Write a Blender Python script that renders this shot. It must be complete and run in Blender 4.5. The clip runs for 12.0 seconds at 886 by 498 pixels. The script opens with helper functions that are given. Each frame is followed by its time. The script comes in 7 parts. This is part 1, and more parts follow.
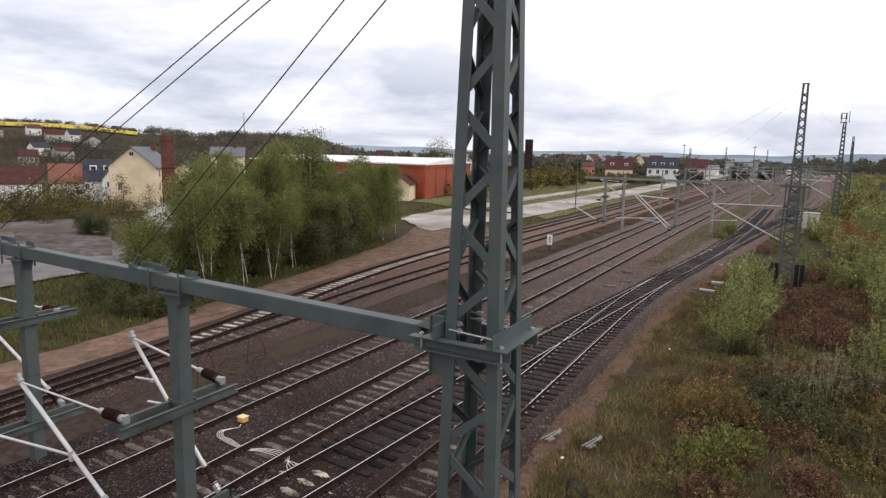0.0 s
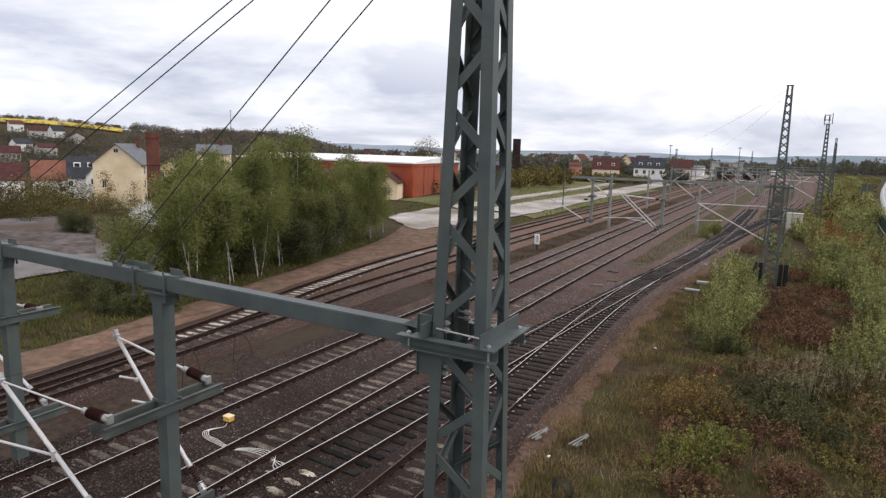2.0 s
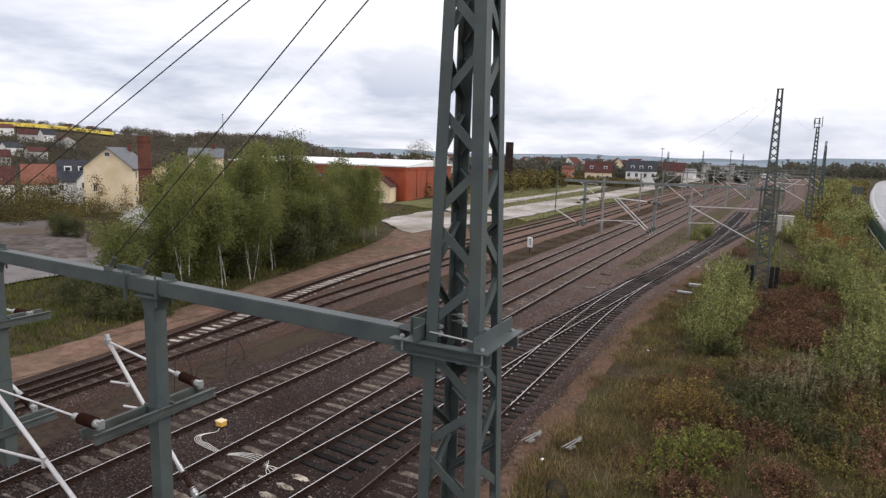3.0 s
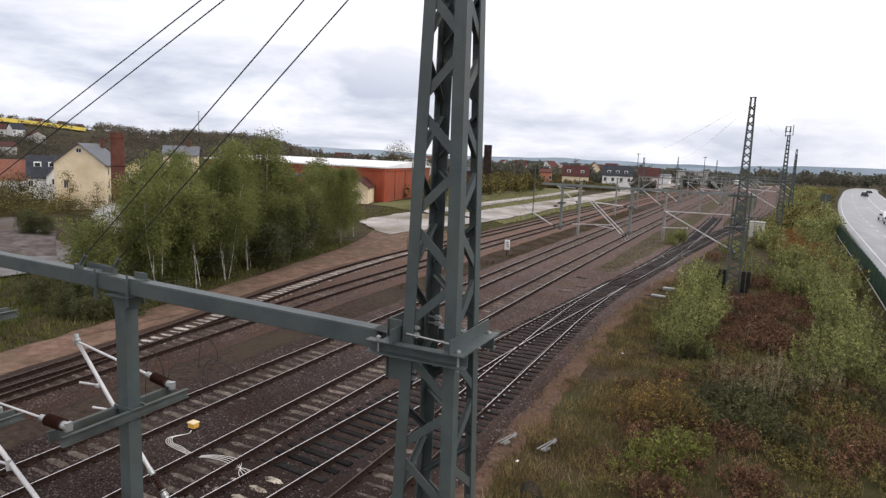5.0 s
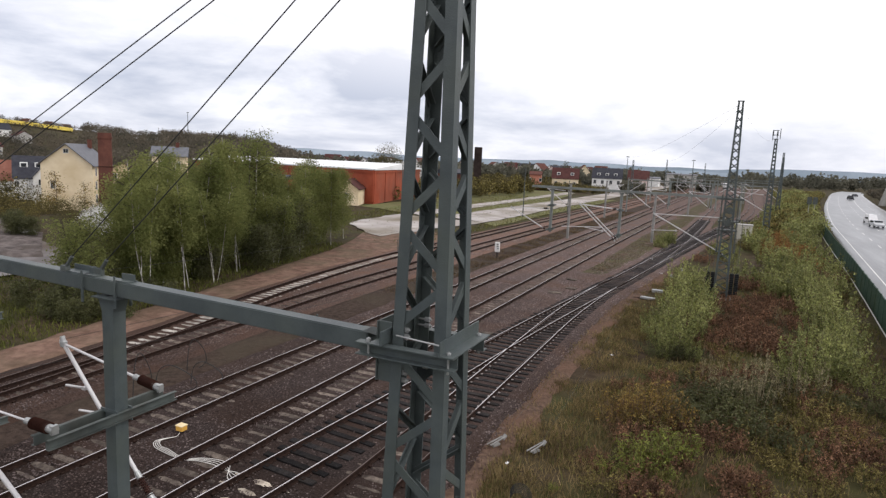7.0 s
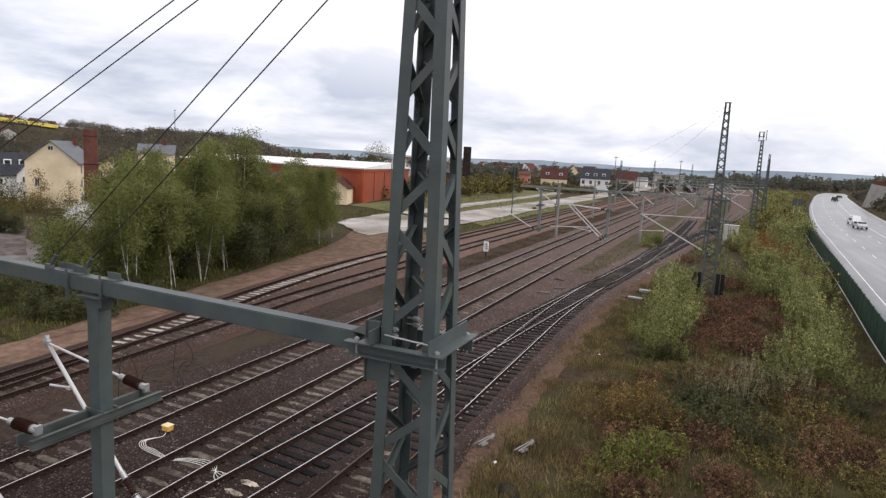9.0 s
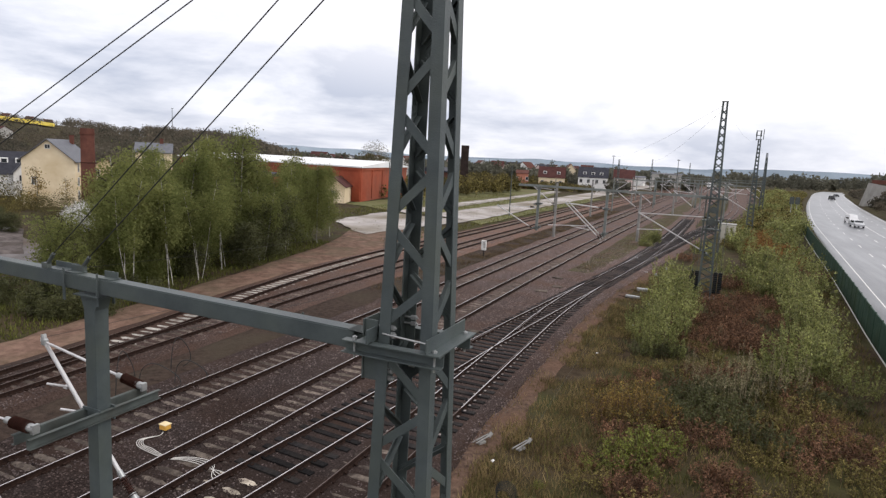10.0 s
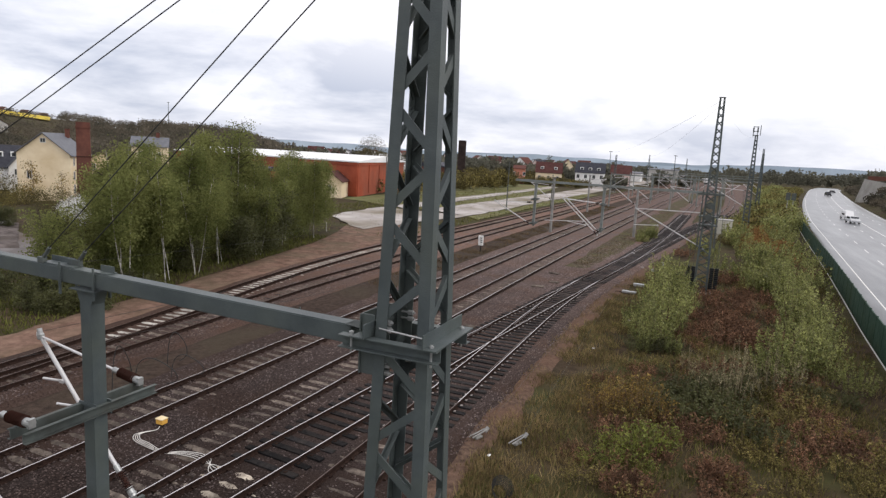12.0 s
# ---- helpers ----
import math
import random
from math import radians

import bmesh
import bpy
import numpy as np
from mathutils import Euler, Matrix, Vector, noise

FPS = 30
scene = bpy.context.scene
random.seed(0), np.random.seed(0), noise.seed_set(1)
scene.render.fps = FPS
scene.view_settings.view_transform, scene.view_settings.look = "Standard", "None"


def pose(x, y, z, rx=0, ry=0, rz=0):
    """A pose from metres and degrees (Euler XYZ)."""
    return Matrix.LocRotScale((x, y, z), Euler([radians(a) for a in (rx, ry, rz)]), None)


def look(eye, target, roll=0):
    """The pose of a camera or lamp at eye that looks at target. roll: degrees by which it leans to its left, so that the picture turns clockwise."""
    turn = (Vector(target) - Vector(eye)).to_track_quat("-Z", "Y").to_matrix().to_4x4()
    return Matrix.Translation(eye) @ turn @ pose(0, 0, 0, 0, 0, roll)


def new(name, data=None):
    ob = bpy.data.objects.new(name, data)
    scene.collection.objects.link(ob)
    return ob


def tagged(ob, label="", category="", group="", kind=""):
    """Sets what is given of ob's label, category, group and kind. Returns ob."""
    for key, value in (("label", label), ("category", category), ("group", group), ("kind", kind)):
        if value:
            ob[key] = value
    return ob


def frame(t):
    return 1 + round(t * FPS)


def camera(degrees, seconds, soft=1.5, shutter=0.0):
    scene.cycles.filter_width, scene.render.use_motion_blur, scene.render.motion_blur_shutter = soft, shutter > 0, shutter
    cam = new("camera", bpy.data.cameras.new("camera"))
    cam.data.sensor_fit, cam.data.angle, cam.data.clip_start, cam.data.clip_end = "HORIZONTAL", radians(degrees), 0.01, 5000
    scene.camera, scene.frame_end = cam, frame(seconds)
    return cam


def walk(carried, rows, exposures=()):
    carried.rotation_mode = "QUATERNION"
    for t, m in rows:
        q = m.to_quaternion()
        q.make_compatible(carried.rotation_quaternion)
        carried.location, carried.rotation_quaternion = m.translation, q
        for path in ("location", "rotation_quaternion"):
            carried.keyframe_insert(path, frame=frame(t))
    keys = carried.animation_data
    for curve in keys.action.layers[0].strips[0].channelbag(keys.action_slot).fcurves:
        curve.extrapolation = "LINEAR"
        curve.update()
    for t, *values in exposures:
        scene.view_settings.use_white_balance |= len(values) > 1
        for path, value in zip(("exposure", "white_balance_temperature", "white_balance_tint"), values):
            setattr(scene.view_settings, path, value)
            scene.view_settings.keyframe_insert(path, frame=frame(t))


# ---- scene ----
cam = camera(71.0, 12.0, soft=1.35)
EYE = (0.0, 0.0, 9.7)
# seconds, heading, pitch, roll
TURNS = (
    (0.0, 29.40, -8.84, -1.20), (0.5, 29.28, -8.85, -1.27), (1.0, 29.33, -8.88, -1.25), (1.5, 28.72, -8.88, -1.65),
    (2.0, 28.30, -8.91, -1.55), (2.5, 28.02, -8.51, -1.45), (3.0, 27.65, -8.59, -1.49), (5.0, 25.69, -8.36, -2.41),
    (5.5, 25.66, -8.42, -2.37), (6.0, 25.18, -8.15, -2.46), (6.5, 25.00, -7.98, -2.55), (7.0, 24.81, -8.14, -2.64),
    (9.0, 23.81, -8.14, -2.97), (9.5, 23.57, -8.08, -3.04), (10.0, 23.61, -8.25, -3.00), (10.5, 23.68, -8.34, -3.04),
    (11.0, 23.53, -8.37, -3.16), (11.5, 23.35, -8.44, -3.23), (12.0, 23.35, -8.69, -3.17))
walk(cam, [(t, pose(*EYE, 90 + pitch, roll, yaw)) for t, yaw, pitch, roll in TURNS])
scene.view_settings.exposure = 0.12

# ---- world and sun: a bright cloudy sky ----
SUN_AZ, SUN_EL = radians(80), radians(42)
world = bpy.data.worlds.new("sky")
scene.world = world
world.use_nodes = True
wn, wl = world.node_tree.nodes, world.node_tree.links
wn.clear()
w_out = wn.new("ShaderNodeOutputWorld")
w_bg = wn.new("ShaderNodeBackground")
w_bg.inputs["Strength"].default_value = 0.1
w_sky = wn.new("ShaderNodeTexSky")
w_sky.sky_type = "NISHITA"
w_sky.sun_disc = False
w_sky.sun_elevation, w_sky.sun_rotation = SUN_EL, SUN_AZ
w_co = wn.new("ShaderNodeTexCoord")
w_sep = wn.new("ShaderNodeSeparateXYZ")
wl.new(w_co.outputs["Generated"], w_sep.inputs[0])


def wmath(op, a, b=None, clamp=False):
    n = wn.new("ShaderNodeMath")
    n.operation, n.use_clamp = op, clamp
    for i, v in enumerate((a, b)):
        if v is None:
            continue
        if isinstance(v, (int, float)):
            n.inputs[i].default_value = v
        else:
            wl.new(v, n.inputs[i])
    return n.outputs[0]


# heaped clouds, flattened towards the horizon
w_comb = wn.new("ShaderNodeCombineXYZ")
wl.new(wmath("MULTIPLY", w_sep.outputs["X"], 3.2), w_comb.inputs[0])
wl.new(wmath("MULTIPLY", w_sep.outputs["Y"], 3.2), w_comb.inputs[1])
wl.new(wmath("MULTIPLY", w_sep.outputs["Z"], 11.0), w_comb.inputs[2])
w_n1 = wn.new("ShaderNodeTexNoise")
w_n1.inputs["Scale"].default_value, w_n1.inputs["Detail"].default_value, w_n1.inputs["Roughness"].default_value = 1.15, 8.0, 0.55
w_n1.inputs["Distortion"].default_value = 0.25
wl.new(w_comb.outputs[0], w_n1.inputs["Vector"])
w_ramp = wn.new("ShaderNodeValToRGB")
w_ramp.color_ramp.elements[0].position, w_ramp.color_ramp.elements[1].position = 0.40, 0.66
w_ramp.color_ramp.elements[0].color, w_ramp.color_ramp.elements[1].color = (0.46, 0.50, 0.60, 1), (0.93, 0.94, 0.98, 1)
wl.new(w_n1.outputs["Fac"], w_ramp.inputs[0])
# thin high veil towards the sun side and overhead
w_veil = wmath("MULTIPLY", wmath("SUBTRACT", wmath("ADD", wmath("MULTIPLY", w_sep.outputs["X"], 0.13), w_sep.outputs["Z"]), 0.02), 5.5, True)
w_mix = wn.new("ShaderNodeMix")
w_mix.data_type = "RGBA"
wl.new(w_veil, w_mix.inputs[0])
wl.new(w_ramp.outputs[0], w_mix.inputs[6])
w_mix.inputs[7].default_value = (1.02, 1.01, 1.03, 1)
w_gain = wn.new("ShaderNodeMix")
w_gain.data_type, w_gain.blend_type = "RGBA", "MULTIPLY"
w_gain.inputs[0].default_value = 1.0
wl.new(w_mix.outputs[2], w_gain.inputs[6])
w_gain.inputs[7].default_value = (12.3, 12.1, 12.2, 1)
w_all = wn.new("ShaderNodeMix")
w_all.data_type = "RGBA"
w_all.inputs[0].default_value = 0.93
wl.new(w_sky.outputs[0], w_all.inputs[6])
wl.new(w_gain.outputs[2], w_all.inputs[7])
wl.new(w_all.outputs[2], w_bg.inputs["Color"])
wl.new(w_bg.outputs[0], w_out.inputs[0])

sun_data = bpy.data.lights.new("sun", "SUN")
sun_data.energy, sun_data.angle, sun_data.color = 0.9, radians(14), (1.0, 0.96, 0.9)
sun = new("sun", sun_data)
sun.matrix_world = look((0, 0, 60), (-60 * math.sin(SUN_AZ) / math.tan(SUN_EL), -60 * math.cos(SUN_AZ) / math.tan(SUN_EL), 0))


# ---- materials ----
def material(name, a, b, scale=4.0, rough=0.8, metal=0.0, bump=0.0, bump_scale=None, dirt=None, dirt_scale=0.6, dirt_amount=0.5,
             island=0.0, stretch=(1, 1, 1), random_tone=0.0, translucent=0.0, detail=6.0):
    """Two tones broken by fine noise, large stains, and a fine relief."""
    m = bpy.data.materials.new(name)
    m.use_nodes = True
    nodes, links = m.node_tree.nodes, m.node_tree.links
    bsdf = nodes["Principled BSDF"]
    geo = nodes.new("ShaderNodeNewGeometry")
    mp = nodes.new("ShaderNodeMapping")
    mp.inputs["Scale"].default_value = stretch
    links.new(geo.outputs["Position"], mp.inputs["Vector"])
    n1 = nodes.new("ShaderNodeTexNoise")
    n1.inputs["Scale"].default_value, n1.inputs["Detail"].default_value, n1.inputs["Roughness"].default_value = scale, detail, 0.62
    links.new(mp.outputs[0], n1.inputs["Vector"])
    ramp = nodes.new("ShaderNodeValToRGB")
    ramp.color_ramp.elements[0].position, ramp.color_ramp.elements[1].position = 0.33, 0.67
    ramp.color_ramp.elements[0].color, ramp.color_ramp.elements[1].color = (*a, 1), (*b, 1)
    links.new(n1.outputs["Fac"], ramp.inputs[0])
    col = ramp.outputs[0]
    if dirt:
        n2 = nodes.new("ShaderNodeTexNoise")
        n2.inputs["Scale"].default_value, n2.inputs["Detail"].default_value = dirt_scale, 7.0
        links.new(geo.outputs["Position"], n2.inputs["Vector"])
        r2 = nodes.new("ShaderNodeValToRGB")
        r2.color_ramp.elements[0].position, r2.color_ramp.elements[1].position = 0.42, 0.68
        r2.color_ramp.elements[0].color, r2.color_ramp.elements[1].color = (0, 0, 0, 1), (dirt_amount,) * 3 + (1,)
        links.new(n2.outputs["Fac"], r2.inputs[0])
        mx = nodes.new("ShaderNodeMix")
        mx.data_type = "RGBA"
        links.new(r2.outputs[0], mx.inputs[0])
        links.new(col, mx.inputs[6])
        mx.inputs[7].default_value = (*dirt, 1)
        col = mx.outputs[2]
    if island or random_tone:
        if island:
            src = geo.outputs["Random Per Island"]
        else:
            src = nodes.new("ShaderNodeObjectInfo").outputs["Random"]
        amount = island or random_tone
        mr = nodes.new("ShaderNodeMapRange")
        mr.inputs["To Min"].default_value, mr.inputs["To Max"].default_value = 1 - amount, 1 + amount
        links.new(src, mr.inputs["Value"])
        mm = nodes.new("ShaderNodeVectorMath")
        mm.operation = "SCALE"
        links.new(col, mm.inputs[0])
        links.new(mr.outputs[0], mm.inputs["Scale"])
        col = mm.outputs[0]
    links.new(col, bsdf.inputs["Base Color"])
    bsdf.inputs["Roughness"].default_value, bsdf.inputs["Metallic"].default_value = rough, metal
    bsdf.inputs["Specular IOR Level"].default_value = 0.3 if rough < 0.7 else 0.08
    if bump:
        n3 = nodes.new("ShaderNodeTexNoise")
        n3.inputs["Scale"].default_value, n3.inputs["Detail"].default_value = bump_scale or scale * 3, 5.0
        links.new(geo.outputs["Position"], n3.inputs["Vector"])
        bp = nodes.new("ShaderNodeBump")
        bp.inputs["Strength"].default_value, bp.inputs["Distance"].default_value = min(1.0, bump), 0.05
        links.new(n3.outputs["Fac"], bp.inputs["Height"])
        links.new(bp.outputs[0], bsdf.inputs["Normal"])
    if translucent:
        tr = nodes.new("ShaderNodeBsdfTranslucent")
        links.new(col, tr.inputs["Color"])
        ms = nodes.new("ShaderNodeMixShader")
        ms.inputs[0].default_value = translucent
        links.new(bsdf.outputs[0], ms.inputs[1])
        links.new(tr.outputs[0], ms.inputs[2])
        links.new(ms.outputs[0], nodes["Material Output"].inputs[0])
    return m


M_PAINT = material("mast_paint", (0.053, 0.066, 0.070), (0.081, 0.098, 0.100), 2.5, 0.5, 0.0, 0.15, 60, (0.078, 0.092, 0.080), 1.3, 0.7)
M_PAINT_DARK = material("weathered_steel", (0.055, 0.066, 0.064), (0.090, 0.104, 0.099), 3.0, 0.6, 0.0, 0.1, 60, (0.05, 0.045, 0.035), 2.0, 0.5)
M_GALV = material("galvanised_steel", (0.30, 0.31, 0.31), (0.46, 0.47, 0.47), 6.0, 0.45, 0.6, 0.05, 80)
M_TUBE = material("aluminium_tube", (0.50, 0.49, 0.50), (0.66, 0.65, 0.66), 5.0, 0.45, 0.25, 0.0, None, (0.34, 0.32, 0.31), 2.5, 0.5)
M_INSUL = material("brown_porcelain", (0.030, 0.014, 0.011), (0.055, 0.024, 0.018), 4.0, 0.25)
M_CABLE = material("dark_wire", (0.018, 0.019, 0.019), (0.03, 0.03, 0.03), 4.0, 0.6)
M_WHITE_CABLE = material("pale_cable", (0.55, 0.53, 0.50), (0.7, 0.68, 0.64), 8.0, 0.6)
M_CONCRETE = material("concrete_pole", (0.20, 0.20, 0.19), (0.30, 0.29, 0.28), 3.0, 0.9, 0, 0.3, 30, (0.13, 0.12, 0.11), 1.0, 0.5)
M_SLEEPER = material("concrete_sleeper", (0.095, 0.076, 0.064), (0.26, 0.215, 0.18), 5.0, 0.9, 0, 0.5, 40, (0.055, 0.043, 0.038), 2.2, 0.9, random_tone=0.4)
M_SLEEPER_NEW = material("clean_sleeper", (0.30, 0.28, 0.255), (0.46, 0.44, 0.40), 6.0, 0.9, 0, 0.4, 40, (0.14, 0.11, 0.09), 1.6, 0.7, random_tone=0.25)
M_SLEEPER_MID = material("worn_sleeper", (0.20, 0.17, 0.135), (0.52, 0.46, 0.38), 6.0, 0.9, 0, 0.4, 40, (0.07, 0.055, 0.046), 1.8, 0.8, random_tone=0.45)
M_SLEEPER_WOOD = material("tarred_timber", (0.012, 0.0115, 0.012), (0.036, 0.033, 0.034), 9.0, 0.92, 0, 0.6, 30, (0.055, 0.046, 0.040), 3.0, 0.5, random_tone=0.4)
M_RUST = material("rusty_rail", (0.013, 0.0078, 0.0062), (0.034, 0.0195, 0.0150), 8.0, 0.85, 0, 0.3, 60)
M_RAIL_TOP = material("worn_rail_head", (0.50, 0.475, 0.48), (0.66, 0.635, 0.64), 5.0, 0.26, 0.8)
M_RAIL_DULL = material("dull_rail_head", (0.055, 0.037, 0.032), (0.10, 0.07, 0.06), 5.0, 0.45)
M_BALLAST = material("ballast_gravel", (0.0135, 0.0091, 0.0084), (0.075, 0.0560, 0.0510), 16.0, 0.95, 0, 1.0, 18, (0.05, 0.030, 0.022), 0.35, 0.75, detail=9)
M_BALLAST_RUST = material("rusty_ballast", (0.022, 0.0145, 0.0125), (0.105, 0.072, 0.060), 14.0, 0.95, 0, 1.0, 18, (0.075, 0.042, 0.030), 0.35, 0.75, detail=9)
M_STONE = material("ballast_stone", (0.050, 0.0365, 0.035), (0.168, 0.134, 0.127), 3.0, 0.9, 0, 0.0, None, (0.05, 0.03, 0.022), 0.4, 0.6, island=0.75)


def falloff_graded(m, near, far):
    """Lens falloff painted into the colour: darker near, lighter further out along y."""
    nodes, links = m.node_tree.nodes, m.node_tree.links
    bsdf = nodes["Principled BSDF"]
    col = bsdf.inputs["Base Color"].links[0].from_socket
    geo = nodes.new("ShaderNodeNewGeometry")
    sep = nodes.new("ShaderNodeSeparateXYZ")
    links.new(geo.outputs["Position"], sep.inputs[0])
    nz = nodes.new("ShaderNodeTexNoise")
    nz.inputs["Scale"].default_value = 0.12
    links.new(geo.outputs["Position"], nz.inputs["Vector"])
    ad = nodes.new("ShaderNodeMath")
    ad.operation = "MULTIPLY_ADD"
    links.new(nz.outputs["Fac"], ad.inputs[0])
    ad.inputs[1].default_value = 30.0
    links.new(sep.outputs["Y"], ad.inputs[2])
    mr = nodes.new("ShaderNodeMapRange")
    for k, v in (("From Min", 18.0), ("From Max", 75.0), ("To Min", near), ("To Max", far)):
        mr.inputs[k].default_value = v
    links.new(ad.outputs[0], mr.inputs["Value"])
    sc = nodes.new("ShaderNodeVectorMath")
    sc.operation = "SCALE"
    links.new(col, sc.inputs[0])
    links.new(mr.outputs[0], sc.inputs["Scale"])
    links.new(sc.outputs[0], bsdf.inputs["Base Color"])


# near gravel painted darker and far gravel lighter to imitate brightness falloff
falloff_graded(M_BALLAST, 0.23, 2.5)
falloff_graded(M_BALLAST_RUST, 0.25, 2.2)
falloff_graded(M_STONE, 0.46, 1.55)
falloff_graded(M_SLEEPER, 0.75, 0.75)
# timbers carry the same painted falloff, lighter with distance
falloff_graded(M_SLEEPER_WOOD, 0.38, 1.5)
M_CESS = material("gravelly_earth", (0.040, 0.026, 0.020), (0.150, 0.098, 0.072), 5.0, 0.95, 0, 0.6, 20, (0.115, 0.066, 0.045), 0.5, 0.8, detail=9)
M_PATH = material("earth_path", (0.092, 0.054, 0.040), (0.215, 0.137, 0.104), 1.5, 0.95, 0, 0.5, 14, (0.10, 0.085, 0.055), 0.35, 0.6, detail=9)
M_ASPHALT = material("old_asphalt", (0.105, 0.098, 0.099), (0.205, 0.19, 0.192), 0.6, 0.7, 0, 0.3, 12, (0.085, 0.062, 0.048), 0.11, 1.0, detail=9)
M_YARD = material("pale_yard", (0.28, 0.255, 0.245), (0.45, 0.42, 0.40), 0.25, 0.75, 0, 0.15, 3, (0.15, 0.125, 0.085), 0.09, 0.95, detail=9)
M_ROAD = material("wet_road", (0.062, 0.067, 0.078), (0.165, 0.172, 0.185), 1.0, 0.30, 0, 0.08, 10, (0.055, 0.06, 0.07), 0.08, 0.7, stretch=(0.8, 0.05, 1))
M_TURF = material("rough_turf", (0.078, 0.088, 0.036), (0.185, 0.182, 0.085), 0.5, 0.95, 0, 0.6, 6, (0.12, 0.095, 0.05), 0.12, 0.7, detail=9)
M_MARK = material("road_marking", (0.62, 0.62, 0.60), (0.75, 0.75, 0.73), 3.0, 0.6)
M_LEAF_BIRCH = material("birch_leaf", (0.120, 0.140, 0.044), (0.244, 0.258, 0.092), 0.35, 0.7, island=0.15, translucent=0.5)
M_LEAF_DARK = material("dark_leaf", (0.044, 0.049, 0.018), (0.104, 0.108, 0.042), 0.5, 0.6, island=0.4, translucent=0.3)
M_LEAF_FRESH = material("fresh_leaf", (0.104, 0.118, 0.033), (0.300, 0.312, 0.112), 0.5, 0.55, island=0.6, translucent=0.35)
M_LEAF_WEED = material("weed_leaf", (0.10, 0.120, 0.020), (0.215, 0.230, 0.050), 0.5, 0.6, island=0.45, translucent=0.3)
M_LEAF_RUSTY = material("rusty_leaf", (0.080, 0.044, 0.028), (0.215, 0.120, 0.072), 0.6, 0.7, island=0.8, translucent=0.1)
M_LEAF_OLIVE = material("olive_leaf", (0.074, 0.066, 0.022), (0.210, 0.172, 0.062), 0.5, 0.7, island=0.75, translucent=0.12)
M_LEAF_PALE = material("blossom", (0.58, 0.58, 0.56), (0.76, 0.76, 0.74), 0.3, 0.7, island=0.3, translucent=0.2)
M_LEAF_ORANGE = material("orange_leaf", (0.150, 0.074, 0.026), (0.265, 0.145, 0.055), 0.5, 0.7, island=0.4, translucent=0.25)
M_LEAF_OCHRE = material("ochre_leaf", (0.125, 0.086, 0.026), (0.330, 0.225, 0.070), 0.6, 0.7, island=0.5, translucent=0.25)
M_WOODS = material("far_woods", (0.060, 0.060, 0.048), (0.165, 0.138, 0.104), 0.05, 0.85, island=0.22, translucent=0.45)
M_HEDGEROW = material("brown_hedgerow", (0.050, 0.046, 0.022), (0.130, 0.108, 0.048), 0.12, 0.8, island=0.25, translucent=0.4)
# pale, narrow tones hold the distance haze of the far tree belts
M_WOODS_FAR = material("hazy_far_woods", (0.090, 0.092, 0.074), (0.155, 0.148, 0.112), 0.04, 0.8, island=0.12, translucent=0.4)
M_DRY = material("dry_grass", (0.098, 0.074, 0.035), (0.265, 0.198, 0.098), 0.6, 0.85, island=0.5, translucent=0.2)
M_GRASS = material("green_grass", (0.066, 0.072, 0.022), (0.160, 0.155, 0.050), 0.4, 0.8, island=0.4, translucent=0.25)
M_BANK_GRASS = material("bank_grass", (0.050, 0.060, 0.016), (0.130, 0.135, 0.036), 0.35, 0.8, island=0.5, translucent=0.2)
M_BROWN_WEED = material("brown_weed", (0.060, 0.043, 0.025), (0.165, 0.118, 0.068), 0.6, 0.85, island=0.45, translucent=0.2)
M_BUD = material("pale_bud", (0.16, 0.135, 0.075), (0.30, 0.265, 0.16), 0.6, 0.8, island=0.4)
M_TWIG = material("twigs", (0.085, 0.055, 0.040), (0.160, 0.110, 0.082), 2.0, 0.85)
M_BARK = material("birch_bark", (0.40, 0.38, 0.34), (0.55, 0.53, 0.49), 4.0, 0.8, 0, 0.2, 20, (0.05, 0.045, 0.04), 2.6, 0.9, stretch=(1, 1, 5))
M_BARK_DARK = material("dark_bark", (0.045, 0.036, 0.028), (0.085, 0.068, 0.054), 5.0, 0.9)
M_BRICK = material("red_brickwork", (0.27, 0.062, 0.034), (0.40, 0.105, 0.058), 0.25, 0.9, 0, 0.2, 6, (0.20, 0.085, 0.06), 0.12, 0.8, detail=10)
M_BRICK_DARK = material("sooty_brick", (0.105, 0.046, 0.036), (0.165, 0.070, 0.054), 0.8, 0.9, 0, 0.2, 5, (0.10, 0.05, 0.04), 0.3, 0.7)
M_ROOF_WHITE = material("pale_roofing", (0.74, 0.75, 0.76), (0.86, 0.86, 0.87), 0.2, 0.6, 0, 0, None, (0.62, 0.62, 0.62), 0.1, 0.5)
M_ROOF_GREY = material("slate_roof", (0.085, 0.09, 0.105), (0.135, 0.14, 0.16), 1.2, 0.6, 0, 0.2, 6)
M_ROOF_RED = material("red_tile_roof", (0.074, 0.033, 0.029), (0.130, 0.060, 0.050), 0.8, 0.8, 0, 0.3, 8, (0.10, 0.04, 0.03), 0.2, 0.6)
M_ROOF_ORANGE = material("orange_tile_roof", (0.16, 0.070, 0.050), (0.25, 0.115, 0.085), 0.8, 0.8, 0, 0.3, 8, (0.16, 0.06, 0.045), 0.3, 0.6)
M_SOOT = material("soot_black_brick", (0.022, 0.016, 0.015), (0.045, 0.033, 0.030), 0.8, 0.9, 0, 0.2, 5)
# mast paint lightened for far beams and poles; distance haze put into the colour
M_PAINT_PALE = material("hazed_mast_paint", (0.145, 0.165, 0.160), (0.215, 0.235, 0.225), 2.0, 0.6, 0, 0.1, 40, (0.12, 0.12, 0.105), 1.1, 0.5)
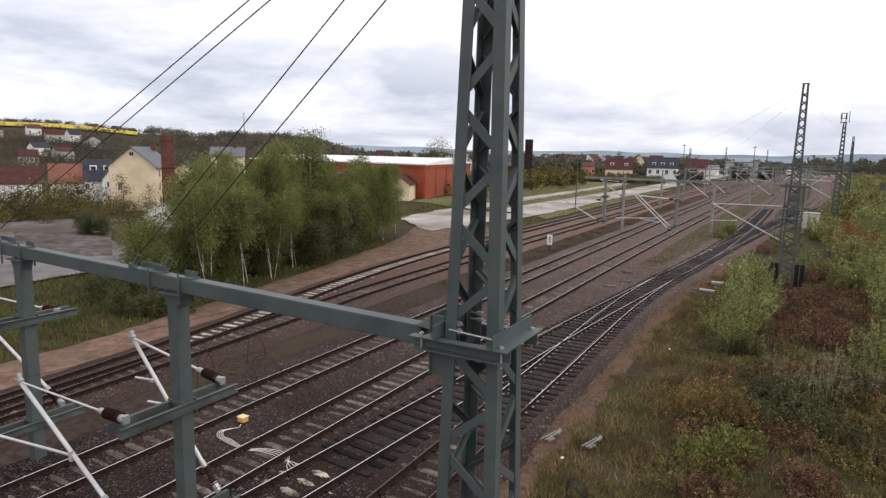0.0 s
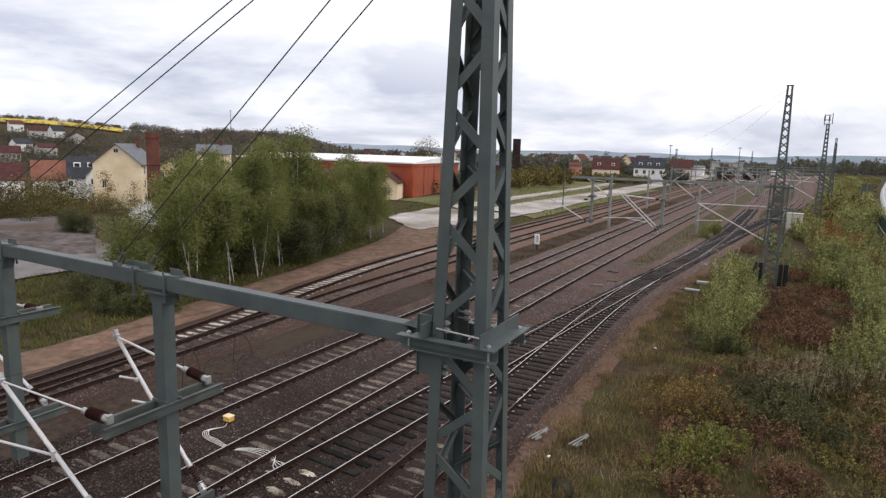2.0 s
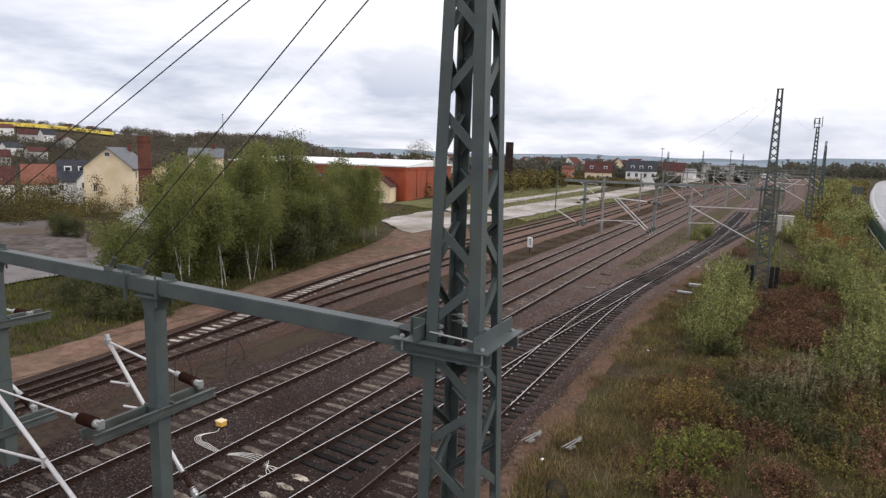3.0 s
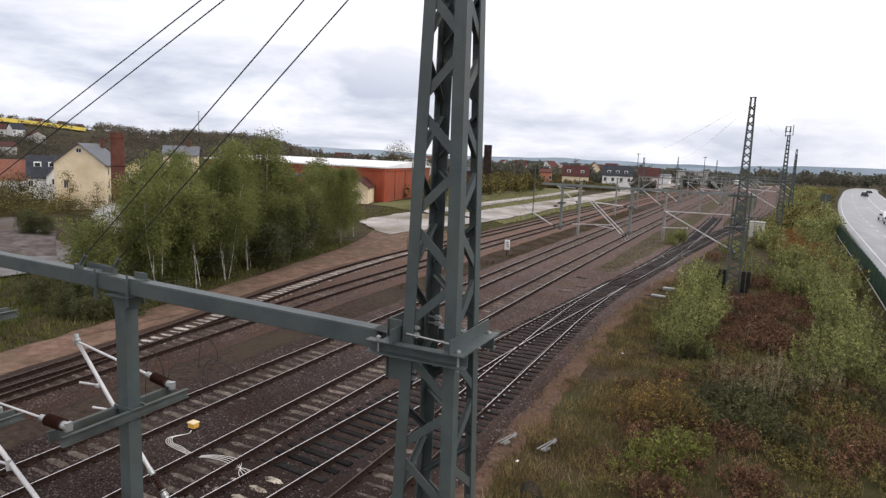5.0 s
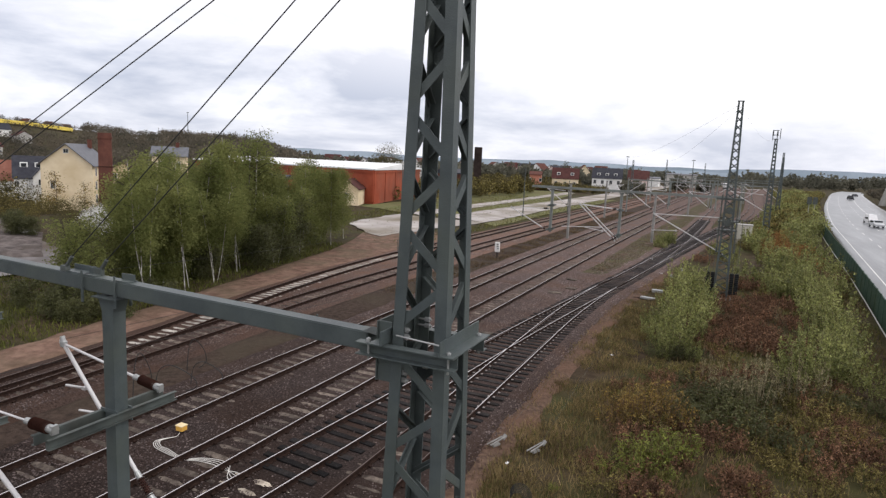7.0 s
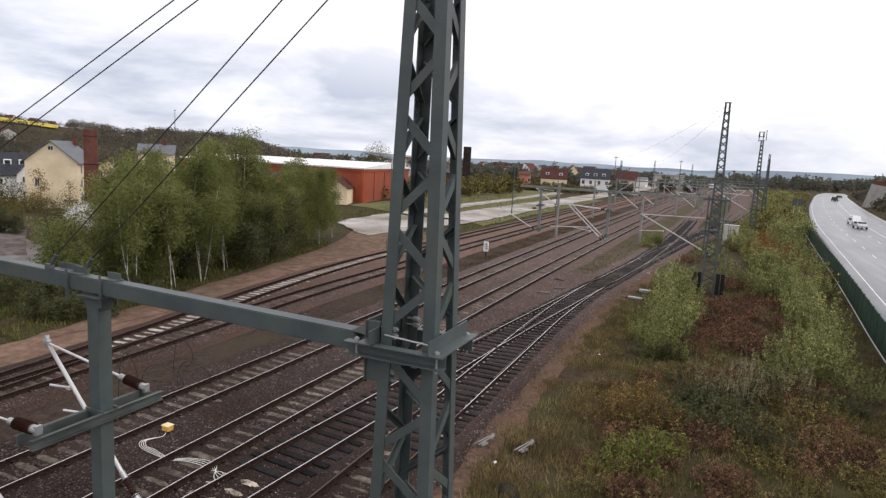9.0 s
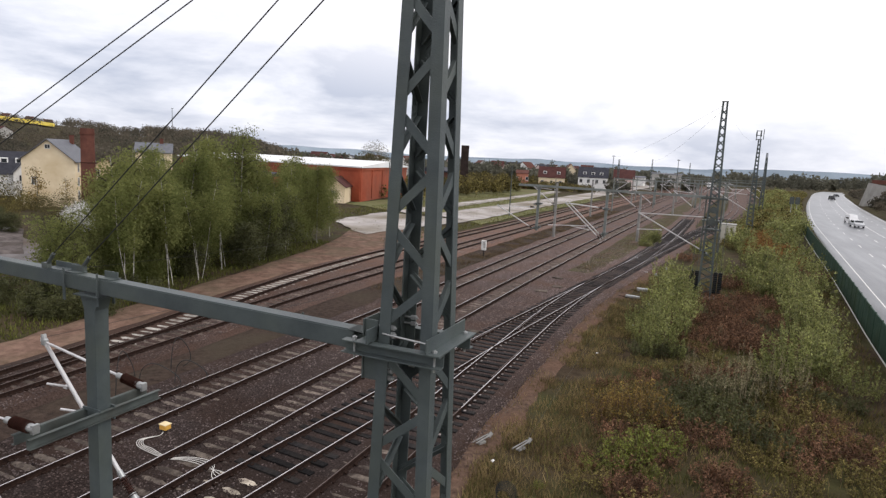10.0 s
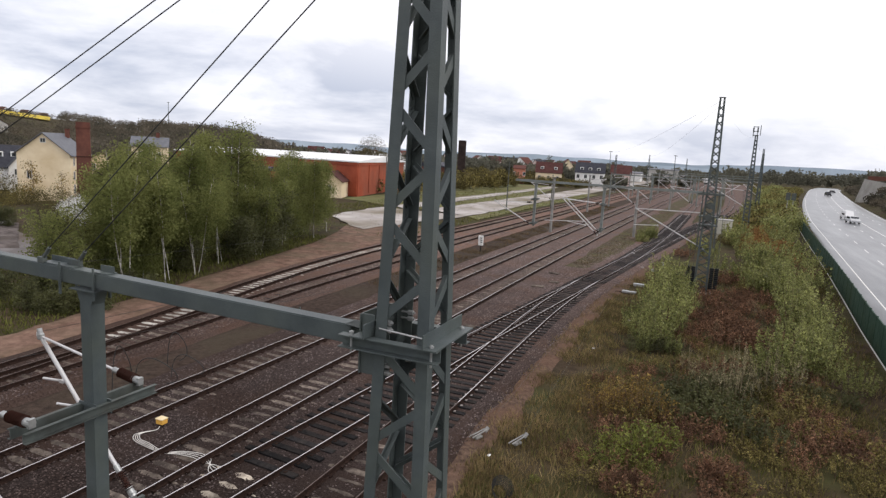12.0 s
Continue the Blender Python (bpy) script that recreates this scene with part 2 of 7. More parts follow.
M_SILVER = material("silver_car_paint", (0.46, 0.47, 0.49), (0.54, 0.55, 0.57), 1.0, 0.25)
M_ROOF_BROWN = material("brown_tile_roof", (0.055, 0.024, 0.023), (0.090, 0.040, 0.036), 0.8, 0.8, 0, 0.3, 8)
M_ROOF_DARK = material("dark_roof", (0.030, 0.031, 0.040), (0.052, 0.053, 0.064), 1.0, 0.7)
M_WALL_YELLOW = material("yellow_render", (0.70, 0.58, 0.40), (0.79, 0.68, 0.50), 0.5, 0.9, 0, 0.1, 6, (0.50, 0.37, 0.20), 0.2, 0.6)
M_WALL_WHITE = material("white_render", (0.70, 0.70, 0.69), (0.80, 0.80, 0.79), 0.5, 0.9, 0, 0, None, (0.55, 0.54, 0.52), 0.2, 0.4)
M_WALL_PINK = material("red_render", (0.40, 0.16, 0.11), (0.50, 0.22, 0.16), 0.5, 0.9)
M_WALL_PALE_PINK = material("pale_pink_render", (0.58, 0.45, 0.42), (0.68, 0.55, 0.52), 0.5, 0.9)
M_WALL_GREY = material("grey_render", (0.36, 0.35, 0.33), (0.47, 0.46, 0.44), 0.5, 0.9, 0, 0, None, (0.28, 0.27, 0.25), 0.2, 0.5)
M_PANE = material("window_pane", (0.020, 0.024, 0.028), (0.045, 0.05, 0.055), 0.8, 0.12)
M_FRAME = material("window_frame", (0.55, 0.54, 0.52), (0.68, 0.67, 0.65), 2.0, 0.6)
M_HEDGE = material("green_panel", (0.020, 0.044, 0.032), (0.042, 0.076, 0.055), 1.6, 0.7, 0, 0.6, 8, (0.03, 0.045, 0.02), 0.4, 0.6)
M_RAPE = material("rape_blossom", (0.40, 0.30, 0.04), (0.52, 0.39, 0.06), 0.02, 0.9, 0, 0, None, (0.34, 0.32, 0.04), 0.012, 0.5)
# blue of the ridges is distance haze painted as base colour
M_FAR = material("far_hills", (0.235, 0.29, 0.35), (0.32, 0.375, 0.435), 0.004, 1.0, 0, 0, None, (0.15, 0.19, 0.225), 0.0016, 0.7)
M_CAR_WHITE = material("white_car_paint", (0.72, 0.72, 0.73), (0.78, 0.78, 0.79), 1.0, 0.25)
M_CAR_DARK = material("dark_car_paint", (0.02, 0.02, 0.024), (0.035, 0.035, 0.04), 1.0, 0.25)
M_RUBBER = material("tyre_rubber", (0.015, 0.015, 0.015), (0.025, 0.025, 0.025), 6.0, 0.9)
M_YELLOW = material("amber_plastic", (0.60, 0.32, 0.05), (0.72, 0.42, 0.10), 4.0, 0.5)
M_WHITE = material("white_paint", (0.70, 0.70, 0.70), (0.80, 0.80, 0.79), 4.0, 0.6, 0, 0, None, (0.45, 0.43, 0.40), 3.0, 0.5)
M_BEIGE = material("beige_cabinet", (0.46, 0.44, 0.38), (0.56, 0.54, 0.48), 2.0, 0.6, 0, 0, None, (0.30, 0.27, 0.22), 1.0, 0.5)
M_BLACK = material("black_iron", (0.012, 0.013, 0.014), (0.026, 0.027, 0.028), 5.0, 0.7)


# ---- building helpers ----
def thing(name, at, label, category, group="", kind=""):
    ob = new(name)
    ob.empty_display_size = 0.2
    ob.location = at
    return tagged(ob, label, category, group, kind)


def link_mesh(name, bm, mats, smooth=False):
    me = bpy.data.meshes.new(name)
    bm.normal_update()
    bm.to_mesh(me)
    bm.free()
    for m in (mats if isinstance(mats, (list, tuple)) else [mats]):
        me.materials.append(m)
    if smooth:
        me.polygons.foreach_set("use_smooth", [True] * len(me.polygons))
    return new(name, me)


def part(name, bm, mat, parent, label="", smooth=False):
    """One mesh, with its points given in world places, under a thing or a part."""
    ob = link_mesh(name, bm, mat, smooth)
    top = parent
    off = Vector((0, 0, 0))
    while top is not None:
        off += top.location
        top = top.parent
    ob.data.transform(Matrix.Translation(-off))
    ob.parent = parent
    if label:
        ob["label"] = label
    return ob


def alone(name, bm, mat, label, category, kind="", group="", smooth=False):
    return tagged(link_mesh(name, bm, mat, smooth), label, category, group, kind)


def box(bm, c, size, turn=None, bevel=0.0):
    geom = bmesh.ops.create_cube(bm, size=1.0)["verts"]
    m = Matrix.Translation(c) @ (turn.to_4x4() if turn else Matrix.Identity(4)) @ Matrix.Diagonal((*size, 1))
    bmesh.ops.transform(bm, matrix=m, verts=geom)
    if bevel:
        edges = list({e for v in geom for e in v.link_edges})
        bmesh.ops.bevel(bm, geom=edges, offset=bevel, segments=1, affect="EDGES")
    return geom


def axes(p0, p1, up=(0, 0, 1)):
    z = (Vector(p1) - Vector(p0)).normalized()
    u = Vector(up)
    if abs(z.dot(u)) > 0.98:
        u = Vector((0, 1, 0))
    x = u.cross(z).normalized()
    return Matrix((x, z.cross(x), z)).transposed(), z


def bar(bm, p0, p1, w, h, up=(0, 0, 1)):
    """A square bar: w sideways, h along up."""
    p0, p1 = Vector(p0), Vector(p1)
    turn, _ = axes(p0, p1, up)
    return box(bm, (p0 + p1) / 2, (w, h, (p1 - p0).length), turn)


def tube(bm, p0, p1, r0, r1=None, seg=10):
    p0, p1 = Vector(p0), Vector(p1)
    turn, _ = axes(p0, p1)
    geom = bmesh.ops.create_cone(bm, cap_ends=True, segments=seg, radius1=r0, radius2=r0 if r1 is None else r1, depth=(p1 - p0).length)["verts"]
    bmesh.ops.transform(bm, matrix=Matrix.Translation((p0 + p1) / 2) @ turn.to_4x4(), verts=geom)
    return geom


def angle_iron(bm, p0, p1, dx, dy, width, thick):
    """An L profile from p0 to p1: its flanges run from the corner along the flat directions dx and dy."""
    p0, p1, dx, dy = Vector(p0), Vector(p1), Vector(dx).normalized(), Vector(dy).normalized()
    prof = [(0, 0), (width, 0), (width, thick), (thick, thick), (thick, width), (0, width)]
    rings = [[bm.verts.new(p + dx * a + dy * b) for a, b in prof] for p in (p0, p1)]
    for i in range(6):
        j = (i + 1) % 6
        bm.faces.new((rings[0][i], rings[0][j], rings[1][j], rings[1][i]))
    bm.faces.new(rings[0][::-1])
    bm.faces.new(rings[1])


def wire(name, pts, r, mat, parent=None, label="", category="", sides=5):
    """A rope or cable through the points, as a mesh tube."""
    bm = bmesh.new()
    rings = []
    for i, p in enumerate(pts):
        p = Vector(p)
        d = (Vector(pts[min(i + 1, len(pts) - 1)]) - Vector(pts[max(i - 1, 0)])).normalized()
        u = Vector((0, 0, 1)) if abs(d.z) < 0.95 else Vector((1, 0, 0))
        x = u.cross(d).normalized()
        y = d.cross(x)
        rings.append([bm.verts.new(p + (x * math.cos(a) + y * math.sin(a)) * r) for a in [k * math.tau / sides for k in range(sides)]])
    for a, b in zip(rings, rings[1:]):
        for k in range(sides):
            bm.faces.new((a[k], a[(k + 1) % sides], b[(k + 1) % sides], b[k]))
    bm.faces.new(rings[0][::-1])
    bm.faces.new(rings[-1])
    if parent:
        return part(name, bm, mat, parent, label, True)
    return alone(name, bm, mat, label, category, smooth=True)


def sag(p0, p1, drop, n=16):
    p0, p1 = Vector(p0), Vector(p1)
    return [p0.lerp(p1, k / n) - Vector((0, 0, drop * 4 * (k / n) * (1 - k / n))) for k in range(n + 1)]


def spline(pts, n=5):
    """A smooth run through the points."""
    p = [Vector(q) for q in pts]
    out = []
    for i in range(len(p) - 1):
        a, b, c, d = p[max(0, i - 1)], p[i], p[i + 1], p[min(len(p) - 1, i + 2)]
        for k in range(n):
            u = k / n
            out.append(0.5 * (2 * b + (c - a) * u + (2 * a - 5 * b + 4 * c - d) * u * u + (3 * b - a - 3 * c + d) * u**3))
    return out + [p[-1]]


def lerp_table(table, y):
    """Smooth sideways place along a line given by a few (y, x) knots."""
    if y <= table[0][0]:
        (a, xa), (b, xb) = table[0], table[1]
        return xa + (xb - xa) * (y - a) / (b - a)
    for i in range(len(table) - 1):
        (a, xa), (b, xb) = table[i], table[i + 1]
        if y <= b:
            sa = (xb - table[i - 1][1]) / (b - table[i - 1][0]) if i else (xb - xa) / (b - a)
            sb = (table[i + 2][1] - xa) / (table[i + 2][0] - a) if i + 2 < len(table) else (xb - xa) / (b - a)
            u, h = (y - a) / (b - a), b - a
            return (2 * u**3 - 3 * u**2 + 1) * xa + (u**3 - 2 * u**2 + u) * h * sa + (3 * u**2 - 2 * u**3) * xb + (u**3 - u**2) * h * sb
    (a, xa), (b, xb) = table[-2], table[-1]
    return xb + (xb - xa) / (b - a) * (y - b)


def steps(y0, y1, near=1.0):
    """Stations along the line, closer together near the bridge."""
    out, y = [], y0
    while y < y1:
        out.append(y)
        y += near * max(1.0, y / 25)
    return out + [y1]


def smooth01(a, b, v):
    u = min(1.0, max(0.0, (v - a) / (b - a)))
    return u * u * (3 - 2 * u)


# centre lines of the tracks: (y, x)
TRACK_B = ((0, -18.2), (50, -18.15), (85, -17.9), (122, -17.3), (180, -16.4), (220, -15.6), (320, -13.0), (480, -7.5))
TRACK_C = ((0, -14.3), (25, -14.3), (52, -14.1), (92, -13.4), (150, -12.0), (190, -10.9), (320, -6.8), (480, -1.0))
TRACK_D = ((0, -12.85), (12, -12.0), (20, -11.4), (30, -10.65), (36, -10.1), (50, -8.65), (60, -7.6), (71, -6.6), (97, -5.3), (143, -4.1), (250, -1.3), (350, 2.5), (480, 8.5))
TRACK_E = ((0, -8.85), (20, -9.0), (32, -9.1), (40, -9.1), (50, -8.62), (56, -8.0))
TRACK_G = ((0, -24.5), (15, -24.8), (25, -25.2), (35, -25.75), (48, -25.85), (65, -26.0), (80, -25.8), (108, -25.4), (154, -25.0), (220, -23.5), (320, -20.5), (480, -14))
TRACK_A = ((6, -25.0), (15, -25.7), (21, -26.4), (26.5, -27.25), (33, -28.5), (44, -29.8), (55, -30.3), (80, -29.9), (110, -29.5), (154, -29.2), (220, -27.6), (320, -24.4), (480, -18))
TRACK_H = ((66, -7.0), (82, -5.2), (98, -3.3), (116, -1.0), (136, 1.6), (172, 4.8), (203, 6.3), (270, 7.8), (350, 9.0), (480, 14))
TRACK_I = ((110, -1.8), (128, 1.6), (147, 4.9), (170, 7.6), (194, 9.6), (267, 13), (350, 16))
X_B, X_C, X_D, X_E, X_G, X_A, X_H, X_I = [lambda y, t=t: lerp_table(t, y) for t in (TRACK_B, TRACK_C, TRACK_D, TRACK_E, TRACK_G, TRACK_A, TRACK_H, TRACK_I)]


# ---- ground ----
ROAD_LEFT = ((20, 11.2), (45, 12.0), (60, 13.0), (76, 14.2), (108, 16.6), (163, 21.0), (250, 30.5), (340, 42), (489, 63), (600, 86))
X_R = lambda y: lerp_table(ROAD_LEFT, y)
ROAD_W = lambda y: 16.8


def ground_height(x, y, banked=True):
    r, az = math.hypot(x, y), math.degrees(math.atan2(-x, y))
    z = -0.42
    z += 0.10 * noise.noise((x * 0.15, y * 0.15, 0)) * smooth01(-6.5, -3, x)
    z += 0.06 * noise.noise((x * 0.3, y * 0.3, 3)) * smooth01(30, 34, -x)
    z -= 3.6 * smooth01(84, 118, -x) * smooth01(150, 60, y)              # the ground falls towards the town
    z += (14 * smooth01(36, 43, az) + 12.5 * smooth01(46, 62, az)) * smooth01(240, 640, r)             # the hill with the field
    z += 7.0 * smooth01(300, 700, r) * smooth01(-8, -16, az)             # the bank beyond the highway
    z -= 6.0 * smooth01(420, 1200, r) * smooth01(38, 30, az) * smooth01(-12, -4, az)
    if banked:
        z += 6.2 * smooth01(2.0, 13.0, x - X_R(y) - ROAD_W(y)) * smooth01(30, 60, y) * smooth01(520, 330, y)
    return z


def ground_material():
    m = material("rough_ground", (0.026, 0.018, 0.012), (0.070, 0.050, 0.030), 1.3, 0.95, 0, 0.8, 9, (0.050, 0.054, 0.018), 0.22, 0.9, detail=10)
    return m


bm = bmesh.new()
radii = [0, 4, 8, 12, 16, 20, 24, 28, 33, 38, 44, 50, 57, 64, 72, 80, 90, 100, 112, 125, 140, 160, 185, 215, 250, 290, 335, 385, 440, 500, 560, 620, 690, 800, 1000, 1400, 2200, 4600]
turns = 144
rows = []
for r in radii[1:]:
    rows.append([bm.verts.new((r * math.sin(k * math.tau / turns), r * math.cos(k * math.tau / turns),
                               ground_height(r * math.sin(k * math.tau / turns), r * math.cos(k * math.tau / turns), False))) for k in range(turns)])
mid = bm.verts.new((0, 0, -0.42))
for k in range(turns):
    bm.faces.new((mid, rows[0][(k + 1) % turns], rows[0][k]))
    for a, b in zip(rows, rows[1:]):
        bm.faces.new((a[k], a[(k + 1) % turns], b[(k + 1) % turns], b[k]))
alone("ground", bm, ground_material(), "rough brown earth with dry grass and patches of weeds", "ground", "structure", smooth=True)


def strip(name, left, right, y0, y1, z, mat, label, category, shoulder=0.6, drop=0.45, near=1.5, cross=6, rough=0.0, kind="structure"):
    """A bed along the line: flat on top, with sloping shoulders down into the ground."""
    bm = bmesh.new()
    rows = []
    for y in steps(y0, y1, near):
        l, r = left(y), right(y)
        xs = [l - shoulder] + [l + (r - l) * k / cross for k in range(cross + 1)] + [r + shoulder]
        zs = [z - drop] + [z + rough * noise.noise((x * 0.9, y * 0.9, 7)) for x in xs[1:-1]] + [z - drop]
        rows.append([bm.verts.new((x, y, h)) for x, h in zip(xs, zs)])
    for a, b in zip(rows, rows[1:]):
        for i in range(len(a) - 1):
            bm.faces.new((a[i], a[i + 1], b[i + 1], b[i]))
    return alone(name, bm, mat, label, category, kind, smooth=True)


def wobble(y, k, a=0.25):
    return a * noise.noise((y * 0.25, k, 0)) + a * 0.6 * noise.noise((y * 0.9, k, 5))


BED_Z = -0.178
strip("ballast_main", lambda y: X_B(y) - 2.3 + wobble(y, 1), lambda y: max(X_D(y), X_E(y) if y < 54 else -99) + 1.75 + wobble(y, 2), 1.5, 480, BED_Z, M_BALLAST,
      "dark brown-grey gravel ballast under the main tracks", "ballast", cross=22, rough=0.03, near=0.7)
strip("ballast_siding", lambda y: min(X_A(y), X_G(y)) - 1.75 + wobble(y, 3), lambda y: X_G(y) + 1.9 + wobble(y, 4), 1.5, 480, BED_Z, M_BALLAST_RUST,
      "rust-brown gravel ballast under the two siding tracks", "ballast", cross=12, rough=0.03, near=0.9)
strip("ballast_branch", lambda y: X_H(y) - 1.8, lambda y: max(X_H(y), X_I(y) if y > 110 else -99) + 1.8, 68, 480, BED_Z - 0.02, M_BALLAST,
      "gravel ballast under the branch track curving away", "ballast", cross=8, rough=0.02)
strip("track_verge", lambda y: X_G(y) + 2.2, lambda y: X_B(y) - 2.6, 1.5, 300, -0.36, material("dark_soil", (0.024, 0.0165, 0.0135), (0.066, 0.046, 0.036), 4.0, 0.95, 0, 0.8, 20, (0.055, 0.044, 0.031), 0.25, 0.8, detail=9),
      "dark cinder soil with sparse weeds between the tracks", "ground", 0.3, 0.3, near=1.2, rough=0.08)
M_WEEDY = material("weedy_ballast", (0.034, 0.027, 0.019), (0.105, 0.082, 0.055), 3.0, 0.95, 0, 0.8, 16, (0.070, 0.070, 0.028), 0.3, 0.8, detail=9)
strip("weedy_verge", lambda y: X_C(y) + 2.3 + wobble(y, 11, 0.5), lambda y: X_D(y) - 2.2 + wobble(y, 12, 0.4), 58, 260, BED_Z + 0.012, M_WEEDY,
      "brownish ballast grown over with sparse weeds", "ground", 0.3, 0.05, near=1.2, rough=0.03)
PATH_LEFT = ((2, -30.4), (13, -30.8), (20, -31.4), (28, -32.6), (36, -34.2), (57, -38.6), (66, -42.0), (76, -46))
strip("dirt_path", lambda y: lerp_table(PATH_LEFT, y) + wobble(y, 5, 0.35), lambda y: min(X_A(y), X_G(y)) - 2.2 + wobble(y, 6), 1.5, 78, -0.33, M_PATH,
      "reddish brown dirt path beside the siding", "path", 0.4, 0.25, near=1.2, rough=0.08)
strip("cess_path", lambda y: max(X_D(y), X_E(y) if y < 54 else -99) + 1.95 + wobble(y, 8, 0.4), lambda y: max(X_D(y), X_E(y) if y < 54 else -99) + 2.8 + wobble(y, 9, 0.45) + 0.2 * noise.noise((y * 1.7, 3, 3)), 1.5, 66, -0.35, M_CESS,
      "reddish brown bare earth along the track edge", "path", 0.5, 0.2, near=0.45, rough=0.09)


def slab(name, corners, z, mat, label, category, rough=0.0, n=24):
    """A paved sheet over four ground corners, following the lie of the land."""
    bm = bmesh.new()
    c = [Vector((x, y, 0)) for x, y in corners]
    grid = []
    for i in range(n + 1):
        row = []
        for j in range(n + 1):
            p = c[0].lerp(c[1], i / n).lerp(c[3].lerp(c[2], i / n), j / n)
            rim = i in (0, n) or j in (0, n)
            edge = 0.8 * noise.noise((p.x * 0.2, p.y * 0.2, 2)) if rim else 0
            row.append(bm.verts.new((p.x + edge, p.y + edge, ground_height(p.x, p.y) + (0.05 if rim and rough else z + rough * noise.noise((p.x * 0.35, p.y * 0.35, 9))))))
        grid.append(row)
    for i in range(n):
        for j in range(n):
            bm.faces.new((grid[i][j], grid[i][j + 1], grid[i + 1][j + 1], grid[i + 1][j]))
    bmesh.ops.recalc_face_normals(bm, faces=bm.faces)
    return alone(name, bm, mat, label, category, "structure", smooth=True)


slab("asphalt_lot", ((-47.5, 20), (-90, 38), (-84, 50), (-49, 34)), 0.14, M_ASPHALT, "cracked grey asphalt yard with wet patches", "pavement")
slab("rubble_patch", ((-77, 37.5), (-67.0, 43.0), (-53.5, 34.0), (-61.0, 28.5)), 0.30, material("rubble", (0.055, 0.046, 0.044), (0.17, 0.145, 0.138), 1.1, 0.95, 0, 0.9, 5, (0.045, 0.036, 0.028), 0.25, 0.8, detail=10), "low heap of grey-brown rubble on the yard", "rubble", 0.30, 36)
slab("pale_yard", ((-40, 68), (-52, 79), (-54, 98), (-36.5, 97)), 0.16, M_YARD, "pale worn concrete yard beside the sidings", "pavement")
slab("pale_lane", ((-36.5, 97), (-46.5, 101), (-45, 172), (-36.5, 165)), 0.15, M_YARD, "pale wet concrete loading road", "pavement")
slab("loading_road", ((-36.5, 165), (-45, 171), (-41, 420), (-33, 415)), 0.14, M_YARD, "pale wet concrete loading road", "pavement")
slab("field_track", ((-49.5, 99), (-54, 102), (-56.5, 240), (-52.5, 232)), 0.15, M_YARD, "pale gravel lane along the grass strip", "path")

slab("grass_strip", ((-46.8, 102), (-49.3, 102), (-52.3, 232), (-45.2, 172)), 0.12, M_TURF, "rough green grass strip between the pale lanes", "grass")
slab("grass_margin", ((-54.3, 103), (-69, 108), (-72, 236), (-57, 238)), 0.10, M_TURF, "rough green grass margin beside the pale lane", "grass")
slab("siding_grass", ((-33.6, 92), (-36.2, 96), (-36.2, 200), (-32.2, 200)), 0.12, M_TURF, "weedy grass edge beside the sidings", "grass")
# ---- highway ----
strip("highway", lambda y: X_R(y), lambda y: X_R(y) + ROAD_W(y), 20, 560, 0.0, M_ROAD, "wide wet grey highway reflecting the pale sky", "road", 0.5, 0.5, near=2.5)


def lane_mark(u, w, y0, y1, dash=0.0, gap=0.0):
    bm = bmesh.new()
    y = y0
    while y < y1:
        e = min(y1, y + (dash or 6.0))
        n = max(1, int((e - y) / 6))
        pts = [y + (e - y) * k / n for k in range(n + 1)]
        vs = [(bm.verts.new((X_R(q) + u - w / 2, q, 0.006)), bm.verts.new((X_R(q) + u + w / 2, q, 0.006))) for q in pts]
        for a, b in zip(vs, vs[1:]):
            bm.faces.new((a[0], a[1], b[1], b[0]))
        y = e + gap
    return alone("lane_marking", bm, M_MARK, "white painted lane marking on the highway", "road marking", "structure")


lane_mark(0.45, 0.10, 24, 520)
lane_mark(4.2, 0.15, 24, 420, 4, 8)
lane_mark(7.7, 0.15, 24, 420, 4, 8)
lane_mark(10.2, 0.18, 24, 520)
lane_mark(11.8, 0.18, 24, 130)
lane_mark(13.4, 0.15, 24, 420, 4, 8)
lane_mark(16.2, 0.18, 24, 520)


bm = bmesh.new()
rows = []
for y in range(40, 521, 6):
    xs = [X_R(y) + ROAD_W(y) + u for u in (1.2, 2.5, 4, 5.5, 7, 8.5, 10, 12, 14, 20, 35, 70)]
    rows.append([bm.verts.new((x, y, ground_height(x, y) + 0.25 * noise.noise((x * 0.3, y * 0.3, 8)) * (0 if x == xs[0] else 1) + 0.02)) for x in xs])
for a, b in zip(rows, rows[1:]):
    for k in range(len(a) - 1):
        bm.faces.new((a[k], a[k + 1], b[k + 1], b[k]))
alone("embankment", bm, ground_material(), "brown overgrown embankment beside the highway", "embankment", "structure", smooth=True)

# ---- tracks ----
RAIL_PROFILE = [(-0.085, -0.185), (0.085, -0.185), (0.085, -0.160), (0.022, -0.136), (0.016, -0.056), (0.035, -0.044), (0.037, -0.012), (0.016, 0.0), (-0.016, 0.0), (-0.037, -0.012), (-0.035, -0.044), (-0.016, -0.056), (-0.022, -0.136), (-0.085, -0.160)]


def rail_mesh(line, side, y0, y1, z=0.0):
    bm = bmesh.new()
    rings = []
    for y in steps(y0, y1, 1.6):
        d = (line(y + 0.5) - line(y - 0.5))
        nx, ny = 1 / math.hypot(1, d), -d / math.hypot(1, d)
        c = side * 0.7525
        rings.append([bm.verts.new((line(y) + nx * (c + a), y + ny * (c + a), z + b)) for a, b in RAIL_PROFILE])
    n = len(RAIL_PROFILE)
    for a, b in zip(rings, rings[1:]):
        for i in range(n):
            f = bm.faces.new((a[i], a[(i + 1) % n], b[(i + 1) % n], b[i]))
            f.material_index = 1 if i == 7 else 0
    return bm


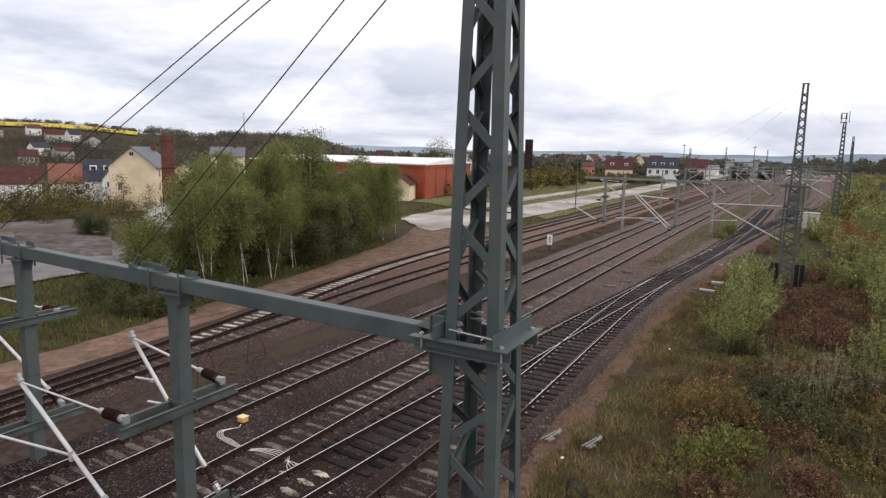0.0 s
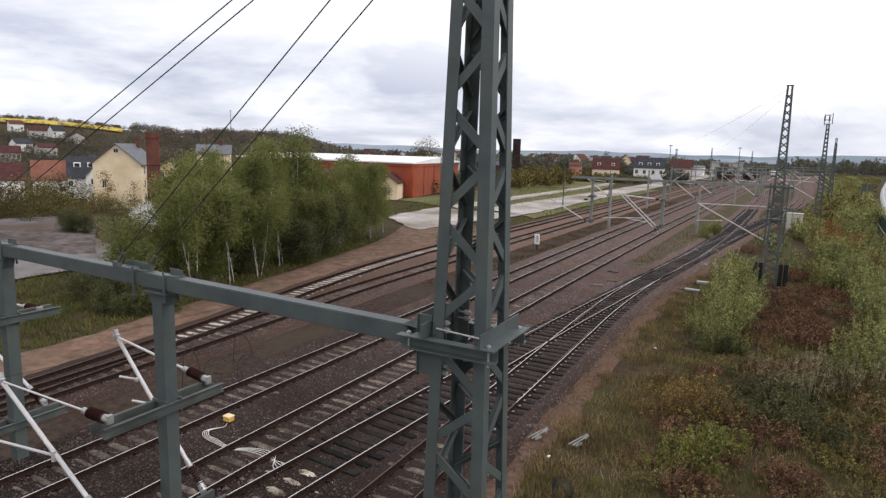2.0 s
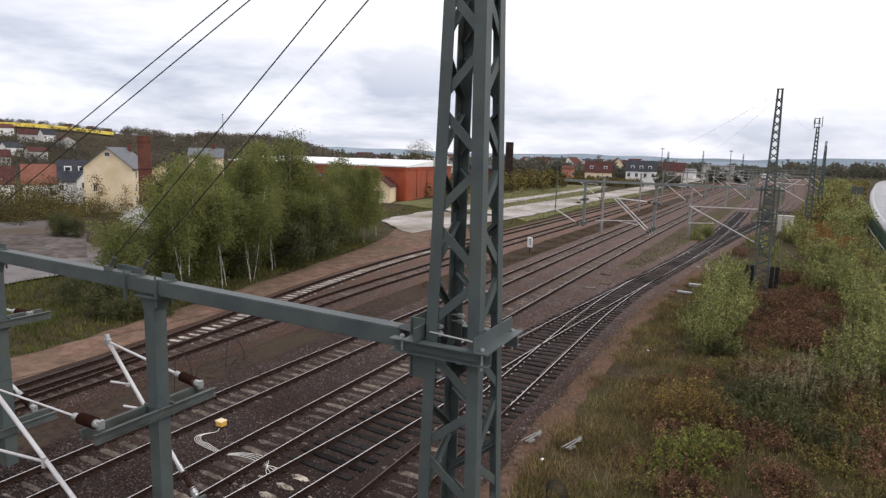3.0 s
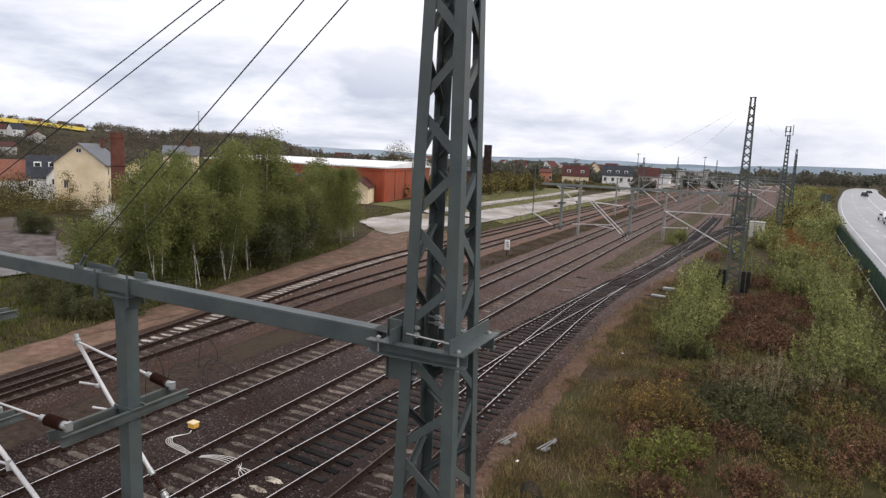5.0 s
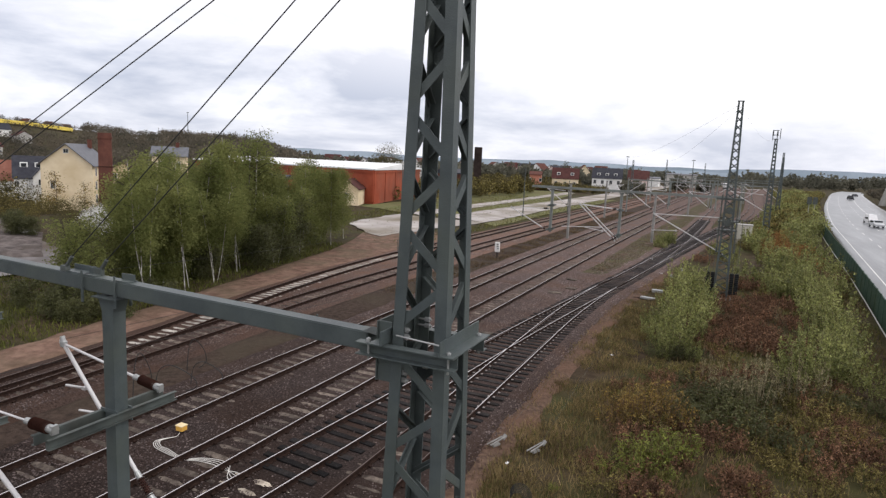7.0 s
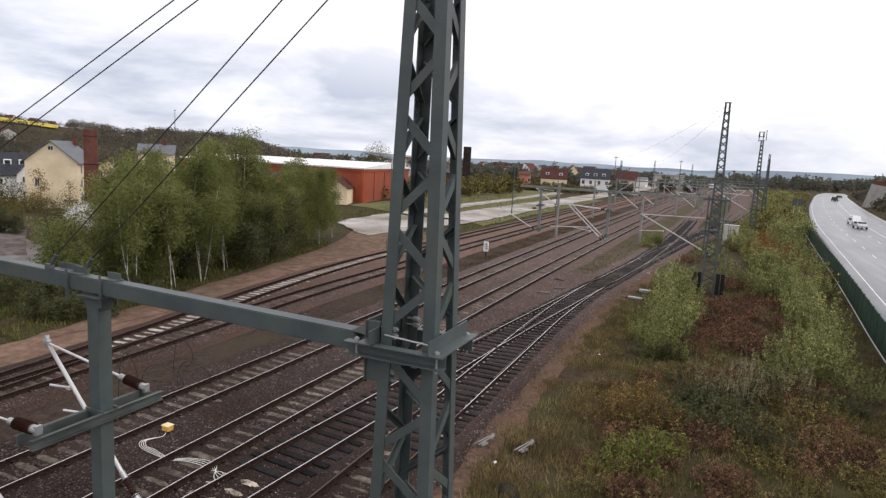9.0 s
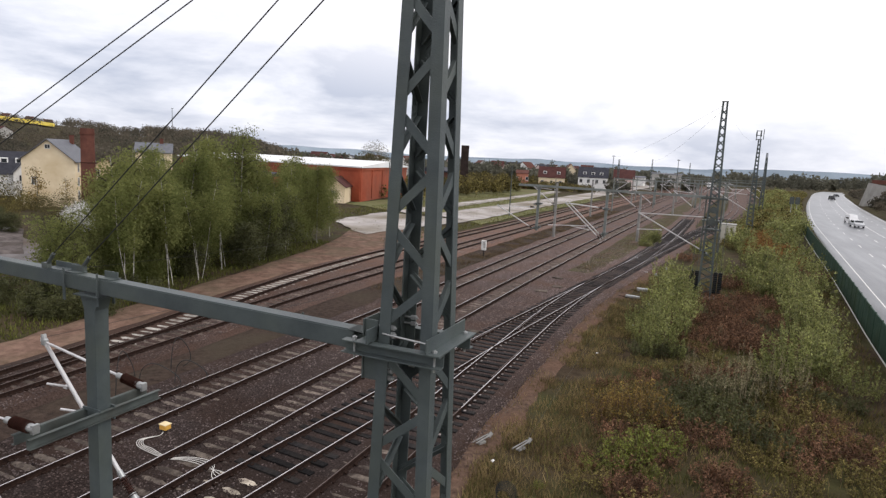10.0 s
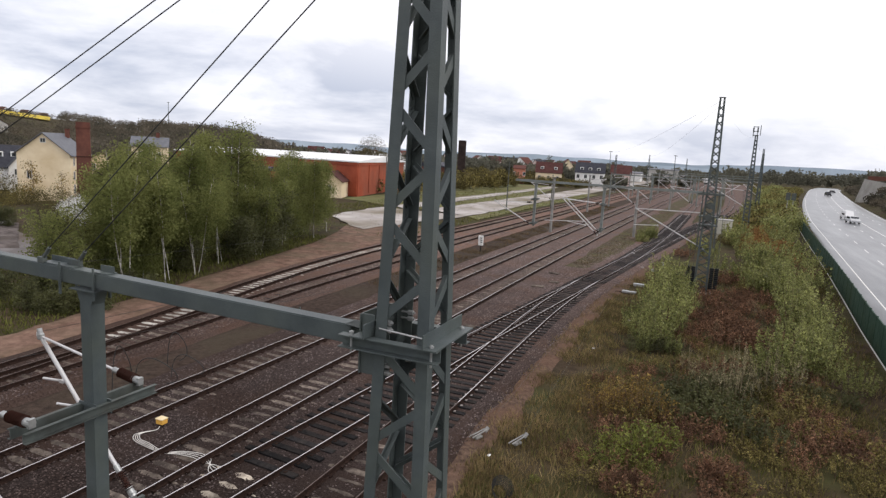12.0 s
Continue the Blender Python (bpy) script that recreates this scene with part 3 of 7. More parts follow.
def half_buried(bm, stations):
    """One long block sunk in gravel. stations: (x, half width, height of the far edge, height of the near edge)."""
    rings = [[bm.verts.new(p) for p in ((x, -w, -0.27), (x, -w * 0.85, low), (x, w * 0.85, high), (x, w, -0.27))] for x, w, high, low in stations]
    for p, q in zip(rings, rings[1:]):
        for i in range(3):
            bm.faces.new((p[i], p[i + 1], q[i + 1], q[i]))
    bm.faces.new(rings[0])
    bm.faces.new(rings[-1][::-1])


def sleeper_bm(length=2.6, wood=False, shown=0.56):
    bm = bmesh.new()
    if wood:
        box(bm, (0, 0, -0.198), (length, 0.26, 0.14), None, 0.012)
    else:
        half = [(1.14, 0.06, -0.180, -0.20), (0.98, 0.09, -0.162, -0.190), (0.84, 0.08, -0.185, -0.20), (shown + 0.08, 0.06, -0.20, -0.21), (shown - 0.04, 0.08, -0.166, -0.196), (shown * 0.5, 0.13, -0.138, -0.178)]
        half_buried(bm, [(-x, w, hi, lo) for x, w, hi, lo in half] + [(0, 0.125, -0.142, -0.184)] + half[::-1])
    for s in (-1, 1):
        for q in (-1, 1):
            for v in box(bm, (s * 0.7525 + q * 0.12, 0, -0.132), (0.085, 0.11, 0.045)):
                for f in v.link_faces:
                    f.material_index = 1
    return bm


def railway_track(line, y0, y1, label, head, sleepers, pitch=0.62):
    track = thing("railway_track", (line(max(y0, 10)), max(y0, 10), -0.25), label, "railway track", "tracks on the ballast")
    for a, b, steel in head if isinstance(head, list) else [(y0, y1, head)]:
        for s in (-1, 1):
            part("rail", rail_mesh(line, s, a, b), [M_RUST, steel], track)
    for a, b, mesh in sleepers:
        y, count, rest = a, 0, []
        while y < b:
            d = math.atan(line(y + 0.5) - line(y - 0.5))
            if y < 150 and count < 295:
                ob = new("sleeper", mesh)
                ob.parent = track
                ob.matrix_basis = Matrix.Translation(Vector((line(y) + random.uniform(-0.03, 0.03), y, random.uniform(-0.016, 0.010))) - track.location) @ pose(0, 0, 0, random.uniform(-1.5, 1.5), random.uniform(-0.7, 0.7), -math.degrees(d) + random.uniform(-0.6, 0.6))
                count += 1
            y += pitch
    return track


def sleeper_mesh(name, mat, clips=None, **kw):
    bm = sleeper_bm(**kw)
    me = bpy.data.meshes.new(name)
    bm.to_mesh(me)
    bm.free()
    me.materials.append(mat)
    me.materials.append(clips or M_RUST)
    return me


S_OLD, S_NEW = sleeper_mesh("sleeper", M_SLEEPER), sleeper_mesh("sleeper_clean", M_SLEEPER_NEW)
M_CLIP = material("greased_clip", (0.17, 0.145, 0.135), (0.32, 0.28, 0.265), 20.0, 0.6)
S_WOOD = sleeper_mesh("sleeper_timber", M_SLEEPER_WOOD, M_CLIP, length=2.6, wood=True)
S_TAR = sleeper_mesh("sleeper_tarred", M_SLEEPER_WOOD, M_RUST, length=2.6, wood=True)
S_MID = sleeper_mesh("sleeper_worn", M_SLEEPER_MID, shown=0.36)
railway_track(X_B, 2, 480, "railway track with worn bright rails on concrete sleepers", M_RAIL_TOP, [(2, 150, S_OLD)])
railway_track(X_C, 2, 480, "railway track with worn bright rails on concrete sleepers", M_RAIL_TOP, [(2, 150, S_OLD)])
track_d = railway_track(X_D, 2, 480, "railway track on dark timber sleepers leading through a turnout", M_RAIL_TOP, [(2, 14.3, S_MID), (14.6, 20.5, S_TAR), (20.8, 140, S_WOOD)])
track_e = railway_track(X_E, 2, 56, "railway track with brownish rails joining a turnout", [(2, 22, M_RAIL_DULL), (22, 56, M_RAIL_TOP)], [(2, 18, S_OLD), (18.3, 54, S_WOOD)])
railway_track(X_G, 2, 480, "rusty siding track with pale sleeper ends showing", M_RAIL_DULL, [(2, 150, S_OLD)])
railway_track(X_A, 6, 480, "rusty siding track on clean pale concrete sleepers", M_RAIL_DULL, [(20, 60, S_NEW), (60, 150, S_OLD)])
railway_track(X_H, 66, 480, "branch track curving away with bright rails", M_RAIL_TOP, [(66, 150, S_WOOD)])
railway_track(X_I, 110, 350, "rusty branch track curving away", M_RAIL_DULL, [(112, 150, S_WOOD)])
for tr, line, side, a, b in ((track_d, X_D, -0.86, 26, 34), (track_e, X_E, 0.86, 26, 34), (track_d, X_D, 0.86, 34.5, 40), (track_e, X_E, -0.86, 34.5, 40)):
    part("check_rail", rail_mesh(line, side, a, b, -0.012), [M_RUST, M_RAIL_DULL], tr, "short check rail inside the turnout")


# ---- lattice masts ----
def lattice_mast(name, cx, cy, base, top, half, label, pitch=1.13, leg=0.13, phase=0.0, brace=0.075, clamp_z=-9.0, drop=0.0):
    """Four tapered corner angles and zigzag braces on each face. half(z): half the width at that height."""
    mast = thing(name, (cx, cy, base), label, "catenary mast", "lattice masts along the line")
    corner = lambda sx, sy, z: Vector((cx + sx * half(z), cy + sy * half(z), z))
    for sx in (-1, 1):
        for sy in (-1, 1):
            bm = bmesh.new()
            angle_iron(bm, corner(sx, sy, base), corner(sx, sy, top), (-sx, 0, 0), (0, -sy, 0), leg, 0.014 * leg / 0.13)
            part("leg", bm, M_PAINT, mast)
    faces = (((-1, -1), (1, -1), (0, 1, 0)), ((1, -1), (1, 1), (-1, 0, 0)), ((1, 1), (-1, 1), (0, -1, 0)), ((-1, 1), (-1, -1), (1, 0, 0)))
    for a, b, inward in faces:
        z0 = phase - math.ceil((phase - base) / (pitch / 2)) * (pitch / 2)
        n = 0
        while z0 + (n + 1) * pitch / 2 < top - 0.1:
            za, zb = z0 + n * pitch / 2 + 0.02, z0 + (n + 1) * pitch / 2 - 0.02
            if za > base + drop:
                flip = (n + math.ceil((phase - base) / (pitch / 2))) % 2
                if za < clamp_z:
                    za, zb = za - drop, zb - drop
                p, q = (corner(*a, za), corner(*b, zb)) if flip == 0 else (corner(*b, za), corner(*a, zb))
                inn = Vector(inward) * 0.02
                d = (q - p).normalized()
                bm = bmesh.new()
                up = Vector(inward)
                bar(bm, p + d * leg * 0.5 + inn, q - d * leg * 0.5 + inn, brace, 0.012, up)
                bar(bm, p + d * leg * 0.6 + inn * 2.6, q - d * leg * 0.6 + inn * 2.6, 0.010, brace * 0.7, up)
                part("brace", bm, M_PAINT, mast)
            n += 1
    bm = bmesh.new()
    box(bm, (cx, cy, top + 0.02), (half(top) * 2.3, half(top) * 2.3, 0.04))
    part("cap_plate", bm, M_PAINT, mast)
    bm = bmesh.new()
    box(bm, (cx, cy, base - 0.05), (half(base) * 3.0, half(base) * 3.0, 0.5), None, 0.03)
    part("footing", bm, M_CONCRETE, mast, "weathered concrete footing")
    return mast


MX, MY = -2.70, 5.75
near_half = lambda z: 0.2895 - 0.0222 * (z - 8.39)
mast = lattice_mast("lattice_mast", MX, MY, -0.4, 15.3, near_half, "tall grey-green painted steel lattice mast with a bolted clamp frame", phase=10.2, leg=0.128, brace=0.088, clamp_z=7.9, drop=0.19)

# clamp frame round the mast that carries the cross beam
CZ = 7.80
h = near_half(CZ)
clamp = thing("clamp_frame", (MX, MY, CZ), "grey-green bolted steel clamp frame round the lattice mast", "clamp frame")
for nm, y, x0, x1 in (("channel", MY - h - 0.05, MX - h - 0.35, MX + h + 0.16), ("channel", MY + h + 0.05, MX - h - 0.35, MX + h + 0.16)):
    bm = bmesh.new()
    s = -1 if y < MY else 1
    box(bm, ((x0 + x1) / 2, y + s * 0.004, CZ - 0.055), (x1 - x0, 0.012, 0.11))
    box(bm, ((x0 + x1) / 2, y + s * 0.05, CZ + 0.006), (x1 - x0, 0.11, 0.012))
    box(bm, ((x0 + x1) / 2, y + s * 0.05, CZ - 0.116), (x1 - x0, 0.11, 0.012))
    part(nm, bm, M_PAINT, clamp)
for s in (-1, 1):
    bm = bmesh.new()
    x = MX + s * (h + 0.02)
    angle_iron(bm, (x, MY - h - 0.20, CZ + 0.018), (x, MY + h + 0.20, CZ + 0.018), (s, 0, 0), (0, 0, 1), 0.15, 0.014)
    part("cross_angle", bm, M_PAINT, clamp)
for sy in (-1, 1):
    for x in (MX - h - 0.22, MX + h + 0.08):
        bm = bmesh.new()
        tube(bm, (x, MY + sy * (h + 0.10), CZ - 0.17), (x, MY + sy * (h + 0.10), CZ + 0.06), 0.012)
        tube(bm, (x, MY + sy * (h + 0.10), CZ + 0.012), (x, MY + sy * (h + 0.10), CZ + 0.05), 0.026, seg=6)
        part("bolt", bm, M_GALV, clamp)
for z in (CZ + 0.09, CZ + 0.16, CZ - 0.30, CZ - 0.38):
    for sy in (-1, 1):
        bm = bmesh.new()
        tube(bm, (MX - h - 0.20, MY + sy * (h - 0.05), z), (MX - h + 0.18, MY + sy * (h - 0.05), z), 0.011)
        tube(bm, (MX - h + 0.10, MY + sy * (h - 0.05), z), (MX - h + 0.16, MY + sy * (h - 0.05), z), 0.028, seg=6)
        part("clamp_bolt", bm, M_GALV, clamp)
for sy in (-1, 1):
    bm = bmesh.new()
    tube(bm, (MX - h + 0.05, MY - h - 0.005, CZ + 0.12 + 0.02 * sy), (MX + h - 0.02, MY - h - 0.005, CZ + 0.09 + 0.02 * sy), 0.010)
    if sy < 0:
        part("tie_rod", bm, M_GALV, clamp)
    else:
        bm.free()
for z0, z1 in ((CZ + 0.01, CZ + 0.22), (CZ - 0.42, CZ - 0.125)):
    bm = bmesh.new()
    box(bm, (MX - h - 0.10, MY - h + 0.03, (z0 + z1) / 2), (0.16, 0.014, z1 - z0))
    box(bm, (MX - h - 0.10, MY + h - 0.03, (z0 + z1) / 2), (0.16, 0.014, z1 - z0))
    box(bm, (MX - h - 0.18, MY, (z0 + z1) / 2), (0.014, 2 * h, z1 - z0))
    part("gusset", bm, M_PAINT, clamp)


def insulator(bm, p0, p1, r=0.082, sheds=8):
    """One turned porcelain body with a row of sheds."""
    p0, p1 = Vector(p0), Vector(p1)
    turn, z = axes(p0, p1)
    prof = [(0.0, r * 0.5)]
    for k in range(sheds):
        prof += [((k + 0.15) / sheds, r * 0.5), ((k + 0.2) / sheds, r), ((k + 0.35) / sheds, r * 0.96), ((k + 0.75) / sheds, r * 0.55)]
    prof += [(1.0, r * 0.5)]
    seg, rings = 14, []
    for u, rad in prof:
        rings.append([bm.verts.new(p0.lerp(p1, u) + turn @ Vector((math.cos(i * math.tau / seg) * rad, math.sin(i * math.tau / seg) * rad, 0))) for i in range(seg)])
    for p, q in zip(rings, rings[1:]):
        for i in range(seg):
            bm.faces.new((p[i], p[(i + 1) % seg], q[(i + 1) % seg], q[i]))
    bm.faces.new(rings[0][::-1])
    bm.faces.new(rings[-1])


def cantilever(post, node, top_root, low_root, ins=0.36, top_r=0.021, low_r=0.033, scale=1.0):
    """A hinged arm: stay tube, strut tube, each with an insulator at the root, and the clamp at the tip."""
    arm = thing("cantilever", post, "pale aluminium cantilever arm with brown porcelain insulators", "catenary arm", "cantilever arms over the tracks")
    node, top_root, low_root = Vector(node), Vector(top_root), Vector(low_root)
    for nm, root, r in (("stay_tube", top_root, top_r), ("strut_tube", low_root, low_r)):
        d = (node - root).normalized()
        a, b = root + d * 0.10 * scale, root + d * (0.10 + ins) * scale
        bm = bmesh.new()
        tube(bm, b - d * 0.05, node + d * 0.09, r, seg=12)
        part(nm, bm, M_TUBE, arm)
        bm = bmesh.new()
        insulator(bm, a, b)
        part("insulator", bm, M_INSUL, arm, "ribbed dark brown porcelain insulator")
        bm = bmesh.new()
        tube(bm, b - d * 0.02, b + d * 0.11 * scale, 0.046, seg=12)
        part("socket", bm, M_GALV, arm)
        bm = bmesh.new()
        tube(bm, root - d * 0.02, a + d * 0.04, 0.056, seg=12)
        box(bm, root, (0.05, 0.09, 0.12))
        part("end_fitting", bm, M_GALV, arm)
    bm = bmesh.new()
    box(bm, node, (0.11, 0.09, 0.12), None, 0.02)
    tube(bm, node + Vector((0, 0, 0.02)), node + Vector((-0.03, 0, 0.13)), 0.042, seg=10)
    part("tip_clamp", bm, M_GALV, arm)
    return arm


def hanging_post(x, y, top, bottom, w, label, paint=M_PAINT):
    """Twin channels welded to a box, with a flared head under the beam and two cross brackets."""
    post = thing("hanging_post", (x, y, top), label, "hanging post", "hanging posts under the cross beams")
    bm = bmesh.new()
    vs = []
    for z, k in ((bottom, 1.0), (top - 0.55, 1.0), (top - 0.20, 1.05), (top, 1.75)):
        vs.append([bm.verts.new((x + sx * w / 2 * k, y + sy * w / 2, z)) for sx, sy in ((-1, -1), (1, -1), (1, 1), (-1, 1))])
    for a, b in zip(vs, vs[1:]):
        for i in range(4):
            bm.faces.new((a[i], a[(i + 1) % 4], b[(i + 1) % 4], b[i]))
    bm.faces.new(vs[0][::-1])
    bm.faces.new(vs[-1])
    part("shaft", bm, paint, post)
    bm = bmesh.new()
    box(bm, (x, y, top + 0.008), (w * 2.3, 0.34, 0.016))
    part("head_plate", bm, paint, post)
    return post


def bracket(post, x, y0, y1, z, w):
    for s in (-1, 1):
        bm = bmesh.new()
        bx = x + s * (w / 2 + 0.02)
        box(bm, (bx, (y0 + y1) / 2, z), (0.010, y1 - y0, 0.12))
        box(bm, (bx + s * 0.03, (y0 + y1) / 2, z + 0.065), (0.06, y1 - y0, 0.010))
        box(bm, (bx + s * 0.03, (y0 + y1) / 2, z - 0.065), (0.06, y1 - y0, 0.010))
        part("bracket", bm, M_PAINT_DARK, post)
    yc = post.location.y
    for dz in (-0.08, 0.08):
        for s in (-1, 1):
            bm = bmesh.new()
            box(bm, (x, yc + s * (w / 2 + 0.012), z + dz), (w + 0.14, 0.02, 0.05))
            part("clamp_bar", bm, M_PAINT, post)


# cross beam over the tracks, from the near mast
BX0, BX1 = MX - h - 0.12, -16.5
beam_y = lambda x: 5.72 + (x + 3.3) * -0.045
beam = thing("cross_beam", (BX0, beam_y(BX0), 7.6), "grey-green painted steel box beam carrying hanging posts", "cross beam", "cross beams over the tracks")
bm = bmesh.new()
bar(bm, (BX0 - 0.28, beam_y(BX0 - 0.28), 7.715), (BX1, beam_y(BX1), 7.715), 0.20, 0.215)
bmesh.ops.bevel(bm, geom=list(bm.edges), offset=0.012, segments=2, affect="EDGES")
part("box_girder", bm, M_PAINT, beam)
bm = bmesh.new()
v = [bm.verts.new(p) for p in ((BX0 + 0.10, beam_y(BX0) - 0.12, 7.79), (BX0 + 0.10, beam_y(BX0) + 0.16, 7.79), (BX0 - 0.34, beam_y(BX0) + 0.11, 7.83), (BX0 - 0.34, beam_y(BX0) - 0.11, 7.83))]
f = bm.faces.new(v)
bmesh.ops.solidify(bm, geom=[f], thickness=0.014)
box(bm, (BX0 - 0.08, beam_y(BX0), 7.66), (0.46, 0.014, 0.20))
tube(bm, (BX0 + 0.0, beam_y(BX0) - 0.19, 7.70), (BX0 + 0.0, beam_y(BX0) + 0.19, 7.70), 0.028)
part("hinge_plate", bm, M_PAINT, beam)
P1X, P2X = -7.80, -12.45
for px_, offs in ((P1X, (-0.20, 0.52, 0.98)), (P2X, (-0.2, 0.5, 0.95))):
    for k, o in enumerate(offs):
        bm = bmesh.new()
        x = px_ - o + 0.1
        y = beam_y(x)
        if k == 0 or k == 1:
            box(bm, (x, y + 0.03, 7.875), (0.26, 0.012, 0.10))
            box(bm, (x, y, 7.832), (0.26, 0.16, 0.012))
            for s in (-1, 1):
                tube(bm, (x - 0.09, y + s * 0.125, 7.50), (x - 0.09, y + s * 0.125, 7.90), 0.014)
                box(bm, (x - 0.09, y + s * 0.125, 7.55), (0.05, 0.012, 0.22))
        else:
            box(bm, (x + 0.12, y + 0.10, 7.87), (0.50, 0.012, 0.09))
            box(bm, (x + 0.12, y + 0.02, 7.832), (0.50, 0.20, 0.012))
        part("saddle_plate", bm, M_PAINT, beam)
post_1 = hanging_post(P1X, beam_y(P1X), 7.56, 3.62, 0.21, "grey-green steel post hanging from the cross beam")
post_2 = hanging_post(P2X, beam_y(P2X), 7.56, 3.62, 0.21, "grey-green steel post hanging from the cross beam")
y1, y2 = beam_y(P1X), beam_y(P2X)
bracket(post_1, P1X, 4.80, 6.85, 5.82, 0.21)
bracket(post_1, P1X, 4.80, 6.85, 3.86, 0.21)
bracket(post_2, P2X, 5.20, 7.00, 6.40, 0.21)
bracket(post_2, P2X, 5.20, 7.00, 4.33, 0.21)
cantilever((P1X, y1, 5.8), (-10.15, 6.73, 6.27), (P1X - 0.05, 6.73, 5.93), (P1X - 0.25, 6.73, 3.95))
arm2 = cantilever((P1X, y1, 5.8), (-10.30, 4.90, 6.00), (P1X + 0.15, 4.90, 6.00), (P1X - 0.0, 4.90, 4.36), top_r=0.015)
cantilever((P2X, y2, 6.4), (-16.8, 6.73, 6.37), (P2X - 0.05, 6.73, 6.42), (P2X - 0.2, 6.76, 4.45))
cantilever((P2X, y2, 6.4), (-15.2, 5.00, 6.1), (P2X - 0.05, 5.20, 6.46), (P2X - 0.2, 5.20, 4.45))
bm = bmesh.new()
tube(bm, (-9.0, 4.88, 5.13), (-11.6, 4.85, 4.88), 0.022)
tube(bm, (-9.0, 4.88, 5.20), (-9.0, 4.88, 5.04), 0.035)
part("steady_tube", bm, M_TUBE, arm2)
for x, z in ((-9.62, 5.58), (-9.30, 5.20)):
    bm = bmesh.new()
    tube(bm, (x, 6.73, z), (x - 0.32, 6.60, z + 0.03), 0.020)
    box(bm, (x, 6.73, z), (0.09, 0.09, 0.05))
    alone("steady_arm_stub", bm, M_TUBE, "short pale steady arm stub clamped to a cantilever strut", "catenary arm")
# stay ropes from the mast top down to the beam
for (bx, by), tz in (((-8.79, 5.90), 12.82), ((-8.18, 6.0), 12.31), ((-14.1, 6.12), 13.02), ((-13.45, 6.12), 12.86)):
    rope = thing("stay_rope", (bx, by, 7.9), "dark steel stay rope from the mast top to the beam", "stay rope", "stay ropes of the cross beam")
    wire("rope", sag((bx, by, 7.92), (MX - 0.09, MY, tz), 0.0, 8), 0.008, M_CABLE, rope)
    bm = bmesh.new()
    d = (Vector((MX, MY, tz)) - Vector((bx, by, 7.92))).normalized()
    tube(bm, Vector((bx, by, 7.86)), Vector((bx, by, 7.92)) + d * 0.22, 0.026, seg=8)
    box(bm, (bx, by, 7.87), (0.12, 0.07, 0.08))
    part("shackle", bm, M_PAINT_DARK, rope)

# ---- second and third lattice masts with their own beams ----
m2half = lambda z: 0.55 - 0.0215 * z
m2 = lattice_mast("lattice_mast", 0.10, 54.6, -0.45, 15.3, m2half, "grey lattice mast with tensioning weights at its foot", pitch=1.2, leg=0.15, brace=0.09, phase=1.0)
for s in (-1, 1):
    for k in range(2):
        stack = thing("tension_weight", (0.12 + s * (0.70 + k * 0.36), 54.1, 0.2), "black stack of cast tensioning weights hung beside the mast", "weight stack", "tension weights at the mast")
        for i in range(11):
            bm = bmesh.new()
            box(bm, (0.12 + s * (0.70 + k * 0.36), 54.1, 0.18 + i * 0.155), (0.30, 0.30, 0.135), None, 0.02)
            part("weight", bm, M_BLACK, stack)
        bm = bmesh.new()
        tube(bm, (0.12 + s * (0.70 + k * 0.36), 54.1, 0.1), (0.12 + s * (0.70 + k * 0.36), 54.1, 5.9), 0.018, seg=6)
        part("hanger_rod", bm, M_PAINT_DARK, stack)
for z in (7.7, 5.9, 5.2):
    bm = bmesh.new()
    box(bm, (0.10, 54.6, z), (2.0 if z > 7 else 1.5, 1.1, 0.16 if z > 7 else 0.1))
    part("clamp_frame", bm, M_PAINT_DARK, m2)


for z in (3.6, 4.6):
    bm = bmesh.new()
    tube(bm, (0.12, 54.0, z + 2.2), (0.12, 54.12, z + 2.2), 0.27, seg=20)
    part("tension_wheel", bm, M_PAINT_DARK, m2, "dark grooved tensioning wheel")
for s in (-1, 1):
    bm = bmesh.new()
    bar(bm, (0.12 + s * 0.62, 54.2, 3.4), (0.12 + s * 0.60, 54.2, 8.0), 0.10, 0.14, (0, 1, 0))
    part("guide_rail", bm, M_PAINT_DARK, m2)


def far_beam(x0, x1, y, z, posts):
    b = thing("cross_beam", (x0, y, z), "grey-green steel cross beam with hanging posts", "cross beam", "cross beams over the tracks")
    bm = bmesh.new()
    bar(bm, (x0, y, z), (x1, y, z), 0.20, 0.19)
    part("box_girder", bm, M_PAINT_PALE, b)
    for x in posts:
        hp = hanging_post(x, y, z - 0.13, z - 4.0, 0.21, "grey-green steel post hanging from a cross beam", M_PAINT_PALE)
        bracket(hp, x, y - 1.0, y + 1.0, z - 1.6, 0.21)
        bracket(hp, x, y - 1.0, y + 1.0, z - 3.75, 0.21)


far_beam(0.0, -16.2, 54.5, 7.78, (-8.3, -14.3))
cantilever((0.1, 54.3, 5), (-5.55, 54.3, 6.10), (-0.1, 54.3, 6.17), (0.0, 54.3, 3.25), low_r=0.045, top_r=0.035)
far_arm = cantilever((-8.3, 54.5, 6), (-11.7, 54.1, 6.45), (-8.45, 54.1, 6.25), (-8.5, 54.1, 3.55), low_r=0.045, top_r=0.03)
cantilever((-8.3, 54.5, 6), (-11.6, 55.2, 6.40), (-8.45, 55.2, 6.2), (-8.5, 55.2, 3.6), low_r=0.045, top_r=0.03)
cantilever((-14.3, 54.5, 6), (-17.9, 54.1, 5.75), (-14.45, 54.1, 5.9), (-14.5, 54.1, 3.95), low_r=0.045, top_r=0.03)
m3half = lambda z: 0.55 - 0.0215 * z
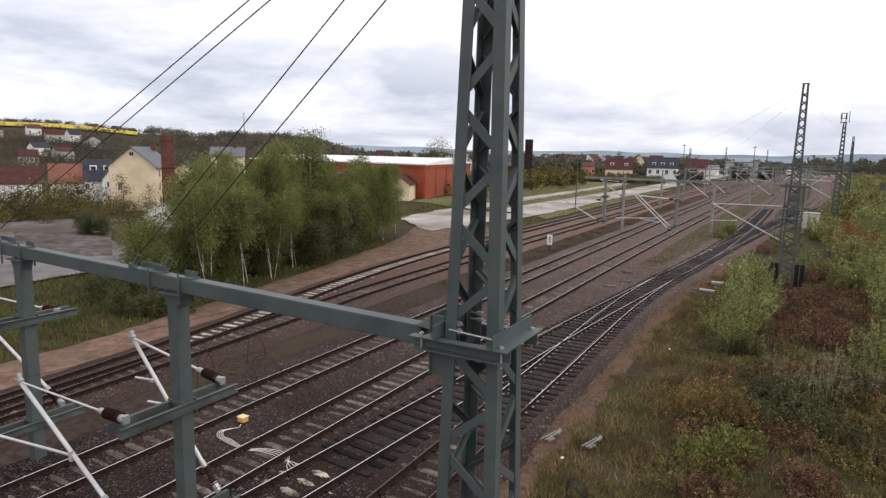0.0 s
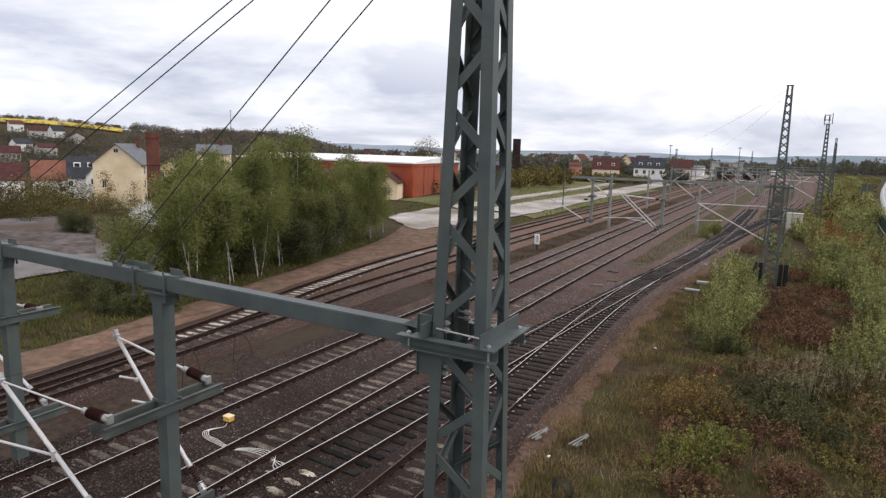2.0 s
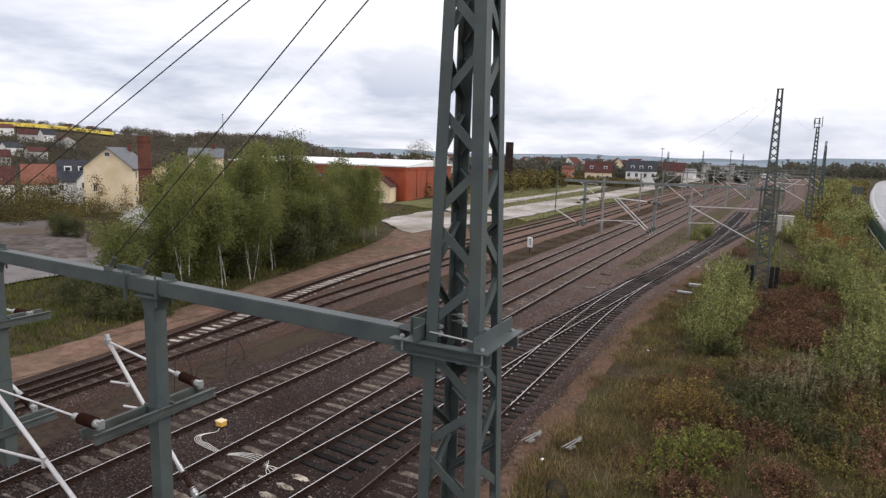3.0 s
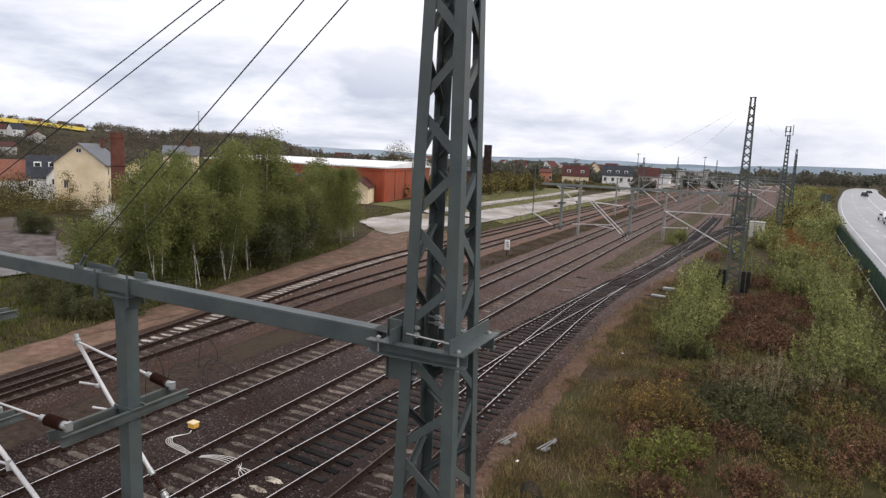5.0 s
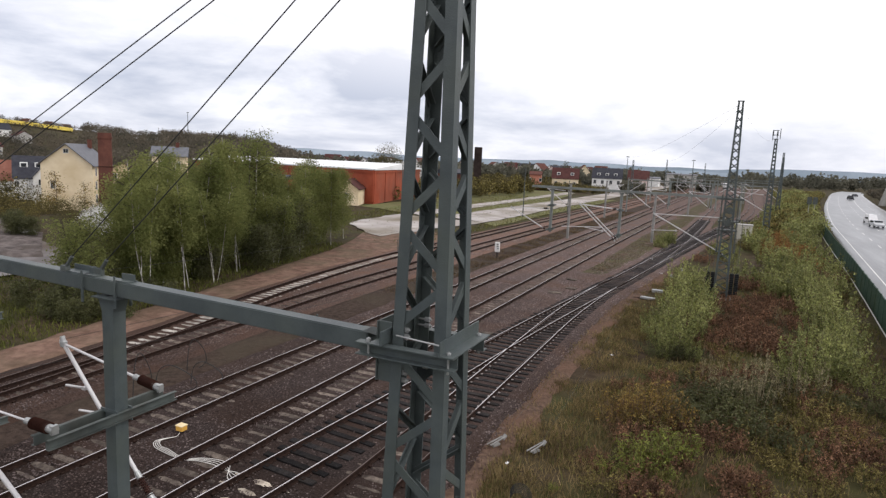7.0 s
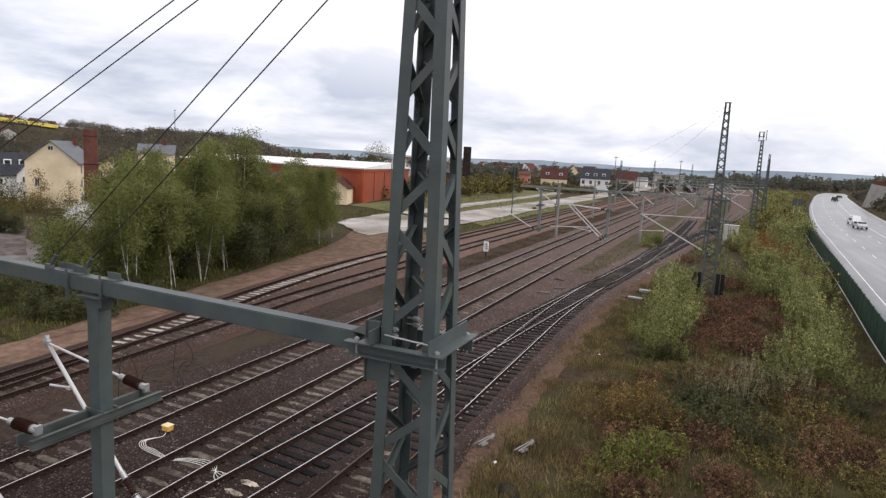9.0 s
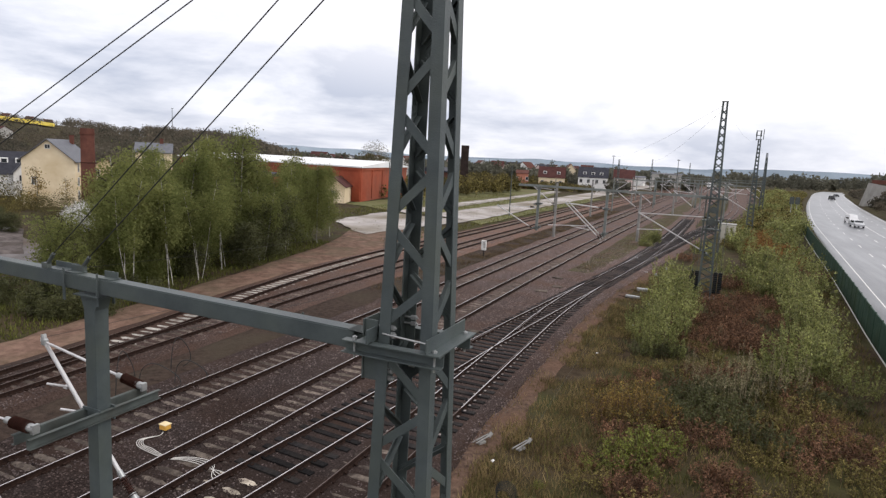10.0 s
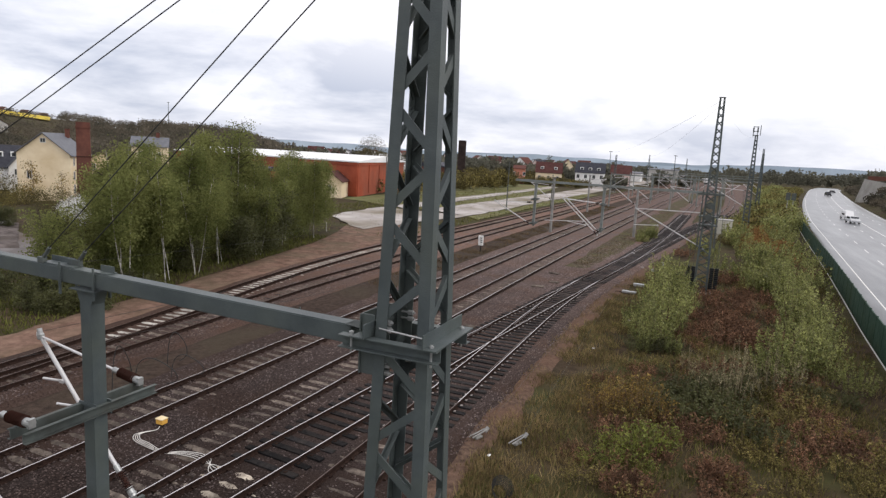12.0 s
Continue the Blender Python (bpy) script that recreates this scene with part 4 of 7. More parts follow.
lattice_mast("lattice_mast", 5.7, 110, -0.45, 15.2, m3half, "grey lattice mast with a small box on top", pitch=1.25, leg=0.17, brace=0.12, phase=1.0)
bm = bmesh.new()
for dx in (-0.5, 0.1, 0.5):
    box(bm, (5.7 + dx, 110, 15.9 + 0.2 * (dx > 0.2)), (0.10, 0.10, 1.6))
for z in (15.3, 15.9, 16.6):
    box(bm, (5.6, 110, z), (0.8, 0.08, 0.10))
for dx in (-0.5, 0.1):
    box(bm, (5.7 + dx, 109.9, 16.1), (0.2, 0.2, 0.7), None, 0.02)
alone("mast_top_frame", bm, M_PAINT_DARK, "grey steel frame fixed on the mast top", "mast frame")
far_beam(5.6, -16.0, 110.3, 7.9, (-2.6, -9.0))
cantilever((5.6, 110, 6), (0.2, 110, 6.9), (5.4, 110, 6.6), (5.5, 110, 3.9), low_r=0.055, top_r=0.04)
cantilever((-2.6, 110.3, 6), (-6.1, 110, 6.5), (-2.7, 110, 6.3), (-2.7, 110, 3.9), low_r=0.055, top_r=0.04)
cantilever((-9.0, 110.3, 6), (-12.6, 110, 6.5), (-9.1, 110, 6.3), (-9.1, 110, 3.9), low_r=0.055, top_r=0.04)


def slim_pole(x, y, height, r, mat, label, group=""):
    p = thing("pole", (x, y, -0.4), label, "pole", group)
    bm = bmesh.new()
    tube(bm, (x, y, -0.45), (x, y, height), r, r * 0.72, seg=12)
    part("shaft", bm, mat, p)
    bm = bmesh.new()
    box(bm, (x, y, height + 0.05), (r * 2.2, r * 2.2, 0.1))
    part("cap", bm, M_PAINT_DARK, p)
    return p


for x, y, hgt, r, mat, lab in ((-19.7, 84.6, 7.3, 0.20, M_CONCRETE, "pale round concrete catenary pole"), (-9.05, 89, 6.5, 0.20, M_CONCRETE, "pale round concrete catenary pole"),
                               (-22.6, 128, 7.0, 0.20, M_CONCRETE, "pale round concrete catenary pole"), (-8.2, 152, 7.0, 0.22, M_CONCRETE, "pale round concrete catenary pole"),
                               (-35.1, 113, 8.9, 0.11, M_PAINT_DARK, "thin dark yard lamp pole"), (-30.2, 128, 6.6, 0.10, M_PAINT_DARK, "thin dark pole by the yard"),
                               (-52, 96, 8.5, 0.10, M_PAINT_DARK, "thin dark pole beside the brick building"), (-20.8, 180, 7.4, 0.22, M_CONCRETE, "pale round concrete catenary pole"),
                               (-5.5, 200, 7.4, 0.22, M_CONCRETE, "pale round concrete catenary pole"), (-17.5, 240, 7.4, 0.22, M_CONCRETE, "pale round concrete catenary pole")):
    slim_pole(x, y, hgt, r, mat, lab, "slim poles along the line")
for x, y, s in ((-9.05, 89, -1), (-19.7, 84.6, -1), (-22.6, 128, 1), (-8.2, 152, -1), (-20.8, 180, 1), (-5.5, 200, -1), (-17.5, 240, 1)):
    cantilever((x, y, 5.8), (x + s * 3.2, y, 6.5), (x + s * 0.25, y, 6.3), (x + s * 0.25, y, 4.3), low_r=0.05, top_r=0.035)
for x, y, top in ((10.5, 165, 15.0), (14.5, 225, 15.2), (19, 300, 15), (-27, 300, 14.5), (-12, 330, 14), (-32, 230, 12.8)):
    lattice_mast("lattice_mast", x, y, -0.45, top, lambda z: 0.5 - 0.02 * z, "far grey lattice mast beside the tracks", pitch=3.0, leg=0.16, brace=0.12, phase=1.0)
for x, y, x1 in ((10.5, 165, -14), (14.5, 225, -12)):
    far_beam(x, x1, y, 7.8, (x - 8, x - 14))
    for k in (0, 8, 14):
        cantilever((x - k, y, 6), (x - k - 3.4, y, 6.5), (x - k - 0.2, y, 6.3), (x - k - 0.2, y, 4.0), low_r=0.06, top_r=0.045)
# overhead wires from arm to arm
for nm, a, b, drop in (("catenary_wire", (-10.15, 6.73, 6.35), (-11.7, 54.1, 6.5), 0.5), ("catenary_wire", (-10.3, 4.9, 6.05), (-5.55, 54.3, 6.15), 0.5), ("catenary_wire", (-15.75, 6.73, 6.4), (-17.9, 54.1, 5.8), 0.5),
                       ("catenary_wire", (-5.55, 54.3, 6.15), (0.2, 110, 6.95), 0.6), ("catenary_wire", (-11.7, 54.1, 6.5), (-6.1, 110, 6.55), 0.6), ("catenary_wire", (-17.9, 54.1, 5.8), (-12.6, 110, 6.55), 0.6),
                       ("feeder_wire", (0.1, 54.4, 15.1), (5.7, 110, 15.2), 1.2), ("feeder_wire", (5.7, 110, 15.2), (10.5, 165, 14.8), 1.2), ("feeder_wire", (-19, 110, 15), (-27, 300, 14.4), 3.0)):
    if a[0] > -18.5:
        wire(nm, sag(a, b, drop, 18), 0.004, M_CABLE, None, "thin dark overhead wire strung along the line", "overhead wire")

for x0, z0, x1, z1, r in ((-13.2, 4.41, -9.85, 4.61, 0.03), (-11.2, 4.5, -9.65, 4.3, 0.03), (-5.6, 4.74, -3.7, 4.85, 0.03)):
    bm = bmesh.new()
    tube(bm, (x0, 54.2, z0), (x1, 54.2, z1), r, seg=8)
    box(bm, (x1, 54.2, z1), (0.12, 0.10, 0.12))
    part("steady_tube", bm, M_TUBE, far_arm)
for a, b in (((0.1, 54.5, 15.1), (-44, 297, 15.2)), ((0.2, 54.5, 14.9), (-27, 300, 14.2))):
    wire("feeder_wire", sag(a, b, 1.5, 20), 0.012, M_CABLE, None, "dark feeder wire strung between the mast tops", "overhead wire", 4)
# catenary poles of the station throat
for x, y, s in ((-21.6, 150, 1), (-14.3, 172, -1), (-3.0, 176, 1), (2.4, 148, 1), (-22.5, 205, 1), (-11.0, 216, -1), (4.5, 238, -1), (-19.0, 262, 1), (-8.8, 258, -1), (8.0, 275, -1), (-13.6, 290, 1), (-2.5, 300, 1)):
    slim_pole(x, y, 7.6, 0.17, M_PAINT_PALE, "grey steel catenary pole in the station throat", "poles of the station throat")
    cantilever((x, y, 5.8), (x + s * 3.3, y, 6.6), (x + s * 0.25, y, 6.5), (x + s * 0.25, y, 4.4), low_r=0.055, top_r=0.04)

# ---- small things by the tracks ----
box_thing = thing("junction_box", (-16.6, 15.1, -0.16), "small amber junction box on the ballast", "junction box")
bm = bmesh.new()
box(bm, (-16.6, 15.1, 0.0), (0.30, 0.26, 0.18), None, 0.02)
part("body", bm, M_YELLOW, box_thing)
bm = bmesh.new()
box(bm, (-16.6, 15.1, 0.10), (0.33, 0.29, 0.035), None, 0.012)
part("lid", bm, material("cream_lid", (0.62, 0.50, 0.28), (0.72, 0.60, 0.38), 4.0, 0.5), box_thing)
for k in range(4):
    o = k * 0.035
    pts = spline([(-16.5, 14.92, -0.10), (-16.42, 14.7, -0.12), (-16.6, 14.4 - o, -0.11), (-16.72 + o * 2, 14.1, -0.11), (-16.45 + o * 2, 13.82 + o, -0.11), (-15.9, 13.7 + o * 2, -0.12), (-15.1, 13.72 + o, -0.19),
                  (-14.5, 13.8 + o * 2, -0.12), (-13.9, 13.85 + o * 3, -0.11), (-13.5, 13.85 + o * 3, -0.18), (-13.0, 13.84 - o * 3, -0.12), (-12.6, 13.84 - o * 5, -0.15)])
    wire("cable", pts, 0.011, M_WHITE_CABLE, None, "pale bonding cable lying in a loop across the ballast", "cable")
post_box = thing("kilometre_marker", (-21.9, 62.2, -0.35), "white marker box on a short dark post", "marker post")
bm = bmesh.new()
tube(bm, (-21.9, 62.2, -0.4), (-21.9, 62.2, 0.35), 0.06, seg=8)
part("post", bm, M_BLACK, post_box)
bm = bmesh.new()
box(bm, (-21.9, 62.2, 0.80), (0.52, 0.22, 1.05), None, 0.03)
part("plate", bm, M_WHITE, post_box)
bm = bmesh.new()
for k in range(3):
    box(bm, (-21.84 + 0.03 * k, 62.085, 1.08 - k * 0.22), (0.22, 0.004, 0.10))
part("marking_bars", bm, M_PAINT_DARK, post_box)
for x, y in ((-6.7, 20.1), (-5.3, 20.35)):
    anchor = thing("wire_tensioner", (x, y, -0.35), "galvanised wire tensioner anchored in the ground", "wire anchor", "wire tensioners in the grass")
    bm = bmesh.new()
    box(bm, (x, y, -0.30), (0.34, 0.16, 0.10), pose(0, 0, 0, 0, 0, 65).to_3x3(), 0.02)
    for k in (-1, 1):
        tube(bm, (x - 0.16 + k * 0.07, y - 0.32, -0.22), (x + 0.16 + k * 0.05, y + 0.34, -0.10), 0.028, seg=8)
    part("frame", bm, M_CONCRETE, anchor)
    bm = bmesh.new()
    tube(bm, (x + 0.15, y + 0.30, -0.18), (x + 0.22, y + 0.44, -0.06), 0.07, seg=10)
    part("pulley", bm, M_CONCRETE, anchor)
wire("signal_wire", sag((-6.6, 20.4, -0.1), (-7.6, 71, 0.0), 0.12), 0.0035, M_PAINT_DARK, None, "thin dark signal wire stretched along the track", "signal wire")
wire("signal_wire", sag((-5.2, 20.7, -0.1), (-6.6, 71, 0.0), 0.12), 0.0035, M_PAINT_DARK, None, "thin dark signal wire stretched along the track", "signal wire")
for x, y, sx, sy, sz in ((-4.6, 53.5, 0.9, 0.35, 0.25), (-5.0, 50.2, 1.1, 0.3, 0.18), (-4.2, 62, 0.30, 0.3, 0.28), (-3.6, 66.0, 0.2, 0.2, 0.45), (-7.2, 71.9, 0.35, 0.35, 0.3), (-3.4, 48, 0.5, 0.25, 0.15), (-5.8, 63.5, 1.3, 0.14, 0.12)):
    mot = thing("point_machine", (x, y, -0.35), "pale galvanised point machine housing beside the turnout", "point machine", "point machines by the turnout")
    bm = bmesh.new()
    box(bm, (x, y, -0.35 + sz / 2), (sx, sy, sz), pose(0, 0, 0, 0, 0, random.uniform(-10, 10)).to_3x3(), 0.03)
    part("housing", bm, M_GALV, mot)
    bm = bmesh.new()
    box(bm, (x - sx * 0.7, y, -0.33), (sx * 0.6, 0.06, 0.05))
    part("rod", bm, M_RUST, mot)
hut = thing("relay_cabinet", (2.4, 100, -0.4), "beige relay cabinet with double doors beside the mast", "relay cabinet")
bm = bmesh.new()
box(bm, (2.4, 100, 1.0), (2.2, 1.4, 2.8), None, 0.04)
part("body", bm, M_BEIGE, hut)
bm = bmesh.new()
box(bm, (2.4, 100, 2.46), (2.4, 1.6, 0.12), None, 0.03)
part("roof", bm, M_WALL_GREY, hut)
for s in (-1, 1):
    bm = bmesh.new()
    box(bm, (2.4 + s * 0.52, 99.285, 1.0), (0.96, 0.03, 2.4), None, 0.008)
    part("door", bm, M_BEIGE, hut)
for x, y, hgt, w in ((-20.9, 16.6, 1.5, 0.3), (-20.6, 17.4, 0.9, 1.7), (-19.9, 18.6, 0.8, 1.2), (-21.6, 20.0, 1.1, 0.5)):
    pts = [(x, y, -0.35), (x + 0.06 * w, y + 0.1, hgt * 0.65), (x + 0.35 * w, y + 0.3, hgt), (x + 0.85 * w, y + 0.6, hgt * 0.55), (x + 0.9 * w, y + 0.7, 0.0), (x + 0.4 * w, y + 0.5, -0.3)]
    wire("cable_loop", spline(pts), 0.018, M_CABLE, None, "dark cable end looping up from the ground", "cable", 6)
for x, y in ((-35.4, 66), (-31.7, 58), (-19.9, 27.5)):
    bm = bmesh.new()
    tube(bm, (x, y, -0.4), (x, y, 0.9), 0.035, 0.028, seg=8)
    box(bm, (x, y, 0.95), (0.09, 0.07, 0.10))
    alone("stake", bm, M_PAINT_DARK, "short dark steel stake beside the track", "stake")
bm = bmesh.new()
for k in range(7):
    a0 = 0.22 + 0.02 * k
    for j in range(14):
        a, b = j * math.tau / 14, (j + 1) * math.tau / 14
        tube(bm, (-4.75 + a0 * math.cos(a), 16.6 + 0.05 * k, -0.1 + a0 * 1.1 * math.sin(a)), (-4.75 + a0 * math.cos(b), 16.6 + 0.05 * k, -0.1 + a0 * 1.1 * math.sin(b)), 0.012, seg=5)
alone("wire_coil", bm, M_CABLE, "upright coil of dark wire in the grass", "wire coil")

random.seed(61)
for x, y in ((-4.9, 33.5), (-3.9, 41.0), (-5.9, 19.0), (-3.3, 51.0)):
    bm = bmesh.new()
    box(bm, (x, y, ground_height(x, y) + 0.12), (0.14, 0.10, 0.04), pose(0, 0, 0, random.uniform(-30, 30), random.uniform(-20, 20), random.uniform(0, 180)).to_3x3(), 0.015)
    alone("litter", bm, M_WHITE, "crumpled scrap of white litter on the verge", "litter", group="litter scraps on the verge")
for x, y, w in ((-11.6, 47.0, 1.0), (-10.9, 49.5, 0.8), (-11.8, 53.5, 0.9), (-12.0, 33.0, 0.7), (-15.9, 39.0, 0.8), (-21.6, 44.0, 0.8)):
    bm = bmesh.new()
    box(bm, (x, y, -0.12), (w, 0.45, 0.10), pose(0, 0, 0, random.uniform(-4, 4), 0, random.uniform(-20, 20)).to_3x3(), 0.02)
    alone("duct_lid", bm, M_SLEEPER, "loose grey concrete duct lid lying on the ballast", "concrete slab", group="duct lids on the ballast")

for x, y, z0, z1, r, lab in ((-438, 410, 12, 41, 0.35, "thin far radio mast on the wooded hill"), (-44, 297, -0.5, 15.5, 0.22, "thin far pole behind the white house"), (-107, 53, -4.2, 4.3, 0.14, "dark wooden utility pole before the farmhouse"), (-22, 415, -0.5, 17, 0.3, "tall far lamp mast beside the depot")):
    pole = thing("tall_pole", (x, y, z0), lab, "pole", "far poles on the skyline")
    bm = bmesh.new()
    tube(bm, (x, y, z0), (x, y, z1), r, r * 0.5, seg=8)
    part("shaft", bm, M_PAINT_DARK, pole)
    bm = bmesh.new()
    box(bm, (x, y, z1 - 0.4), (r * 7, r * 1.2, r * 1.2))
    part("crossarm", bm, M_PAINT_DARK, pole)


# ---- buildings ----
def house(name, label, at, yaw, w, d, eave, ridge, wall, roof, windows=(), chimney=None, dormers=(), gable=True, category="house", group="", over=0.35):
    """at: the middle of the front wall on the ground; the front faces the local -y side, the ridge runs along local x when gable is False,
    along local y (gable to the front) when True. windows: (side, u, z, width, height)."""
    m = Matrix.Translation(at) @ pose(0, 0, 0, 0, 0, yaw)
    home = thing(name, at, label, category, group)
    P = lambda x, y, z: m @ Vector((x, y, z))
    bm = bmesh.new()
    lo, hi = -1.5, eave
    c = [(-w / 2, 0), (w / 2, 0), (w / 2, d), (-w / 2, d)]
    b = [bm.verts.new(P(x, y, lo)) for x, y in c]
    t = [bm.verts.new(P(x, y, hi)) for x, y in c]
    if gable:
        r0, r1 = bm.verts.new(P(0, 0, ridge)), bm.verts.new(P(0, d, ridge))
        for i in (1, 3):
            bm.faces.new((b[i], b[(i + 1) % 4], t[(i + 1) % 4], t[i]))
        bm.faces.new((b[0], b[1], t[1], r0, t[0]))
        bm.faces.new((b[2], b[3], t[3], r1, t[2]))
    else:
        r0, r1 = bm.verts.new(P(-w / 2, d / 2, ridge)), bm.verts.new(P(w / 2, d / 2, ridge))
        for i in (0, 2):
            bm.faces.new((b[i], b[(i + 1) % 4], t[(i + 1) % 4], t[i]))
        bm.faces.new((b[1], b[2], t[2], r1, t[1]))
        bm.faces.new((b[3], b[0], t[0], r0, t[3]))
    bm.faces.new(b[::-1])
    part("wall", bm, wall, home)
    # roof: two slabs with an overhang
    half = (w if gable else d) / 2
    slope = (ridge - eave) / half
    for s in (-1, 1):
        bm = bmesh.new()
        e, th = over, 0.14
        quad = []
        for u, end in ((0, 0), (1, 0), (1, 1), (0, 1)):
            off = s * (half + e) * (1 - u)
            zz = ridge - slope * abs(off) + 0.05
            if gable:
                quad.append((off, -e if end == 0 else d + e, zz))
            else:
                quad.append((-w / 2 - e if end == 0 else w / 2 + e, d / 2 + off, zz))
        lower = [bm.verts.new(P(*q)) for q in quad]
        upper = [bm.verts.new(P(q[0], q[1], q[2] + th)) for q in quad]
        for i in range(4):
            bm.faces.new((lower[i], lower[(i + 1) % 4], upper[(i + 1) % 4], upper[i]))
        bm.faces.new(lower[::-1])
        bm.faces.new(upper)
        bmesh.ops.recalc_face_normals(bm, faces=bm.faces)
        part("roof", bm, roof, home)
    sides = {"front": (lambda u, o: (u, -o), 0), "back": (lambda u, o: (u, d + o), 0), "right": (lambda u, o: (w / 2 + o, u), 90), "left": (lambda u, o: (-w / 2 - o, u), 90)}
    for side, u, z, ww, wh in windows:
        place, turn = sides[side]
        x, y = place(u, 0.02)
        rot = pose(0, 0, 0, 0, 0, yaw + turn).to_3x3()
        bm = bmesh.new()
        for dx, dz, sx, sz in ((0, wh / 2, ww + 0.16, 0.09), (0, -wh / 2, ww + 0.16, 0.12), (-ww / 2, 0, 0.09, wh), (ww / 2, 0, 0.09, wh), (0, 0, 0.06, wh)):
            box(bm, P(x, y, z) + rot @ Vector((dx, 0, dz)), (sx, 0.10, sz), rot)
        fr = part("window", bm, M_FRAME, home)
        bm = bmesh.new()
        box(bm, P(x, y, z), (ww, 0.05, wh), rot)
        part("pane", bm, M_PANE, fr)
    if chimney:
        bm = bmesh.new()
        box(bm, P(chimney[0], chimney[1], ridge + 0.2), (0.7, 0.7, 1.8), pose(0, 0, 0, 0, 0, yaw).to_3x3())
        box(bm, P(chimney[0], chimney[1], ridge + 1.1), (0.85, 0.85, 0.12), pose(0, 0, 0, 0, 0, yaw).to_3x3())
        part("chimney", bm, M_BRICK_DARK, home)
    for u, z in dormers:
        rot = pose(0, 0, 0, 0, 0, yaw).to_3x3()
        yy = (ridge - z) / slope if not gable else 0
        bm = bmesh.new()
        box(bm, P(u, d / 2 - yy + 0.3, z + 0.1), (1.5, 1.8, 1.3), rot, 0.04)
        dm = part("dormer", bm, M_WALL_WHITE, home)
        bm = bmesh.new()
        box(bm, P(u, d / 2 - yy - 0.62, z + 0.15), (1.0, 0.06, 0.8), rot)
        part("pane", bm, M_PANE, dm)
    return home


def grid_windows(side, us, zs, w=1.0, h=1.5):
    return [(side, u, z, w, h) for z in zs for u in us]


house("house", "tall pale yellow rendered house with a grey slate roof", (-117.6, 80.0, -3.5), 36, 9.2, 11, 9.1, 12.9, M_WALL_YELLOW, M_ROOF_GREY,
      grid_windows("right", (2.0, 4.6, 7.2, 9.8), (2.4, 5.0, 7.7), 0.8, 1.6) + [("front", 0, 11.6, 0.9, 0.8), ("front", -2.5, 5.0, 0.8, 1.5)], (1.0, 10), over=0.5)
house("house", "pale yellow annex with a brown roof beside the brick chimney", (-122.2, 96.0, -3.5), 50, 6, 8, 7.4, 9.3, M_WALL_YELLOW, M_ROOF_BROWN, grid_windows("front", (-1.6, 1.6), (3.5, 6.3), 0.9, 1.4))
house("house", "yellow house with a hipped grey roof among birches", (-112, 99.6, -1.5), 45, 7, 8, 9.3, 11.2, M_WALL_YELLOW, M_ROOF_GREY, grid_windows("front", (-1.8, 1.8), (4.2, 7.4), 0.9, 1.5), (1.5, 4), gable=False)
house("house", "white house with a dark slate roof and white dormers", (-139.8, 88.5, -4.0), 58, 9, 11, 5.6, 10.2, M_WALL_WHITE, M_ROOF_DARK, grid_windows("front", (-4, 0, 4), (1.6, 4.2), 0.9, 1.3), dormers=((-2.6, 8.2), (0.2, 8.2)), gable=False)
house("house", "small white gabled house beside the yellow house", (-131, 84.5, -4.0), 58, 4.6, 9, 6.2, 9.0, M_WALL_WHITE, M_ROOF_DARK, grid_windows("front", (-0.9, 0.9), (2.2, 5.2), 0.8, 1.2))
house("house", "white farmhouse with a dark brown tiled roof", (-150, 72, -4.0), 62, 13, 10, 5.0, 8.5, M_WALL_WHITE, M_ROOF_BROWN, grid_windows("front", (-5, -2, 1, 4), (2.2,), 1.0, 1.2), gable=False)
house("house", "white house with a orange-red tiled roof", (-150, 88, -4.0), 60, 12, 10, 4.6, 8.9, M_WALL_WHITE, M_ROOF_ORANGE, grid_windows("front", (-4, 0, 4), (2.4,), 1.0, 1.2), gable=False)
house("house", "white house with a dark gable roof on the slope", (-163, 62, -3.0), 60, 12, 10, 4.5, 8.8, M_WALL_WHITE, M_ROOF_DARK, grid_windows("front", (-3, 3), (2.4,), 1.0, 1.2))
random.seed(5)
SLOPE_HOMES = [(61.0, 420, 1), (59.6, 430, 2), (61.9, 345, 2), (62.8, 300, 1), (60.4, 320, 1), (65, 440, 1), (65.6, 370, 2), (62.3, 455, 0), (58.4, 400, 1), (66.4, 330, 1)]
for az, r, k in SLOPE_HOMES:
    x, y = -r * math.sin(radians(az)), r * math.cos(radians(az))
    house("house", ("white house with a red roof on the far slope", "pale grey house with a brown roof on the far slope", "white house with a dark roof on the far slope")[k], (x, y, ground_height(x, y)), az + random.uniform(-30, 30), random.uniform(6.5, 9.5), 7, random.uniform(3.4, 4.8), random.uniform(5.9, 7.2),
          (M_WALL_WHITE, M_WALL_GREY, M_WALL_WHITE)[k], (M_ROOF_RED, M_ROOF_BROWN, M_ROOF_DARK)[k], grid_windows("front", (-2.5, 2.5), (2.4,), 1.1, 1.3), gable=random.random() < 0.5, group="houses on the far slope")
for k in range(13):
    az, r = 66.5 - k * 1.35 + random.uniform(-0.3, 0.3), 672 + random.uniform(-12, 14)
    x, y = -r * math.sin(radians(az)), r * math.cos(radians(az))
    house("house", "small far house on the hill crest", (x, y, ground_height(x, y)), az + random.uniform(-40, 40), random.uniform(6, 9), 7, 2.2, 4.6, M_WALL_WHITE, random.choice((M_ROOF_BROWN, M_ROOF_DARK, M_ROOF_RED)), gable=random.random() < 0.4, group="houses on the hill crest")
